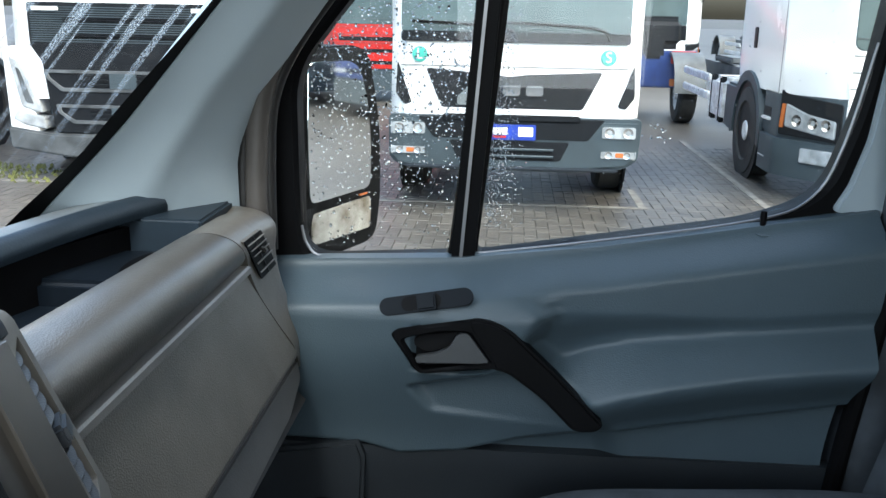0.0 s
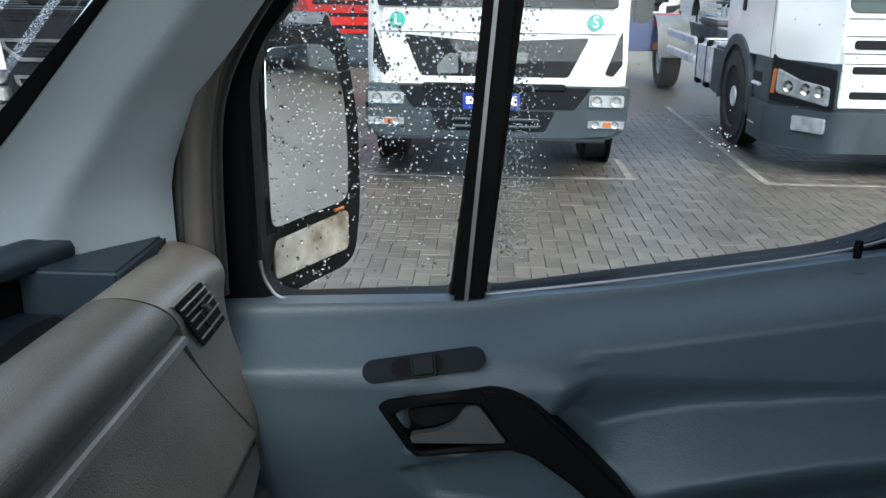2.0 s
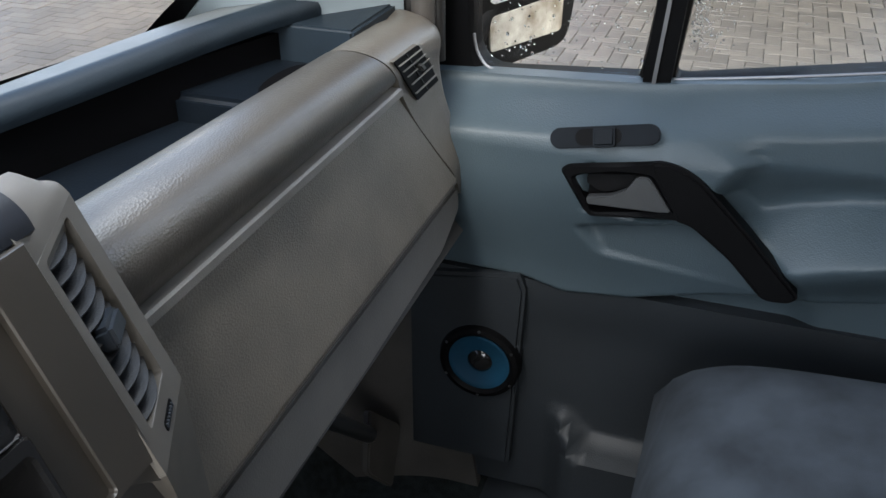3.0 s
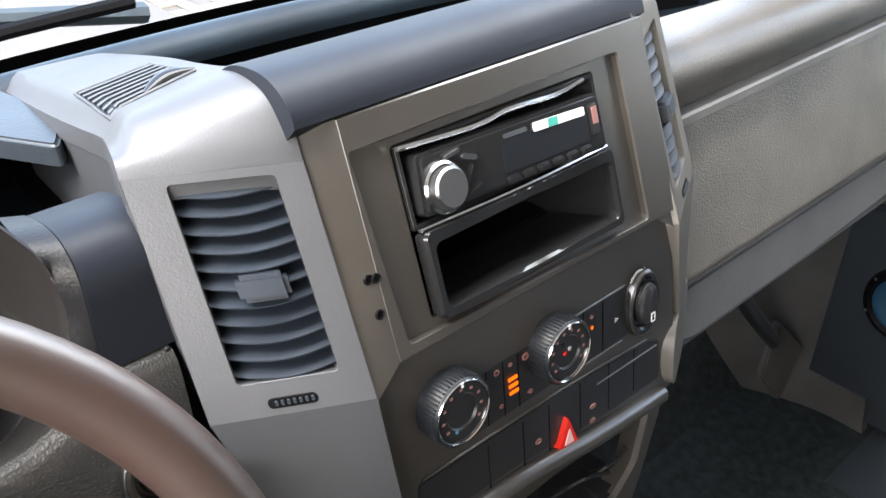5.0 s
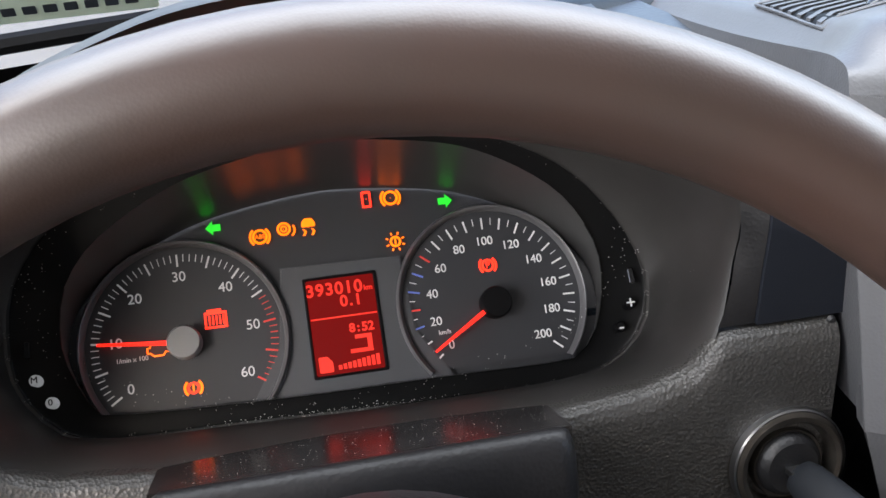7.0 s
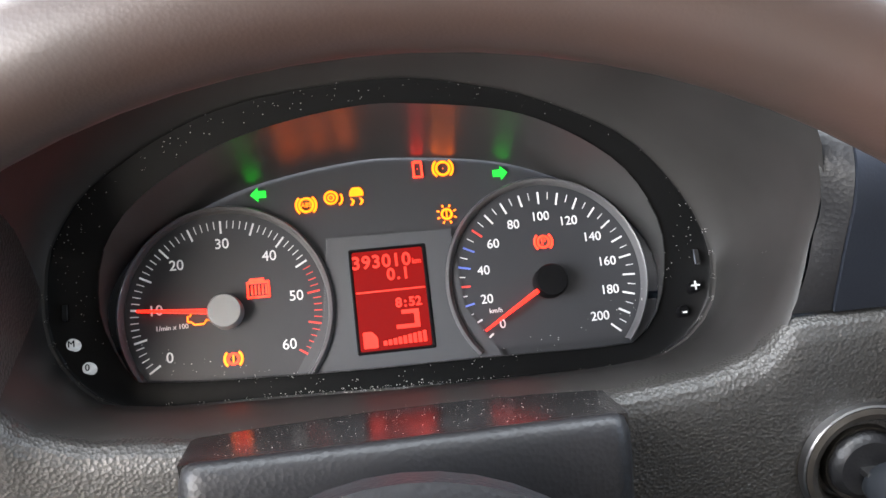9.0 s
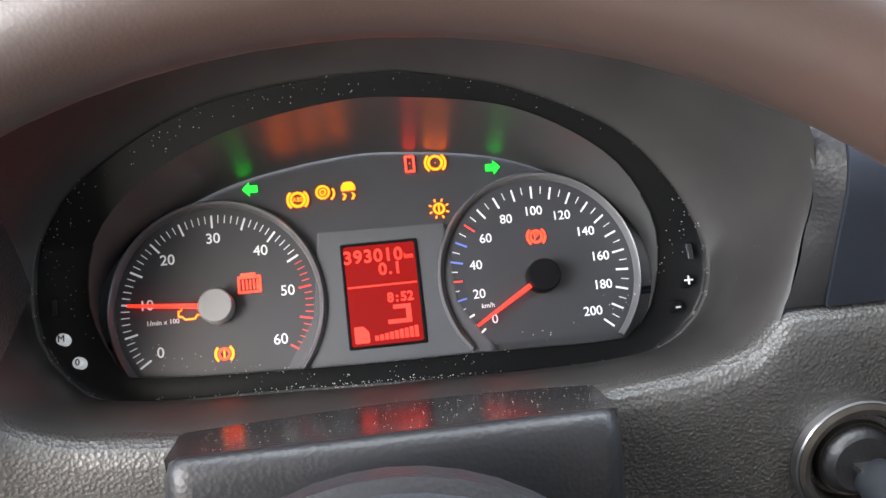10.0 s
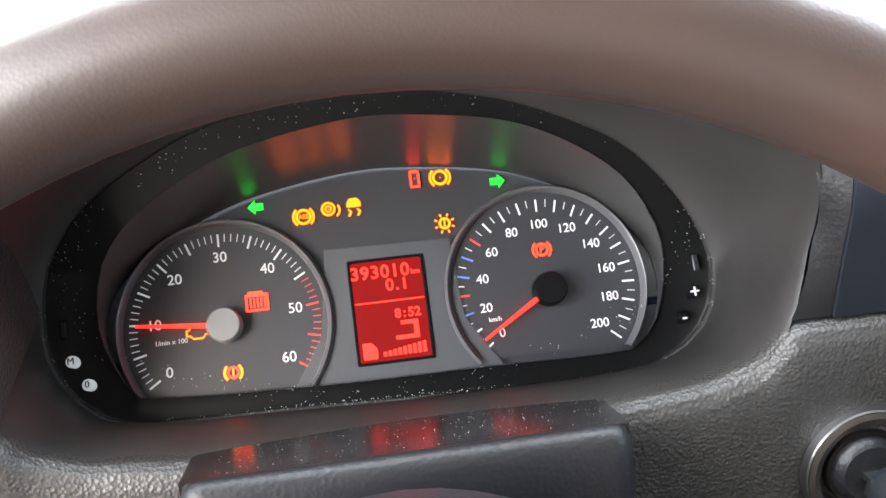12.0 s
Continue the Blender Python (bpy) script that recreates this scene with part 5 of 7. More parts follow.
WRED = mat("warning_red", (0.6, 0.05, 0.02), 0.4, emit=(1.0, 0.016, 0.006), power=0.6, var=0.0)
GREEN = mat("turn_green", (0.0, 0.3, 0.02), 0.4, emit=(0.01, 0.5, 0.02), power=0.30, var=0.0)
bm = bmesh.new()
bm.faces.new([bm.verts.new(CL @ Vector((u * 1.06, v + (0.004 if v > 0 else -0.004), -0.0008))) for u, v in LENS])
part("face_plate", bm, FACE, cluster)
part("centre_panel", slab([(-0.050, -0.036), (0.052, -0.036), (0.036, -0.010), (0.033, 0.0295), (-0.029, 0.0305), (-0.034, -0.010)], 0.002, 0.0008, CL @ pose(0, 0, 0.0025)), FACE2, cluster, "grey panel round the display")


def flat_shape(name, pts, mt, owner, z=0.0008, m=None):
    bm = bmesh.new()
    mm = (m or CL) @ pose(0, 0, z)
    bm.faces.new([bm.verts.new(mm @ Vector((x, y, 0))) for x, y in pts])
    return part(name, bm, mt, owner, smooth=0)


def arc_frame(name, cx, cy, r, w, mt, owner, a0=0, a1=360, z=0.001, n=28):
    w *= 1.4
    o = ellipse(cx, cy, r, r, n, a0, a1)
    i = ellipse(cx, cy, r - w, r - w, n, a0, a1)
    bm = bmesh.new()
    vo = [bm.verts.new(CL @ Vector((x, y, z))) for x, y in o]
    vi = [bm.verts.new(CL @ Vector((x, y, z))) for x, y in i]
    for k in range(n if a1 - a0 >= 360 else n - 1):
        bm.faces.new((vo[k], vo[(k + 1) % n], vi[(k + 1) % n], vi[k]))
    return part(name, bm, mt, owner, smooth=0)


def dial(cx, name, label, a0, a1, count, longs, labels, size, red_from, needle_a, cap, reds=(), blues=(), scale=1.0, cy=-0.001, label_r=0.0335, hub=(0.0, 0.0)):
    """One round dial: raised ring, ticks, figures, needle and cap. Angles in degrees, clockwise from a0 to a1."""
    m = CL @ pose(cx, cy, 0) @ Matrix.Diagonal((scale, scale, 1, 1))
    # the dial's foot is cut off by the bezel
    pts = [(0.0500 * math.cos(radians(a)), 0.0510 * math.sin(radians(a))) for a in range(-43, 224, 3)]
    bm = bmesh.new()
    rows = []
    for k, (s, z) in enumerate(((1.03, 0.0005), (1.015, 0.0050), (1.0, 0.0060), (0.975, 0.0050), (0.955, 0.0016))):
        rows.append([bm.verts.new(m @ Vector((x * s, y * s, z))) for x, y in pts])
    for a, b in zip(rows, rows[1:]):
        for k in range(len(pts) - 1):
            bm.faces.new((a[k], a[k + 1], b[k + 1], b[k]))
    d = part(name, bm, RING, cluster, label)
    flat_shape("dial_plate", [(x * 0.956, y * 0.956) for x, y in pts], FACE, d, 0.0015, m)
    for k in range(count + 1):
        a = radians(a0 + (a1 - a0) * k / count)
        major = k % longs == 0
        r0, r1, w = (0.0388, 0.0450, 0.00044) if major else (0.0412, 0.0450, 0.00020)
        if count < 30:
            r0, w = (0.0395, 0.0006) if major else (0.0405, 0.00032)
        mt = TICKRED if k >= red_from or k in reds else TICKBLUE if k in blues else LIT
        part("tick", slab([(r0, -w), (r1, -w), (r1, w), (r0, w)], 0.0003, 0, m @ Matrix.Rotation(a, 4, 'Z') @ pose(0, 0, 0.0020)), mt, d, smooth=0)
    for k, t in enumerate(labels):
        a = radians(a0 + (a1 - a0) * k / (len(labels) - 1))
        lettering(t, size, m @ pose(label_r * math.cos(a), label_r * math.sin(a), 0.0018), LIT, d, "figure")
    na = radians(needle_a)
    m = m @ pose(hub[0], hub[1], 0)
    nd = part("needle", slab([(0.0, -0.0013), (0.041, -0.0006), (0.041, 0.0006), (0.0, 0.0013)], 0.0015, 0.0003, m @ Matrix.Rotation(na, 4, 'Z') @ pose(0, 0, 0.0075)), LITRED, d, "glowing red needle")
    part("needle_cap", lathe([(0.0, 0.0115), (0.0075, 0.0112), (0.0082, 0.0100), (0.0082, 0.002)], m, 32), cap, nd)
    return d


CAPGREY = mat("cap_grey", (0.17, 0.175, 0.18), 0.5, var=0.05)
tach = dial(-0.0785, "rev_counter", "round rev counter marked 0 to 60", 214, -33, 60, 5, ["0", "10", "20", "30", "40", "50", "60"], 0.0070, 46, 174, CAPGREY)
spd = dial(0.0773, "speedometer", "round speedometer marked 0 to 200", 218.7, -41.5, 40, 2, ["0", "20", "40", "60", "80", "100", "120", "140", "160", "180", "200"], 0.0064, 99, 211, BLACK, (6, 12), (4, 8, 10), 0.985, -0.0006, 0.0322, (0.0006, -0.0018))
lettering("1/min x 100", 0.0032, CL @ pose(-0.1045, -0.0055, 0.002), LIT, tach, "legend")
lettering("km/h", 0.0032, CL @ pose(0.0500, -0.0135, 0.002), LIT, spd, "legend")

# red display
def readout(text, size, x, y, pitch, name):
    """Figures of the display, one object each."""
    for k, c in enumerate(text):
        lettering(c, size, CL @ pose(x + (k - (len(text) - 1) / 2) * pitch, y, 0.0031), LCDFG, lcd, name, 0.0001, bold=0.0002)


lcd = part("display", plate_with_hole(round_rect(-0.0187, -0.0283, 0.0190, 0.0232, 0.001), round_rect(-0.0172, -0.0268, 0.0172, 0.0217, 0.001), 0.003, CL @ pose(0, 0, 0.0034), 0.0006), BLACK, cluster, "red backlit display showing odometer")
flat_shape("backlight", round_rect(-0.0174, -0.0270, 0.0174, 0.0219, 0.001), LCDBG, lcd, 0.0027)
readout("393010", 0.0088, -0.0032, 0.0160, 0.0049, "odometer_digit")
lettering("km", 0.0036, CL @ pose(0.0140, 0.0148, 0.0031), LCDFG, lcd, "unit", 0.0001, bold=0.0001)
readout("0.1", 0.0080, 0.0045, 0.0092, 0.0036, "trip_digit")
flat_shape("display_line", round_rect(-0.0168, 0.0012, 0.0168, 0.0020, 0.0002), LCDFG, lcd, 0.0031)
readout("8:52", 0.0062, 0.0080, -0.0050, 0.0032, "clock_digit")
flat_shape("display_shape", [(0.004, -0.0085), (0.0125, -0.0085), (0.0125, -0.0175), (0.001, -0.0175), (0.001, -0.0155), (0.0100, -0.0155), (0.0100, -0.0105), (0.004, -0.0105)], LCDFG, lcd, 0.0031)
for k in range(9):
    flat_shape("fuel_bar", round_rect(-0.0060 + 0.0024 * k, -0.0248, -0.0042 + 0.0024 * k, -0.0225 + 0.0004 * k, 0.0002), LCDFG, lcd, 0.0031)
flat_shape("fuel_pump", round_poly([(-0.0155, -0.0255), (-0.0085, -0.0255), (-0.0085, -0.0205), (-0.0110, -0.0175), (-0.0155, -0.0175)], 0.0008), LCDFG, lcd, 0.0031)


# warning lamps
def lamp(x, y, mt, label):
    base = flat_shape("warning_lamp", ellipse(x, y, 0.0003, 0.0003, 6), mt, cluster, 0.0009)
    return tagged(base, label)


w = lamp(-0.0369, 0.0482, ORANGE, "lit orange brake assist lamp")
arc_frame("symbol", -0.0369, 0.0482, 0.0040, 0.0009, ORANGE, w)
arc_frame("symbol", -0.0369, 0.0482, 0.0055, 0.0008, ORANGE, w, 130, 230)
arc_frame("symbol", -0.0369, 0.0482, 0.0055, 0.0008, ORANGE, w, -50, 50)
lettering("ABS", 0.0030, CL @ pose(-0.0369, 0.0482, 0.001), ORANGE, w, "symbol")
w = lamp(-0.0245, 0.0508, ORANGE, "lit orange brake pad lamp")
arc_frame("symbol", -0.0245, 0.0508, 0.0036, 0.0008, ORANGE, w)
arc_frame("symbol", -0.0245, 0.0508, 0.0018, 0.0006, ORANGE, w)
arc_frame("symbol", -0.0225, 0.0500, 0.0040, 0.0007, ORANGE, w, -60, 40)
w = lamp(-0.0119, 0.0505, ORANGE, "lit orange skid control lamp")
flat_shape("symbol", round_poly([(-0.0155, 0.0505), (-0.0083, 0.0505), (-0.0085, 0.0530), (-0.0100, 0.0550), (-0.0138, 0.0550), (-0.0153, 0.0530)], 0.0008), ORANGE, w)
for dx in (-0.0022, 0.0022):
    flat_shape("symbol", [(-0.0119 + dx - 0.0012, 0.0460), (-0.0119 + dx, 0.0460), (-0.0119 + dx + 0.0012, 0.0480), (-0.0119 + dx, 0.0495), (-0.0119 + dx - 0.0010, 0.0495), (-0.0119 + dx, 0.0480)], ORANGE, w)
w = lamp(0.0197, 0.0616, WRED, "lit red open door lamp")
for pts in (round_rect(0.0172, 0.0570, 0.0222, 0.0580, 0.0003), round_rect(0.0172, 0.0570, 0.0182, 0.0655, 0.0003), round_rect(0.0212, 0.0570, 0.0222, 0.0655, 0.0003), round_rect(0.0178, 0.0645, 0.0216, 0.0658, 0.0004)):
    flat_shape("symbol", pts, WRED, w)
w = lamp(0.0324, 0.0607, ORANGE, "lit orange brake lamp")
arc_frame("symbol", 0.0324, 0.0607, 0.0040, 0.0009, ORANGE, w)
arc_frame("symbol", 0.0324, 0.0607, 0.0056, 0.0008, ORANGE, w, 130, 230)
arc_frame("symbol", 0.0324, 0.0607, 0.0056, 0.0008, ORANGE, w, -50, 50)
w = lamp(0.0317, 0.0371, ORANGE, "lit orange bulb failure lamp")
arc_frame("symbol", 0.0317, 0.0371, 0.0030, 0.0008, ORANGE, w)
flat_shape("symbol", round_rect(0.0313, 0.0355, 0.0321, 0.0390, 0.0003), ORANGE, w)
for k in range(8):
    a = radians(45 * k + 22)
    flat_shape("symbol", [(0.0317 + r * math.cos(a + s), 0.0371 + r * math.sin(a + s)) for r, s in ((0.0038, -0.10), (0.0052, -0.08), (0.0052, 0.08), (0.0038, 0.10))], ORANGE, w)
for x, s in ((-0.0595, -1), (0.0608, 1)):
    w = lamp(x, 0.0557, GREEN, "lit green turn arrow")
    flat_shape("symbol", [(x + s * a, 0.0557 + b) for a, b in ((-0.0036, -0.0018), (0.0003, -0.0018), (0.0003, -0.0038), (0.0040, 0.0), (0.0003, 0.0038), (0.0003, 0.0018), (-0.0036, 0.0018))], GREEN, w)
w = lamp(0.0779, 0.0181, WRED, "lit red parking brake lamp")
arc_frame("symbol", 0.0779, 0.0181, 0.0034, 0.0008, WRED, w, z=0.0022)
arc_frame("symbol", 0.0779, 0.0181, 0.0050, 0.0008, WRED, w, 130, 230, 0.0022)
arc_frame("symbol", 0.0779, 0.0181, 0.0050, 0.0008, WRED, w, -50, 50, 0.0022)
lettering("P", 0.0048, CL @ pose(0.0779, 0.0181, 0.0022), WRED, w, "symbol")
w = lamp(-0.0630, 0.0091, WRED, "lit red engine heat lamp")
for pts in (round_rect(-0.0685, 0.0045, -0.0575, 0.0055, 0.0003), round_rect(-0.0685, 0.0045, -0.0675, 0.0125, 0.0003), round_rect(-0.0585, 0.0045, -0.0575, 0.0125, 0.0003), round_rect(-0.0685, 0.0115, -0.0575, 0.0127, 0.0003), round_rect(-0.0670, 0.0127, -0.0600, 0.0140, 0.0003)):
    flat_shape("symbol", pts, WRED, w, 0.0022)
for k in range(5):
    flat_shape("symbol", round_rect(-0.0664 + 0.0017 * k, 0.0062, -0.0656 + 0.0017 * k, 0.0108, 0.0003), WRED, w, 0.0022)
w = lamp(-0.0915, -0.0022, ORANGE, "lit orange engine lamp")
part("symbol", tube([CL @ Vector((-0.0970 + a, -0.0052 + b, 0.0022)) for a, b in ((0, 0.0015), (0.0015, 0.0015), (0.0030, 0), (0.0075, 0), (0.0088, 0.0018), (0.0108, 0.0012), (0.0108, 0.0055), (0.0088, 0.0050), (0.0075, 0.0062), (0.0020, 0.0062), (0.0012, 0.0042), (0, 0.0042), (0, 0.0015))], 0.00045, n=5), ORANGE, w)
w = lamp(-0.0770, -0.0232, ORANGE, "lit orange brake fluid lamp")
arc_frame("symbol", -0.0770, -0.0232, 0.0030, 0.0008, WRED, w, z=0.0022)
flat_shape("symbol", round_rect(-0.0774, -0.0250, -0.0766, -0.0212, 0.0003), ORANGE, w, 0.0022)
arc_frame("symbol", -0.0770, -0.0232, 0.0047, 0.0009, ORANGE, w, 130, 230, 0.0022)
arc_frame("symbol", -0.0770, -0.0232, 0.0047, 0.0009, ORANGE, w, -50, 50, 0.0022)

# push buttons on the bezel
def on_bezel(u, v, h):
    """A place on the sloping bezel, h in front of it."""
    return CL @ pose(u, v, 0.0035 + 0.45 * (v + 0.045) + h)


for u, v, t in ((-0.1442, -0.0110, "M"), (-0.1391, -0.0217, "0"), (0.1438, -0.0142, "+"), (0.1383, -0.0248, "-")):
    b = part("push_button", lathe([(0.0, 0.0), (0.0022, -0.0002), (0.0027, -0.0012), (0.0027, -0.008)], on_bezel(u, v, 0.004), 18), LIT if t in "M0" else BLACK, cluster, "small push button")
    lettering(t, 0.0042 if t in "M0" else 0.0090, on_bezel(u, v, 0.0045), BLACK if t in "M0" else LIT, b, "button_mark")
for u, v in ((-0.1454, 0.0027), (0.1453, -0.0006)):
    part("slot", box((-0.0015, -0.004, -0.001), (0.0015, 0.004, 0.0015), 0.0005, 1, m=on_bezel(u, v, 0.001)), GLOSS, cluster)

# ---- ignition ----
IG = frame_of((0.1115, 0.4535, 1.345), (1, 0, 0), (0, 0.28, 0.96))
ign = thing("ignition_switch", (0.1115, 0.455, 1.33), "ignition lock with black key inserted", "ignition lock")
LOCK = mat("worn_dark_metal", (0.075, 0.068, 0.060), 0.34, metal=0.8, var=0.25, scale=60)
part("lock_ring", lathe([(0.0, -0.008), (0.0200, -0.008), (0.0212, 0.0015), (0.0228, 0.0045), (0.0252, 0.0050), (0.0272, 0.0040), (0.0285, -0.003)], IG, 48), LOCK, ign, "worn dark ring round the lock")
part("lock_edge", lathe([(0.0276, 0.0036), (0.0284, 0.0030), (0.0288, -0.001)], IG, 48), BRUSHED, ign)
part("lock_barrel", lathe([(0.0, 0.006), (0.0125, 0.006), (0.0150, 0.004), (0.0165, -0.001), (0.0172, -0.008)], IG, 36), SHROUD, ign)
part("lock_lip", lathe([(0.0160, 0.0008), (0.0172, 0.0012), (0.0182, -0.002)], IG, 36), LOCK, ign)
part("key_blade", box((-0.0045, -0.0014, 0.0), (0.0045, 0.0014, 0.012), m=IG), BRUSHED, ign)
bm = tube([IG @ Vector((0.001 + 0.06 * max(0, z - 0.02), -0.002 - 0.10 * max(0, z - 0.02), z)) for z in (0.008, 0.010, 0.016, 0.030, 0.050, 0.066, 0.072, 0.074)], [0.006, 0.0085, 0.0098, 0.0108, 0.0118, 0.0112, 0.0085, 0.003], n=20, flat=0.62)
part("key_head", bm, KNOB, ign, "dark blue-grey plastic key head", smooth=60)


# ---- steering wheel ----
WC, WT, WR, Wr = Vector((-0.0924, 0.2664, 1.4593)), 0.459, 0.1576, 0.0126
WY = -0.107
WHEEL = frame_of(WC, (math.cos(WY), math.sin(WY), 0), (-math.sin(WT) * math.sin(WY), math.sin(WT) * math.cos(WY), math.cos(WT)))
wheel = thing("steering_wheel", WC, "worn brown-grey leather steering wheel on its column", "steering wheel")
part("rim", tube([WHEEL @ Vector((WR * math.sin(2 * math.pi * k / 96), WR * math.cos(2 * math.pi * k / 96), 0)) for k in range(96)], Wr, True, 20), RIM, wheel, "thick worn leather rim", smooth=60)
COLUMN = frame_of((-0.0934, 0.2573, 1.4601), (math.cos(-0.026), math.sin(-0.026), 0), (-math.sin(0.689) * math.sin(-0.026), math.sin(0.689) * math.cos(-0.026), math.cos(0.689)))
part("hub", lathe([(0.0, -0.028), (0.03, -0.029), (0.055, -0.036), (0.066, -0.050), (0.066, -0.075), (0.04, -0.085)], COLUMN @ pose(0, -0.025, 0), 40), DARK, wheel, "dark airbag hub")
for a in (-35, 215, 250, -70):
    c, s = math.cos(radians(a)), math.sin(radians(a))
    part("spoke", tube(smooth_line([COLUMN @ Vector((0.05 * c, -0.025 + 0.05 * s, -0.055)), COLUMN @ Vector((0.11 * c, 0.11 * s - 0.01, -0.035)), WHEEL @ Vector((WR * c, WR * s, 0))], 5), 0.013, n=10), DARK, wheel)
part("column_collar", lathe([(0.030, -0.085), (0.070, -0.086), (0.084, -0.090), (0.090, -0.098), (0.0915, -0.108), (0.088, -0.112), (0.092, -0.118), (0.097, -0.119), (0.098, -0.124), (0.098, -0.14)], COLUMN @ pose(0, -0.026, 0) @ Matrix.Diagonal((0.95, 0.93, 1, 1)), 48), SHROUD, wheel, "round collar behind the hub")
part("column_tube", tube([COLUMN @ Vector((0, -0.02, -0.08)), COLUMN @ Vector((0, -0.02, -0.20))], 0.035, n=20), DARK, wheel)


# ---- dust on the ledge and the bezel ----
def specks(name, spots, mt, owner, label):
    """Tiny flat flecks; spots: frames and radii."""
    v, f = [], []
    for m, r in spots:
        b = len(v)
        n = 5
        v += [tuple(m @ Vector((r * math.cos(2 * math.pi * k / n), r * math.sin(2 * math.pi * k / n), 0))) for k in range(n)]
        f.append(tuple(range(b, b + n)))
    me = bpy.data.meshes.new(name)
    me.from_pydata(v, [], f)
    me.materials.append(mt)
    return tagged(under(new(name, me), owner), label, kind="stuff")


drng = random.Random(5)
DUST = mat("pale_dust", (0.45, 0.44, 0.42), 0.8, var=0.1)
flecks = []
for k in range(460):
    t = drng.random()
    y = 0.455 + 0.060 * t
    flecks.append((frame_of((drng.uniform(-0.16, 0.0), y, 1.3925 - 0.5036 * (y - 0.4515) + 0.0005), (1, 0, 0), (0, 1, -0.50)), drng.uniform(0.0001, 0.00028)))
for k in range(330):
    a = drng.uniform(0, 2 * math.pi)
    u, v = 0.141 * math.cos(a), 0.018 + (0.064 if math.sin(a) > 0 else 0.058) * math.sin(a)
    flecks.append((on_bezel(u + drng.uniform(-0.008, 0.008), v + drng.uniform(-0.004, 0.004), 0.0015), drng.uniform(0.0001, 0.0003)))
for u, v in BEZEL:
    if v < 0.012:
        for k in range(9):
            q, w = drng.uniform(-0.0016, 0.0016), drng.uniform(-0.0012, 0.0014)
            flecks.append((on_bezel(u + q, v + w, 0.0030), drng.uniform(0.00008, 0.00026)))
for a, b in zip(r_rim2, r_front):
    if a.z < 1.40:
        for k in range(7):
            p = a.lerp(b, drng.uniform(0.05, 0.75)) + Vector((drng.uniform(-0.002, 0.002), -0.0004, 0.0022))
            flecks.append((frame_of(p, (1, 0, 0), (0, 1, -0.3)), drng.uniform(0.00008, 0.00024)))
specks("dust", flecks, DUST, dash, "pale dust flecks on the black plastic")


# ---- mirror on the passenger door ----
MA, MB = Vector((1.465, 0.486, 0)), Vector((1.695, 0.380, 0))
MF = frame_of((MA + MB) / 2, MB - MA, (0, 0, 1))
mirror = thing("door_mirror", (1.58, 0.433, 1.30), "black door mirror with wet glass and flaking lower pane", "mirror")
shell = round_poly([(-0.122, 1.305), (0.098, 1.308), (0.116, 1.40), (0.112, 1.53), (0.082, 1.655), (0.04, 1.672), (-0.10, 1.672), (-0.126, 1.5)], 0.035)
upper = round_poly([(-0.102, 1.411), (0.083, 1.414), (0.084, 1.50), (0.076, 1.57), (0.052, 1.632), (0.02, 1.646), (-0.10, 1.648), (-0.105, 1.52)], 0.02)
lower = round_poly([(-0.096, 1.338), (0.082, 1.337), (0.083, 1.397), (-0.100, 1.392)], 0.01)
part("housing", slab([(x * 1.05 + 0.004, z) for x, z in shell], 0.10, 0.005, MF, 3), BLACK, mirror, "black plastic housing")
part("upper_glass", slab(upper, 0.004, 0.001, MF @ pose(0, 0, 0.003)), MIRROR, mirror, "clear mirror glass")
FLAKE = mat("flaking_mirror", (0.55, 0.54, 0.50), 0.35, metal=0.15, scale=28, col2=(0.16, 0.13, 0.09))
part("lower_glass", slab(lower, 0.004, 0.001, MF @ pose(0, 0, 0.003)), FLAKE, mirror, "mottled white lower pane, coating flaking off")
part("amber_lamp", slab(round_rect(0.045, 1.402, 0.070, 1.406, 0.001), 0.003, 0.0005, MF @ pose(0, 0, 0.0045)), AMBER, mirror)
part("arm", tube(smooth_line([(1.40, 0.50, 1.33), (1.46, 0.505, 1.36), (1.54, 0.49, 1.42)], 4), 0.03, n=12), BLACK, mirror)

# ---- rain on the panes ----
rng = random.Random(11)


def drops(name, owner, spots, x):
    """Small beads on a side pane; spots: (y, z, radius)."""
    v, f = [], []
    for y, z, r in spots:
        b = len(v)
        h, st = r * 0.55, rng.uniform(1.0, 1.35)
        v.append((x + h, y, z))
        for k, (s, q) in enumerate(((0.62, 0.72), (1.0, 0.0))):
            for a in range(7):
                t = 2 * math.pi * a / 7
                v.append((x + h * q, y + r * s * math.cos(t), z + r * s * st * math.sin(t)))
        for a in range(7):
            f.append((b, b + 1 + a, b + 1 + (a + 1) % 7))
            f.append((b + 1 + a, b + 8 + a, b + 8 + (a + 1) % 7, b + 1 + (a + 1) % 7))
        f.append(tuple(b + 8 + a for a in range(6, -1, -1)))
    me = bpy.data.meshes.new(name)
    me.from_pydata(v, [], f)
    me.materials.append(DROP)
    me.shade_smooth()
    ob = under(new(name, me), owner)
    return tagged(ob, "clear raindrops on the glass", kind="stuff")


def in_quarter():
    out = []
    while len(out) < 2100:
        y, z = rng.uniform(0.20, 0.455), rng.uniform(1.36, 1.76)
        if rng.random() < 0.25 + 0.75 * ease(z, 1.40, 1.60):
            out.append((y, z, rng.choice((0.0006, 0.0008, 0.0011, 0.0014, 0.0019)) * rng.uniform(0.8, 1.3)))
    return out


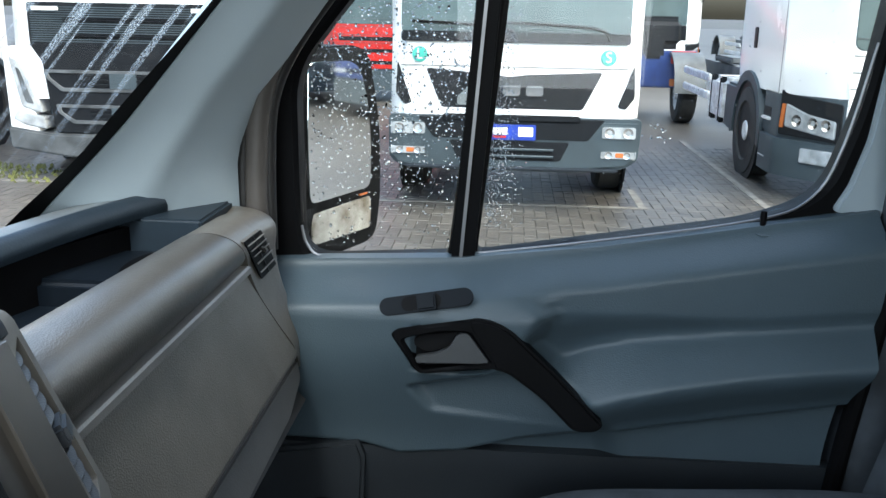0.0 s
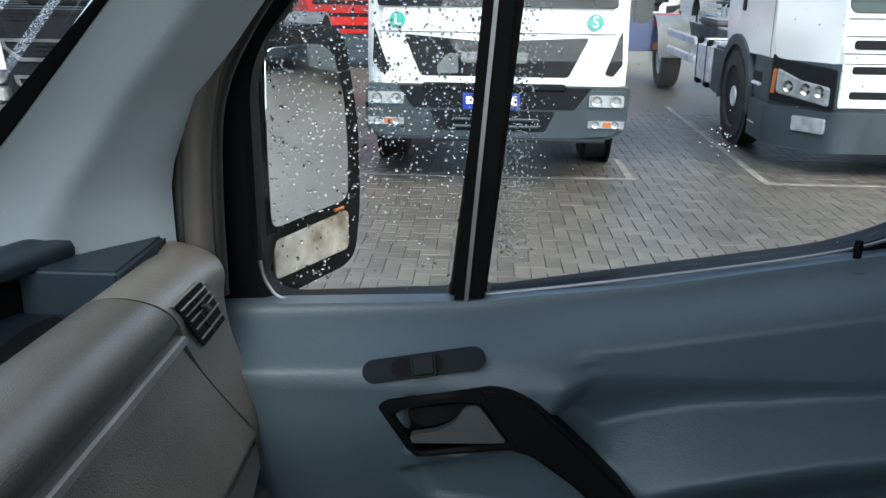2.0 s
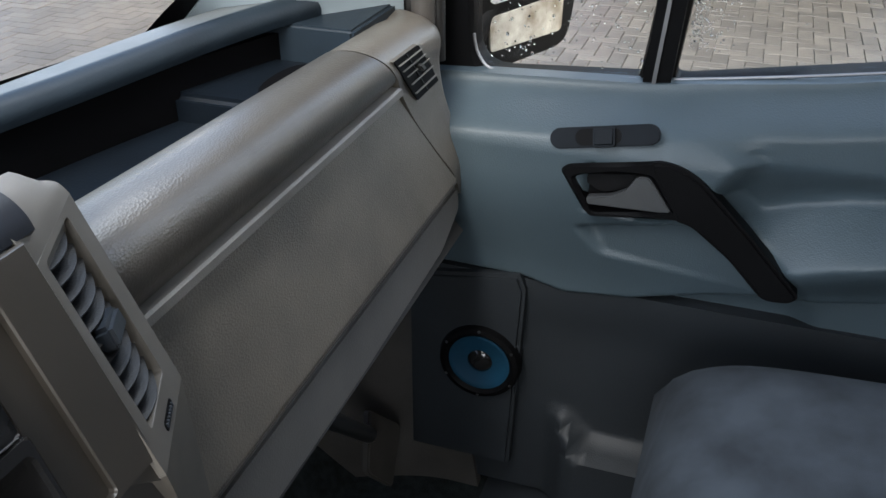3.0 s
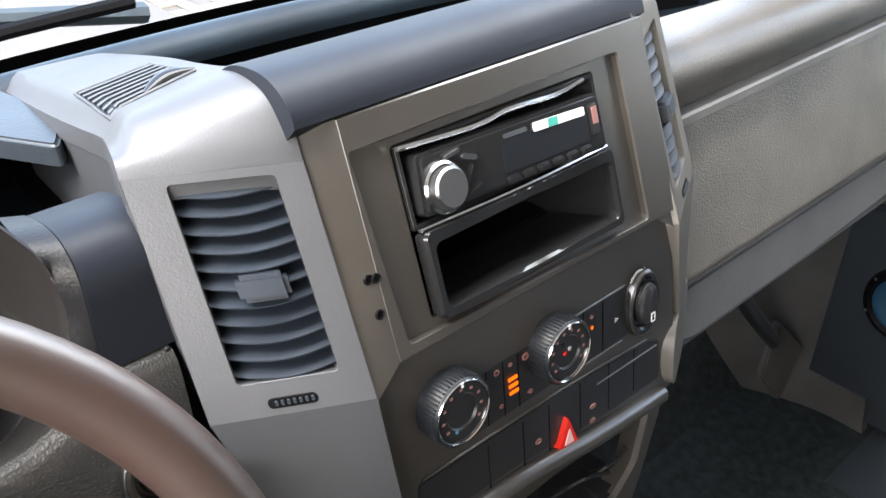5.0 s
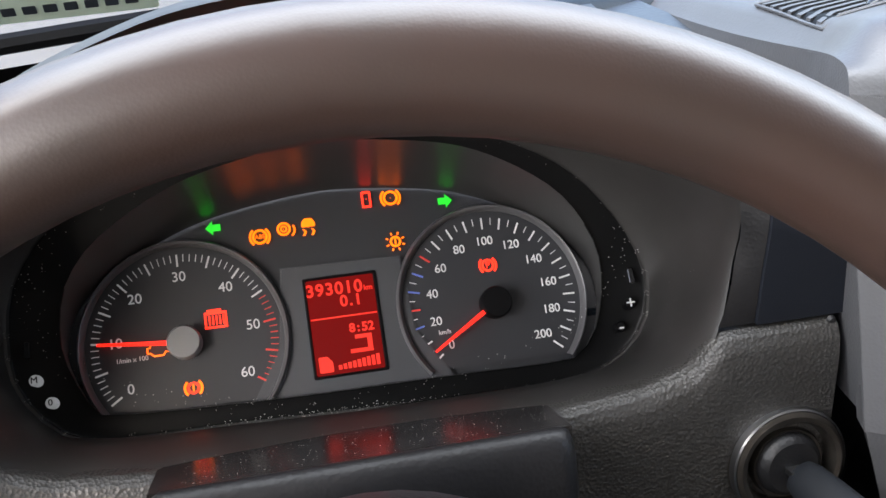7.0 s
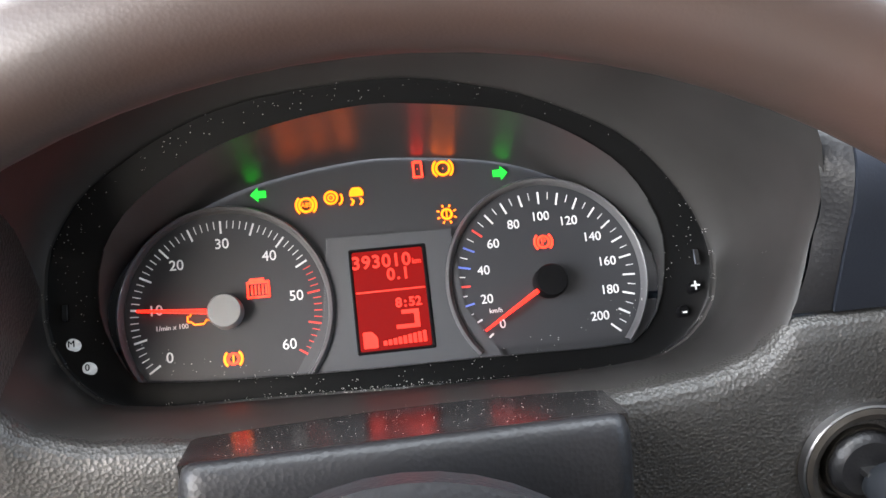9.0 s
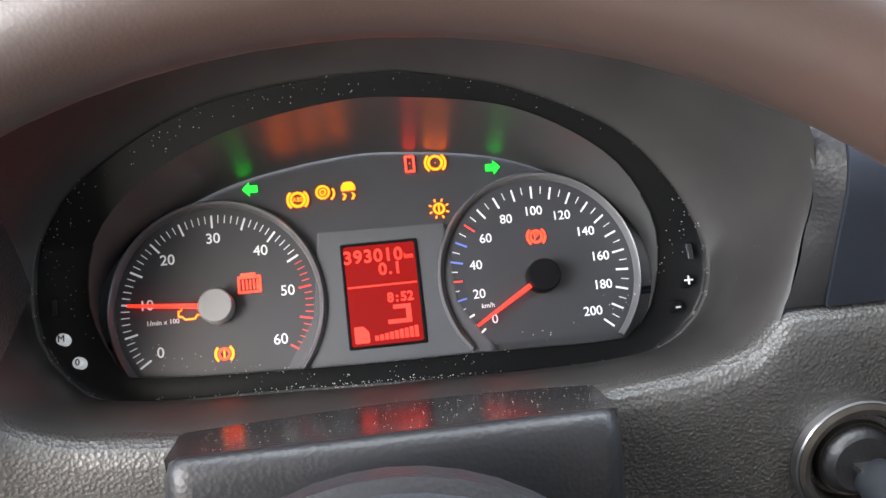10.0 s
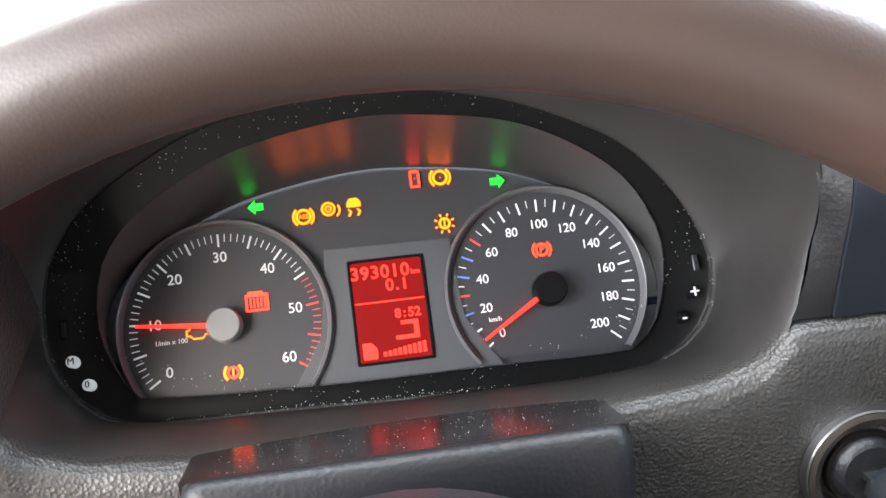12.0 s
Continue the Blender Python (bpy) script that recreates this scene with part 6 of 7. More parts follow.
def in_rear():
    out = [(0.175 - abs(rng.gauss(0, 0.025)), rng.uniform(1.40, 1.75), rng.uniform(0.0006, 0.0014)) for k in range(1300)]
    out += [(rng.uniform(-0.38, 0.1), rng.uniform(1.42, 1.75), rng.uniform(0.0005, 0.0011)) for k in range(90)]
    out += [(-0.085 + rng.gauss(0, 0.010), 1.56 + rng.gauss(0, 0.010), rng.uniform(0.0008, 0.002)) for k in range(22)]
    return out


drops("raindrops", door, in_quarter(), 1.4125)
drops("raindrops", door, in_rear(), 1.4125)

# wiper smear, wipers and sticker on the windscreen
part("wiper_smear", sheet(lambda u, v: (0.86 + 0.27 * u, screen_y(0.86 + 0.27 * u, 1.46 + 0.34 * v) + 0.003, 1.46 + 0.34 * v), 8, 8), STREAK, ws, "wet smear left by the wiper")
wip = thing("wiper", (0.2, 0.93, 1.42), "black windscreen wiper resting on the wet glass", "wiper")


def on_screen(x, z, off=0.012):
    return Vector((x, screen_y(x, z) + off * 0.75, z + off * 0.65))


part("blade", tube([on_screen(-0.33 + 0.66 * k / 12, 1.452 + 0.012 * k / 12, 0.014) for k in range(13)], 0.007, n=8), BLACK, wip, "black rubber wiper blade")
part("arm", tube([on_screen(0.36, 1.425, 0.03), on_screen(0.20, 1.456, 0.035), on_screen(0.02, 1.463, 0.03)], [0.011, 0.009, 0.006], n=8), TRUCKGREY, wip)
part("pivot", box((0.06, screen_y(0.06, 1.46) + 0.012, 1.466), (0.12, screen_y(0.06, 1.46) + 0.035, 1.480), 0.004), TRUCKGREY, wip)
STICK = mat("pale_green_label", (0.45, 0.55, 0.46), 0.5)
LS = frame_of(on_screen(-0.215, 1.503, -0.004), (1, 0.13, 0), (0, -0.65, 0.76))
lab = tagged(part("sticker", slab(round_rect(-0.05, -0.02, 0.05, 0.02, 0.002), 0.0008, 0, LS), STICK), "pale green identification label on the windscreen", "label")
for k in range(7):
    part("print_bar", slab(round_rect(-0.042 + 0.012 * k, -0.012, -0.034 + 0.012 * k, -0.004, 0.001), 0.0004, 0, LS @ pose(0, 0, 0.0004)), VANE, lab)

# ---- the yard ----
tagged(part("ground", box((-400, -400, -0.3), (400, 400, -0.012)), JOINT), "wet dark joints under the paved yard", "ground", kind="structure")
FR = lambda x: frame_of((x, 0, 0), (0, -1, 0), (0, 0, 1))       # a truck's front: local x to its left


def wheel_parts(owner, x, y, side, r=0.5):
    f = Matrix.Translation((x, y, r)) @ (Matrix.Rotation(radians(-90 * side), 4, 'X'))
    t = part("wheel", lathe([(0.27, -0.14), (r - 0.04, -0.15), (r, -0.11), (r, 0.09), (r - 0.03, 0.13), (0.33, 0.14), (0.29, 0.10)], f, 28), TYRE, owner, "black truck wheel")
    part("rim", lathe([(0.30, 0.11), (0.27, 0.08), (0.24, 0.02), (0.15, 0.04), (0.13, 0.10), (0.10, 0.13), (0.0, 0.13)], f, 24), STEEL, t)
    for k in range(10):
        a = radians(36 * k)
        part("nut", lathe([(0.0, 0.08), (0.014, 0.08), (0.014, 0.03)], f @ Matrix.Translation((0.19 * math.cos(a), 0.19 * math.sin(a), 0)), 6), CHROME, t)
    return t


def plate_bars(owner, x, u0, u1, z0, z1):
    """The dealer's blue plate, its writing as bars."""
    p = part("number_plate", slab(round_rect(u0, z0, u1, z1, 0.01), 0.02, 0.003, FR(x)), PLATE, owner, "blue plate with white panels")
    w, h = u1 - u0, z1 - z0
    for a, b, c, d in ((0.06, 0.35, 0.48, 0.80), (0.68, 0.25, 0.95, 0.85)):
        part("print_bar", slab(round_rect(u0 + a * w, z0 + b * h, u0 + c * w, z0 + d * h, 0.004), 0.004, 0, FR(x - 0.003)), MARK, p)
    part("print_bar", slab(round_rect(u0 + 0.22 * w, z0 + 0.14 * h, u0 + 0.46 * w, z0 + 0.28 * h, 0.002), 0.004, 0, FR(x - 0.003)), REDP, p)


def rear_frame(tr, bed, w):
    """Bare chassis rails, cross members, tanks and rear wheels."""
    for s in (-1, 1):
        part("chassis_rail", box((1.9, s * 0.42 - 0.04, 0.72), (bed + 2.4, s * 0.42 + 0.04, 0.98), 0.01), CHASSIS, tr)
        for x in (bed + 0.6,):
            wheel_parts(tr, x, s * (w / 2 - 0.2), s)
            part("mudguard", slab([(x + 0.62 * math.cos(radians(a)), 0.52 + 0.62 * math.sin(radians(a))) for a in range(0, 181, 15)] + [(x + 0.58 * math.cos(radians(a)), 0.52 + 0.58 * math.sin(radians(a))) for a in range(180, -1, -15)], 0.5, 0.0, frame_of((0, s * (w / 2 - 0.2) - 0.25, 0), (1, 0, 0), (0, 0, 1))), CHASSIS, tr)
    for k in range(4):
        part("cross_member", box((2.6 + k * 1.3, -0.4, 0.78), (2.7 + k * 1.3, 0.4, 0.92), 0.01), CHASSIS, tr)
    part("coupling", box((bed - 0.2, -0.5, 1.0), (bed + 1.0, 0.5, 1.10), 0.03), CHASSIS, tr, "fifth-wheel coupling")
    for s in (-1, 1):
        part("fuel_tank", box((3.05, s * (w / 2 - 0.02) - (0.55 if s > 0 else 0), 0.42), (3.95, s * (w / 2 - 0.02) + (0 if s > 0 else 0.55), 0.98), 0.07, 3), STEEL, tr, "grey metal fuel tank")
        for x in (3.25, 3.75):
            part("tank_strap", box((x, s * (w / 2 - 0.01) - (0.57 if s > 0 else 0), 0.41), (x + 0.05, s * (w / 2 - 0.01) + (0 if s > 0 else 0.57), 0.99), 0.02), TRUCKDARK, tr)
        part("side_box", box((2.45, s * (w / 2 - 0.03) - (0.5 if s > 0 else 0), 0.40), (3.0, s * (w / 2 - 0.03) + (0 if s > 0 else 0.5), 0.95), 0.03), TRUCKGREY, tr)
        for z in (0.62, 0.86):
            part("side_guard", box((4.1, s * (w / 2 - 0.06) - 0.02, z), (bed - 0.2, s * (w / 2 - 0.06) + 0.02, z + 0.11), 0.015), STEEL, tr)


def cab_shell(tr, w, h, paint, axle, chamfer=0.12, rake=0.2, length=2.1, foot=0.80, win=1.55):
    """The painted cab with wheel arches cut into its lower edge."""
    a = w / 2
    plan = [(0.0, -a + chamfer), (0.0, a - chamfer), (chamfer * 1.3, a), (length, a), (length, -a), (chamfer * 1.3, -a)]
    bm = bmesh.new()
    zs = [foot, foot + 0.22, 1.45, 1.9, h - 0.35, h - 0.08, h]
    rows = []
    for z in zs:
        back = rake * max(0.0, (z - 1.35) / (h - 1.35))
        top = 0.10 * max(0.0, (z - (h - 0.35)) / 0.35) ** 2
        rows.append([bm.verts.new((min(x, length) + (back + top if x < length else 0), y * (1 - 0.05 * top * 10 * 0.3), z)) for x, y in plan])
    n = len(plan)
    for p, q in zip(rows, rows[1:]):
        for k in range(n):
            bm.faces.new((p[k], p[(k + 1) % n], q[(k + 1) % n], q[k]))
    bm.faces.new(rows[0])
    bm.faces.new(rows[-1])
    bmesh.ops.bevel(bm, geom=[e for e in bm.edges if abs(e.verts[0].co.z - e.verts[1].co.z) > 0.05 or min(e.verts[0].co.z, e.verts[1].co.z) > h - 0.01], offset=0.05, segments=3, affect='EDGES')
    cab = part("cab", bm, paint, tr, smooth=40)
    for s in (-1, 1):
        wheel_parts(tr, axle, s * (a - 0.115), s)
        arch = [(axle + 0.66 * math.cos(radians(d)), 0.5 + 0.66 * math.sin(radians(d))) for d in range(-8, 189, 14)]
        inner = [(axle + 0.55 * math.cos(radians(d)), 0.5 + 0.55 * math.sin(radians(d))) for d in range(188, -9, -14)]
        part("wheel_arch", slab(arch + inner, 0.30, 0.02, frame_of((0, s * (a + (0.030 if s < 0 else -0.27)), 0), (1, 0, 0), (0, 0, 1)) @ pose(0, 0, 0.0)), TRUCKGREY, tr, "dark wheel arch")
        part("arch_hollow", slab(ellipse(axle, 0.5, 0.56, 0.56, 30), 0.02, 0.0, frame_of((0, s * (a + (0.004 if s < 0 else -0.016)), 0), (1, 0, 0), (0, 0, 1))), TRUCKDARK, tr)
        part("lower_side", box((axle + 0.6, s * (a - 0.02) - 0.02, 0.42), (2.1, s * (a - 0.02) + 0.02, 0.82), 0.015), TRUCKGREY, tr)
        part("side_window", slab(round_poly([(0.45, win), (1.45, win), (1.45, win + 0.7), (0.62, win + 0.7)], 0.06), 0.02, 0.004, frame_of((0, s * (a + (0.006 if s < 0 else -0.014)), 0), (1, 0, 0), (0, 0, 1))), GLOSS, tr, "dark side window")
    return cab


def headlamp(tr, u, z, w, h, x, tilt=0):
    q = FR(x)
    lampo = part("headlamp", slab(round_rect(u - w / 2, z - h / 2, u + w / 2, z + h / 2, h * 0.25), 0.06, 0.015, q), LAMP, tr, "clear headlamp")
    for k in (-0.25, 0.25):
        part("reflector", lathe([(0.0, -0.01), (h * 0.28, 0.004), (h * 0.34, 0.006)], q @ pose(u + k * w, z, 0.001), 16), CHROME, lampo)
    return lampo


def flat_cab(at, label):
    """The low white cab that faces the van."""
    tr = thing("truck", (0, 0, 0), label, "truck", "parked trucks")
    w, a = 2.20, 1.10
    cab_shell(tr, w, 2.75, WHITE, 1.25, 0.10, 0.12, 1.9)
    ws_ = part("windscreen", slab(round_rect(-1.0, 0.0, 0.98, 0.85, 0.10), 0.03, 0.006, frame_of((-0.002, 0, 1.50), (0, -1, 0), (0.09, 0, 1))), CABGLASS, tr, "dark windscreen")
    for u in (-0.55, 0.25):
        part("wiper", tube(smooth_line([FR(-0.03) @ Vector((u + 0.55, 1.50, 0)), FR(-0.04) @ Vector((u + 0.42, 1.60, 0)), FR(-0.03) @ Vector((u - 0.35, 1.64, 0))], 4), 0.014, n=6), BLACK, tr)
    part("scuttle", slab(round_rect(-1.0, 1.47, 0.98, 1.56, 0.03), 0.02, 0.004, FR(-0.012)), TRUCKDARK, tr)
    part("grille", slab(round_poly([(-0.64, 0.905), (0.60, 0.905), (0.76, 1.235), (0.10, 1.20), (-0.05, 1.18), (-0.20, 1.20), (-0.78, 1.245)], 0.03), 0.06, 0.01, FR(-0.010)), TRUCKDARK, tr, "black grille with bright maker's letters")
    for k in range(3):
        part("maker_mark", box((-0.30 + 0.20 * k, 1.02, 0), (-0.15 + 0.20 * k, 1.11, 0.03), 0.012, m=FR(-0.010)), CHROME, tr)
    part("grille_patch", slab(round_poly([(-0.50, 0.93), (-0.32, 0.93), (-0.33, 1.09), (-0.40, 1.10), (-0.50, 1.0)], 0.02), 0.01, 0, FR(-0.013)), LEDGE, tr)
    for s in (-1, 1):
        part("air_slot", slab(round_poly([(s * 1.03, 1.30), (s * 0.90, 0.94), (s * 0.97, 0.92), (s * 1.045, 1.02)], 0.02), 0.03, 0.004, FR(-0.008)), TRUCKDARK, tr)
    part("panel_line", box((-1.0, 1.262, 0), (1.0, 1.270, 0.004), m=FR(-0.002)), CHASSIS, tr)
    bump = part("bumper", slab(round_poly([(-1.10, 0.46), (-1.0, 0.38), (-0.55, 0.36), (0.50, 0.36), (0.98, 0.40), (1.10, 0.48), (1.12, 0.84), (-1.10, 0.84)], 0.05), 0.5, 0.04, FR(-0.07)), TRUCKGREY, tr, "blue-grey bumper")
    part("bumper_step", box((-0.62, 0.80, 0), (0.58, 0.86, 0.02), 0.01, m=FR(-0.065)), TRUCKDARK, bump)
    part("bumper_mouth", slab(round_poly([(-0.48, 0.46), (0.42, 0.46), (0.50, 0.63), (-0.56, 0.63)], 0.03), 0.03, 0.005, FR(-0.078)), TRUCKDARK, bump)
    for z in (0.50, 0.56):
        part("bumper_bar", tube([FR(-0.095) @ Vector((-0.36, z, 0)), FR(-0.095) @ Vector((0.36, z, 0))], 0.012, n=6), TRUCKGREY, bump)
    part("bumper_centre", slab(round_poly([(-0.70, 0.64), (0.66, 0.64), (0.80, 0.83), (-0.84, 0.83)], 0.03), 0.02, 0.006, FR(-0.074)), TRUCKDARK, bump, "black middle of the bumper")
    part("bumper_lip", box((-0.95, 0.375, 0), (0.93, 0.41, 0.03), 0.012, m=FR(-0.07)), VANE, bump)
    for s in (-1, 1):
        headlamp(tr, s * 0.92, 0.725, 0.32, 0.13, -0.082)
        fl = headlamp(tr, s * 0.92, 0.53, 0.32, 0.09, -0.080)
        part("turn_lens", slab(round_rect(s * 0.92 - 0.02, 0.51, s * 0.92 + 0.05, 0.55, 0.01), 0.01, 0.002, FR(-0.084)), AMBER, fl)
    for u, t in ((-0.835, "L"), (0.80, "S")):
        bd = part("badge", lathe([(0.0, 0.006), (0.065, 0.006), (0.068, 0.0)], FR(-0.006) @ pose(u, 1.36, 0), 24), GREENB, tr, "round green badge with a white letter")
        lettering(t, 0.13, FR(-0.006) @ pose(u, 1.36, 0.007), MARK, bd, "badge_letter", 0.001)
    part("door_mirror", box((0.20, -1.30, 1.35), (0.32, -1.12, 1.62), 0.03), TRUCKDARK, tr)
    plate_bars(tr, -0.088, -0.28, 0.20, 0.64, 0.775)
    rear_frame(tr, 4.0, w)
    tr.matrix_basis = pose(*at)
    return tr


def tall_cab(at, label, paint=None, corner=True):
    """A tall tractor cab with dark corner lamps and a bare chassis."""
    tr = thing("truck", (0, 0, 0), label, "truck", "parked trucks")
    w, a = 2.5, 1.25
    paint = paint or WHITE
    cab_shell(tr, w, 3.4, paint, 1.75, 0.42, 0.10, 2.3, 1.0, 2.05)
    part("windscreen", slab(round_rect(-0.80, 0.0, 0.80, 0.95, 0.08), 0.03, 0.006, frame_of((-0.006, 0, 1.45), (0, -1, 0), (0.05, 0, 1))), CABGLASS, tr, "dark windscreen")
    for k in range(3):
        part("grille_slot", slab(round_rect(-0.72, 0.70 + 0.22 * k, 0.52, 0.78 + 0.22 * k, 0.03), 0.03, 0.006, FR(-0.012)), TRUCKDARK, tr)
    for k in range(6):
        part("panel_line", box((-0.80, 0.80 + 0.15 * k, 0), (0.80, 0.808 + 0.15 * k, 0.004), m=FR(-0.002)), CHASSIS, tr)
    plan = lambda e: [(-a - e, 0.54), (-a + 0.42, -e), (a - 0.42, -e), (a + e, 0.54), (a + e, 1.12), (-a - e, 1.12)]
    part("bumper", slab(round_poly(plan(0.03), 0.08), 0.40, 0.04, frame_of((0, 0, 0.62), (0, -1, 0), (1, 0, 0))), TRUCKGREY, tr, "dark grey bumper")
    part("lower_body", slab(round_poly(plan(0.0), 0.06), 0.40, 0.0, frame_of((0, 0, 1.01), (0, -1, 0), (1, 0, 0))), TRUCKGREY, tr, "dark grey panels below the cab")
    part("front_panel", slab(round_rect(-0.80, 0.62, 0.80, 1.02, 0.03), 0.03, 0.01, FR(-0.01)), paint, tr)
    for s in (-1, 1):
        # the lamps sit on the slanted corner
        m = frame_of((0.273 - 0.61 * 0.012, s * (a - 0.21 + 0.793 * 0.012), 0), (-s * 0.793, -0.61, 0), (0, 0, 1))
        e = lambda pts: [(s * u, v) for u, v in pts]
        eye = part("lamp_panel", slab(round_poly(e([(-0.33, 0.62), (0.34, 0.60), (0.34, 0.96), (-0.28, 1.02), (-0.33, 1.06)]), 0.03), 0.03, 0.01, m), TRUCKDARK, tr, "black lamp panel")
        part("headlamp", slab(round_poly(e([(-0.26, 0.70), (0.30, 0.63), (0.30, 0.80), (0.0, 0.84), (-0.26, 0.93)]), 0.03), 0.03, 0.012, m @ pose(0, 0, 0.014)), LAMP, eye, "clear headlamp")
        for u in (-0.12, 0.06, 0.20):
            part("reflector", lathe([(0.0, -0.005), (0.045, 0.004), (0.055, 0.006)], m @ pose(s * u, 0.765 - 0.05 * u, 0.014), 16), CHROME, eye)
        part("turn_lens", slab(round_poly(e([(-0.315, 0.69), (-0.275, 0.69), (-0.262, 0.92), (-0.30, 0.92)]), 0.01), 0.03, 0.006, m @ pose(0, 0, 0.016)), AMBER, eye, "orange turn lamp")
        part("fog_lamp", slab(round_rect(min(s * -0.04, s * 0.30), 0.38, max(s * -0.04, s * 0.30), 0.52, 0.02), 0.03, 0.008, m @ pose(0, 0, 0.034)), LAMP, eye)
        for z in (0.34, 0.72):
            part("step", box((0.80, s * a - 0.10, z), (1.06, s * a + 0.035, z + 0.03), 0.01), STEEL, tr)
            part("step_hollow", box((0.80, s * a - 0.10, z + 0.03), (1.06, s * a + 0.006, z + 0.14), 0.01), TRUCKDARK, tr)
        part("side_vent", slab(round_rect(1.60, 1.40, 1.72, 1.62, 0.02), 0.008, 0.003, frame_of((0, s * a + (-0.006 if s < 0 else 0.004), 0), (1, 0, 0), (0, 0, 1))), TRUCKDARK, tr)
        part("door_line", box((0.62, s * a - 0.003, 1.0), (0.63, s * a + 0.003, 2.6)), CHASSIS, tr)
    for k in range(4):
        part("maker_mark", box((0.45 + 0.10 * k, 0.70, 0), (0.53 + 0.10 * k, 0.76, 0.01), 0.004, m=FR(-0.015)), STEEL, tr)
    rear_frame(tr, 6.2, w)
    tr.matrix_basis = pose(*at)
    return tr


def grille_cab(at, label):
    """A white cab whose face is one tall dark grille."""
    tr = thing("truck", (0, 0, 0), label, "truck", "parked trucks")
    w = 2.5
    cab_shell(tr, w, 3.5, WHITE, 1.4, 0.22, 0.15, 2.3)
    part("windscreen", slab(round_rect(-1.1, 0.0, 1.1, 0.8, 0.10), 0.03, 0.006, frame_of((0.0, 0, 1.95), (0, -1, 0), (0.08, 0, 1))), CABGLASS, tr, "dark windscreen")
    g = part("grille", slab(round_poly([(-0.935, 1.74), (-0.93, 1.33), (-0.82, 1.16), (-0.78, 0.78), (-0.73, 0.46), (0.73, 0.46), (0.78, 0.78), (0.82, 1.16), (0.93, 1.33), (0.935, 1.74)], 0.03), 0.08, 0.012, FR(-0.012)), TRUCKDARK, tr, "dark honeycomb grille")
    part("maker_mark", box((-0.88, 1.655, 0), (-0.60, 1.705, 0.012), 0.006, m=FR(-0.014)), MARK, g)
    part("model_mark", box((0.72, 1.655, 0), (0.86, 1.705, 0.012), 0.006, m=FR(-0.014)), MARK, g)
    for z, wd in ((1.60, 0.70), (1.45, 0.62)):
        part("grille_slot", slab(round_rect(-wd + 0.12, z - 0.05, wd, z, 0.02), 0.02, 0.004, FR(-0.016)), TRUCKDARK, g)
    part("grille_line", box((-0.93, 1.32, 0), (0.93, 1.33, 0.005), m=FR(-0.013)), TRUCKDARK, g)
    part("badge", box((-0.72, 1.255, 0), (-0.52, 1.285, 0.006), 0.003, m=FR(-0.013)), TRUCKDARK, g)
    for z, wd, lo in ((1.09, 0.81, 0.21), (0.75, 0.71, 0.19)):
        outer = [(-wd, z), (-wd + 0.02, z - 0.08), (-wd + 0.17, z - lo), (wd - 0.17, z - lo), (wd - 0.02, z - 0.08), (wd, z)]
        hole = [(-wd + 0.05, z - 0.03), (-wd + 0.06, z - 0.075), (-wd + 0.19, z - lo + 0.035), (wd - 0.19, z - lo + 0.035), (wd - 0.06, z - 0.075), (wd - 0.05, z - 0.03)]
        part("grille_frame", plate_with_hole(round_poly(outer, 0.02), round_poly(hole, 0.015), 0.02, FR(-0.026), 0.004), CHASSIS, g)
        for k in range(3):
            part("grille_slat", box((-wd + 0.35, z - 0.065 - 0.045 * k, 0), (wd - 0.35, z - 0.04 - 0.045 * k, 0.012), 0.004, m=FR(-0.013)), TRUCKDARK, g)
        part("grille_pillar", box((-0.14, z - lo + 0.03, 0), (0.14, z - 0.02, 0.016), 0.006, m=FR(-0.013)), TRUCKGREY, g)
    for k in range(16):
        part("mesh_row", box((-0.90, 1.36 + 0.022 * k, 0), (0.90, 1.369 + 0.022 * k, 0.004), m=FR(-0.012)), TRUCKGREY, g)
    for s in (-1, 1):
        q = FR(-0.03)
        h = part("headlamp", slab(round_poly([(s * 1.16, 1.22), (s * 1.04, 1.16), (s * 0.84, 0.66), (s * 1.06, 0.72)], 0.03), 0.25, 0.015, q), LAMP, tr, "swept clear headlamp")
        part("lamp_insert", slab(round_poly([(s * 1.10, 1.12), (s * 1.05, 1.10), (s * 0.92, 0.74), (s * 1.02, 0.76)], 0.03), 0.02, 0.006, FR(-0.034)), CHASSIS, h)
        part("fog_lamp", slab(round_poly([(s * 1.16, 0.60), (s * 1.12, 0.68), (s * 0.84, 0.62), (s * 0.82, 0.50), (s * 1.05, 0.54)], 0.02), 0.2, 0.01, q), LAMP, h)
        part("lower_corner", slab(round_poly([(s * 1.20, 0.46), (s * 1.22, 1.30), (s * 1.06, 1.32), (s * 0.90, 0.46)], 0.03), 0.3, 0.01, FR(-0.016)), WHITE, tr)
    part("bumper", slab(round_poly([(-1.20, 0.30), (-0.60, 0.22), (0.60, 0.22), (1.20, 0.30), (1.22, 0.52), (0.76, 0.455), (-0.76, 0.455), (-1.22, 0.52)], 0.04), 0.5, 0.04, FR(-0.05)), CHASSIS, tr, "grey lower bumper")
    plate_bars(tr, -0.06, -0.28, 0.23, 0.28, 0.42)
    rear_frame(tr, 5.0, w)
    tr.matrix_basis = pose(*at)
    return tr


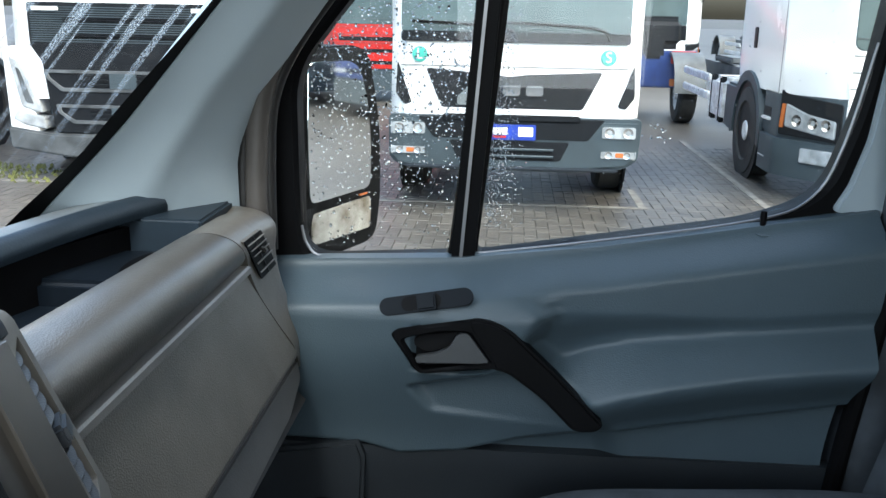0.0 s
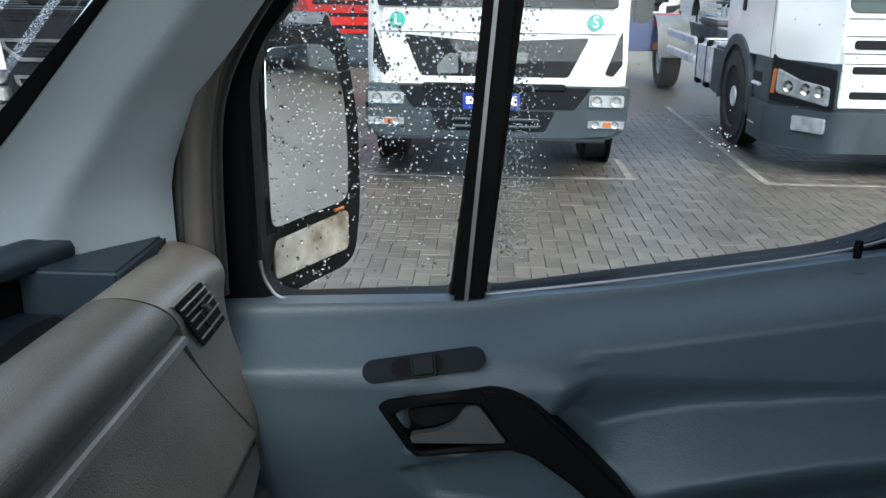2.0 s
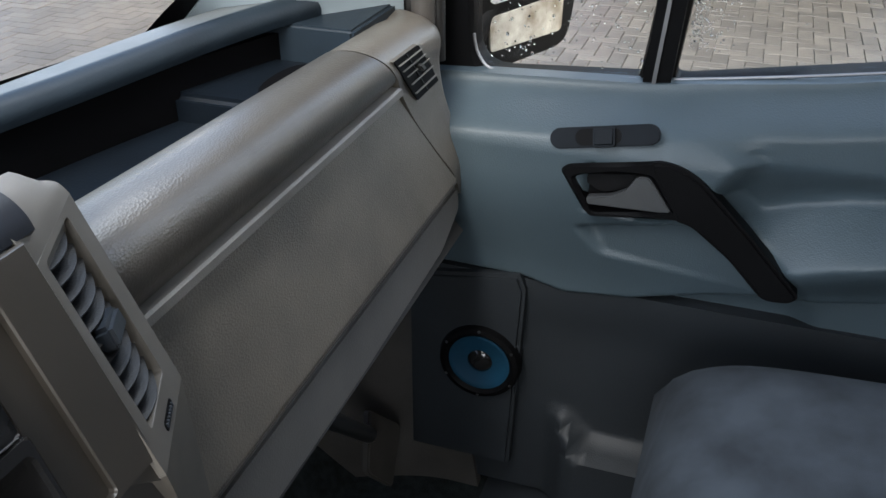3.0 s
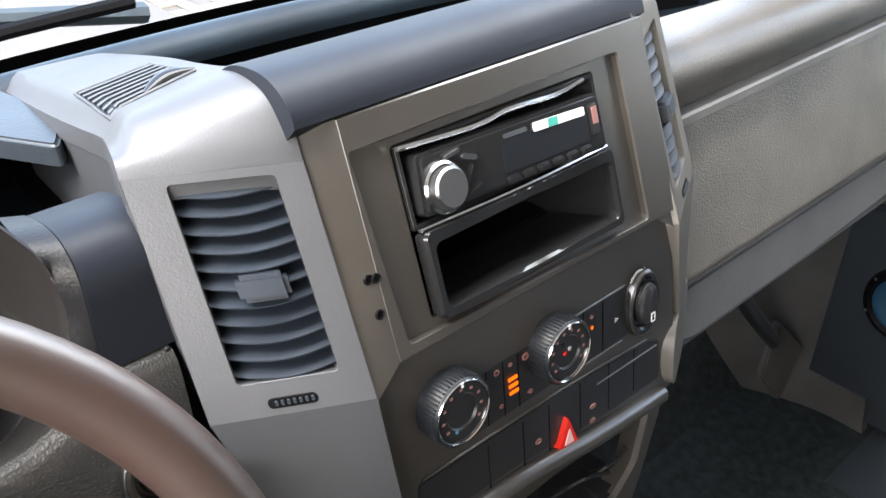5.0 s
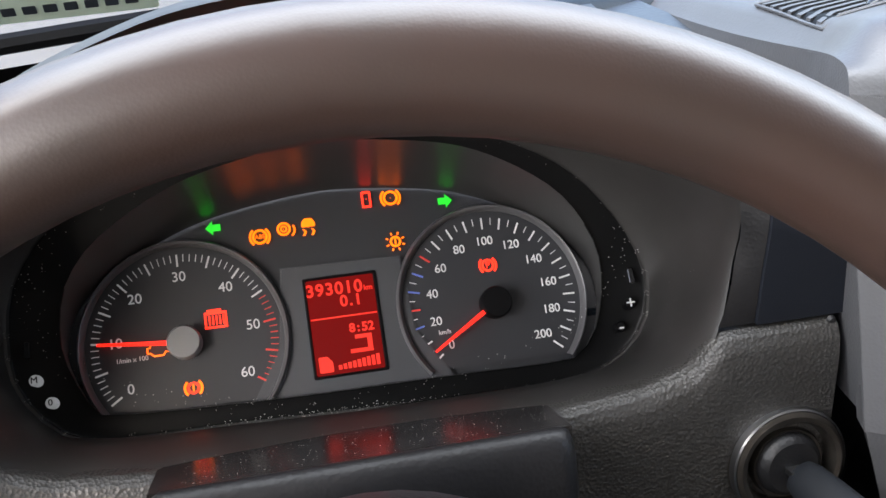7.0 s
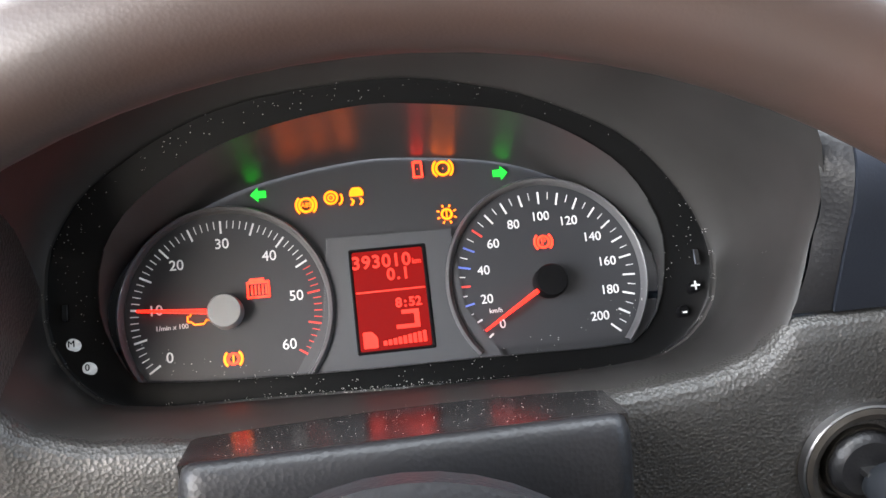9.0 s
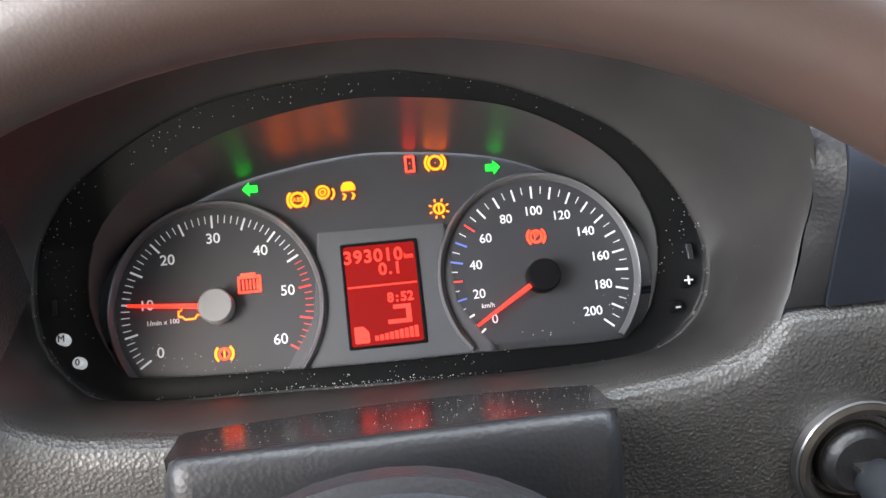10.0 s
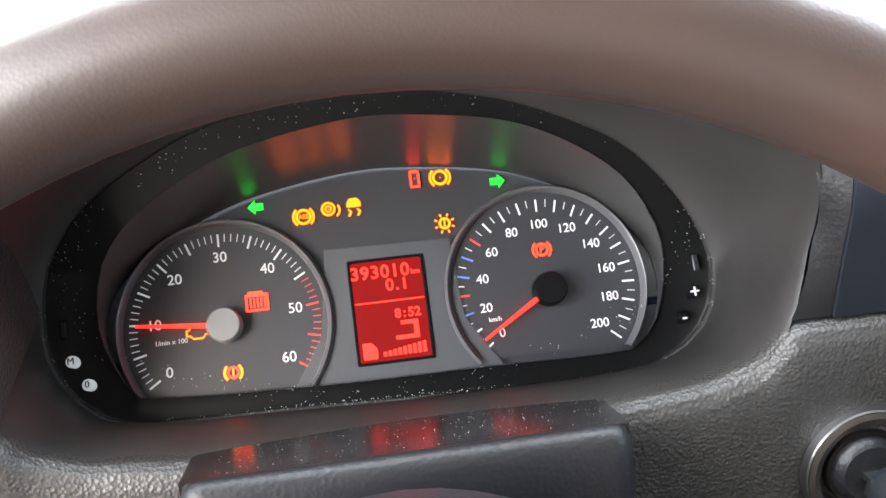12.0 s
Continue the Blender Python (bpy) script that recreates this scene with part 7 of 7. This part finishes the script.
flat_cab((8.06, 0.12, 0), "white truck cab with blue-grey bumper facing the van")
tall_cab((8.60, -3.72, 0), "white tractor unit with bare chassis and silver tanks")
grille_cab((8.85, 3.98, 0), "white truck with a tall dark slatted grille")
tall_cab((8.95, 7.75, 0), "white tractor unit beside the tall-grilled truck")
for k, y in enumerate((-7.5, -11.0, -14.6, -18.4)):
    tall_cab((8.7 - 0.2 * k, y, 0), ("white", "dark blue")[k % 2] + " tractor unit farther along the row", (WHITE, BLUEP)[k % 2])
for k, (x, y) in enumerate(((17.5, 2.75), (24, -3.4), (23, -7.5), (22, 8))):
    tall_cab((x, y, 0), ("red", "white", "white", "white")[k] + " tractor unit in the second row", (REDP, WHITE, WHITE, WHITE)[k])
blue = thing("parked_chassis", (0, 0, 0), "dark blue truck tail with red and orange lamps", "truck")
part("tail_beam", box((0, -1.0, 0.55), (0.25, 1.0, 1.15), 0.03), BLUEP, blue)
for s in (-1, 1):
    part("tail_lamp", box((-0.03, s * 0.75 - 0.2, 0.95), (0.0, s * 0.75 + 0.2, 1.15), 0.01), REDP, blue, "red tail lamp")
    part("tail_lamp", box((-0.03, s * 0.75 - 0.2, 0.58), (0.0, s * 0.75 + 0.2, 0.70), 0.01), AMBER, blue, "orange tail lamp")
    wheel_parts(blue, 0.9, s * 0.95, s)
part("rail", box((0.2, -0.45, 0.8), (5, 0.45, 1.05), 0.02), CHASSIS, blue)
part("seat_row", box((0.6, -0.9, 1.15), (1.2, 0.4, 1.7), 0.15, 3), TRUCKDARK, blue)
blue.matrix_basis = pose(15.5, -1.9, 0)

# worn bay lines and moss
def line(x0, y0, x1, y1):
    tagged(part("marking", box((x0, y0, -0.02), (x1, y1, 0.0035)), WORNLINE), "worn white bay line on the paving", "road marking", kind="structure")


line(8.26, -1.15, 8.33, 1.35)
line(8.33, -1.13, 9.2, -1.06)
line(8.20, -4.6, 8.27, -2.25)
line(8.27, -2.32, 13.0, -2.24)
line(8.6, 1.9, 8.67, 5.4)


# moss in the joints before the tall-grilled truck
mrng = random.Random(8)
MOSS = mat("moss_green", (0.075, 0.085, 0.018), 0.9, var=0.3, scale=40)
bm = bmesh.new()
for cx, cy, n in ((9.30, 5.45, 60), (9.10, 4.85, 45), (8.75, 5.2, 40)):
    for k in range(n):
        x, y, r = mrng.gauss(cx, 0.12), mrng.gauss(cy, 0.22), mrng.uniform(0.012, 0.035)
        a = mrng.uniform(0, 6)
        ring_ = [bm.verts.new((x + r * math.cos(a + 2.1 * i), y + r * math.sin(a + 2.1 * i), 0.0)) for i in range(3)]
        tip = bm.verts.new((x + mrng.uniform(-0.01, 0.01), y, r * mrng.uniform(0.8, 2.0)))
        for i in range(3):
            bm.faces.new((ring_[i], ring_[(i + 1) % 3], tip))
tagged(part("moss", bm, MOSS), "yellow-green moss tufts on the paving", "moss", kind="stuff")


# ---- paving: herringbone blocks ----
def paver_bm(bm, m, l=0.2, w=0.1):
    a, b, c = l / 2 - 0.004, w / 2 - 0.004, 0.004
    lo = [bm.verts.new(m @ Vector(p)) for p in ((-a - 0.002, -b - 0.002, -0.03), (a + 0.002, -b - 0.002, -0.03), (a + 0.002, b + 0.002, -0.03), (-a - 0.002, b + 0.002, -0.03))]
    mid = [bm.verts.new(m @ Vector(p)) for p in ((-a - 0.002, -b - 0.002, -c), (a + 0.002, -b - 0.002, -c), (a + 0.002, b + 0.002, -c), (-a - 0.002, b + 0.002, -c))]
    top = [bm.verts.new(m @ Vector(p)) for p in ((-a, -b, 0), (a, -b, 0), (a, b, 0), (-a, b, 0))]
    for p, q in ((lo, mid), (mid, top)):
        for k in range(4):
            bm.faces.new((p[k], p[(k + 1) % 4], q[(k + 1) % 4], q[k]))
    bm.faces.new(top)


def herringbone(x0, y0, x1, y1):
    """Poses of the blocks of a right-angled herringbone bond."""
    for i in range(int((x1 - x0) / 0.1)):
        for j in range(int((y1 - y0) / 0.1)):
            k = (i - j) % 4
            if k == 0:
                yield x0 + 0.1 * i + 0.1, y0 + 0.1 * j + 0.05, 0
            elif k == 3:
                yield x0 + 0.1 * i + 0.05, y0 + 0.1 * j + 0.1, 90


one = bmesh.new()
paver_bm(one, Matrix())
one_me = bpy.data.meshes.new("paver")
one.to_mesh(one_me)
one.free()
one_me.materials.append(PAVER)
paving = thing("paving", (8, 0, 0), "wet grey-brown herringbone block paving of the yard", "paving", kind="structure")
rng = random.Random(5)
rest = bmesh.new()
count = 0
for x, y, a in herringbone(2.4, -4.4, 12.4, 7.0):
    m = pose(x, y, rng.uniform(-0.003, 0.0), rng.uniform(-0.5, 0.5), rng.uniform(-0.5, 0.5), a)
    if 5.0 < x < 7.4 and -1.1 < y < 1.35 and count < 300:
        ob = under(new("paver", one_me), paving)
        ob.matrix_basis = m
        count += 1
    else:
        paver_bm(rest, m)
rest_me = bpy.data.meshes.new("paver_field")
rest.to_mesh(rest_me)
rest.free()
rest_me.materials.append(PAVERJ)
tagged(under(new("paver_field", rest_me), paving), kind="stuff")
far = sheet(lambda u, v: (12.4 + u * 110, -90 + v * 180, -0.004), 4, 4)
tagged(part("paving_far", far, PAVERJ), "distant wet block paving", "paving", kind="structure")
for (x0, y0, x1, y1) in ((-60, -90, 12.4, -4.4), (-60, 7.0, 12.4, 90), (-60, -4.4, 2.4, 7.0)):
    tagged(part("paving_far", sheet(lambda u, v: (x0 + u * (x1 - x0), y0 + v * (y1 - y0), -0.004), 4, 4), PAVERJ), "distant wet block paving", "paving", kind="structure")
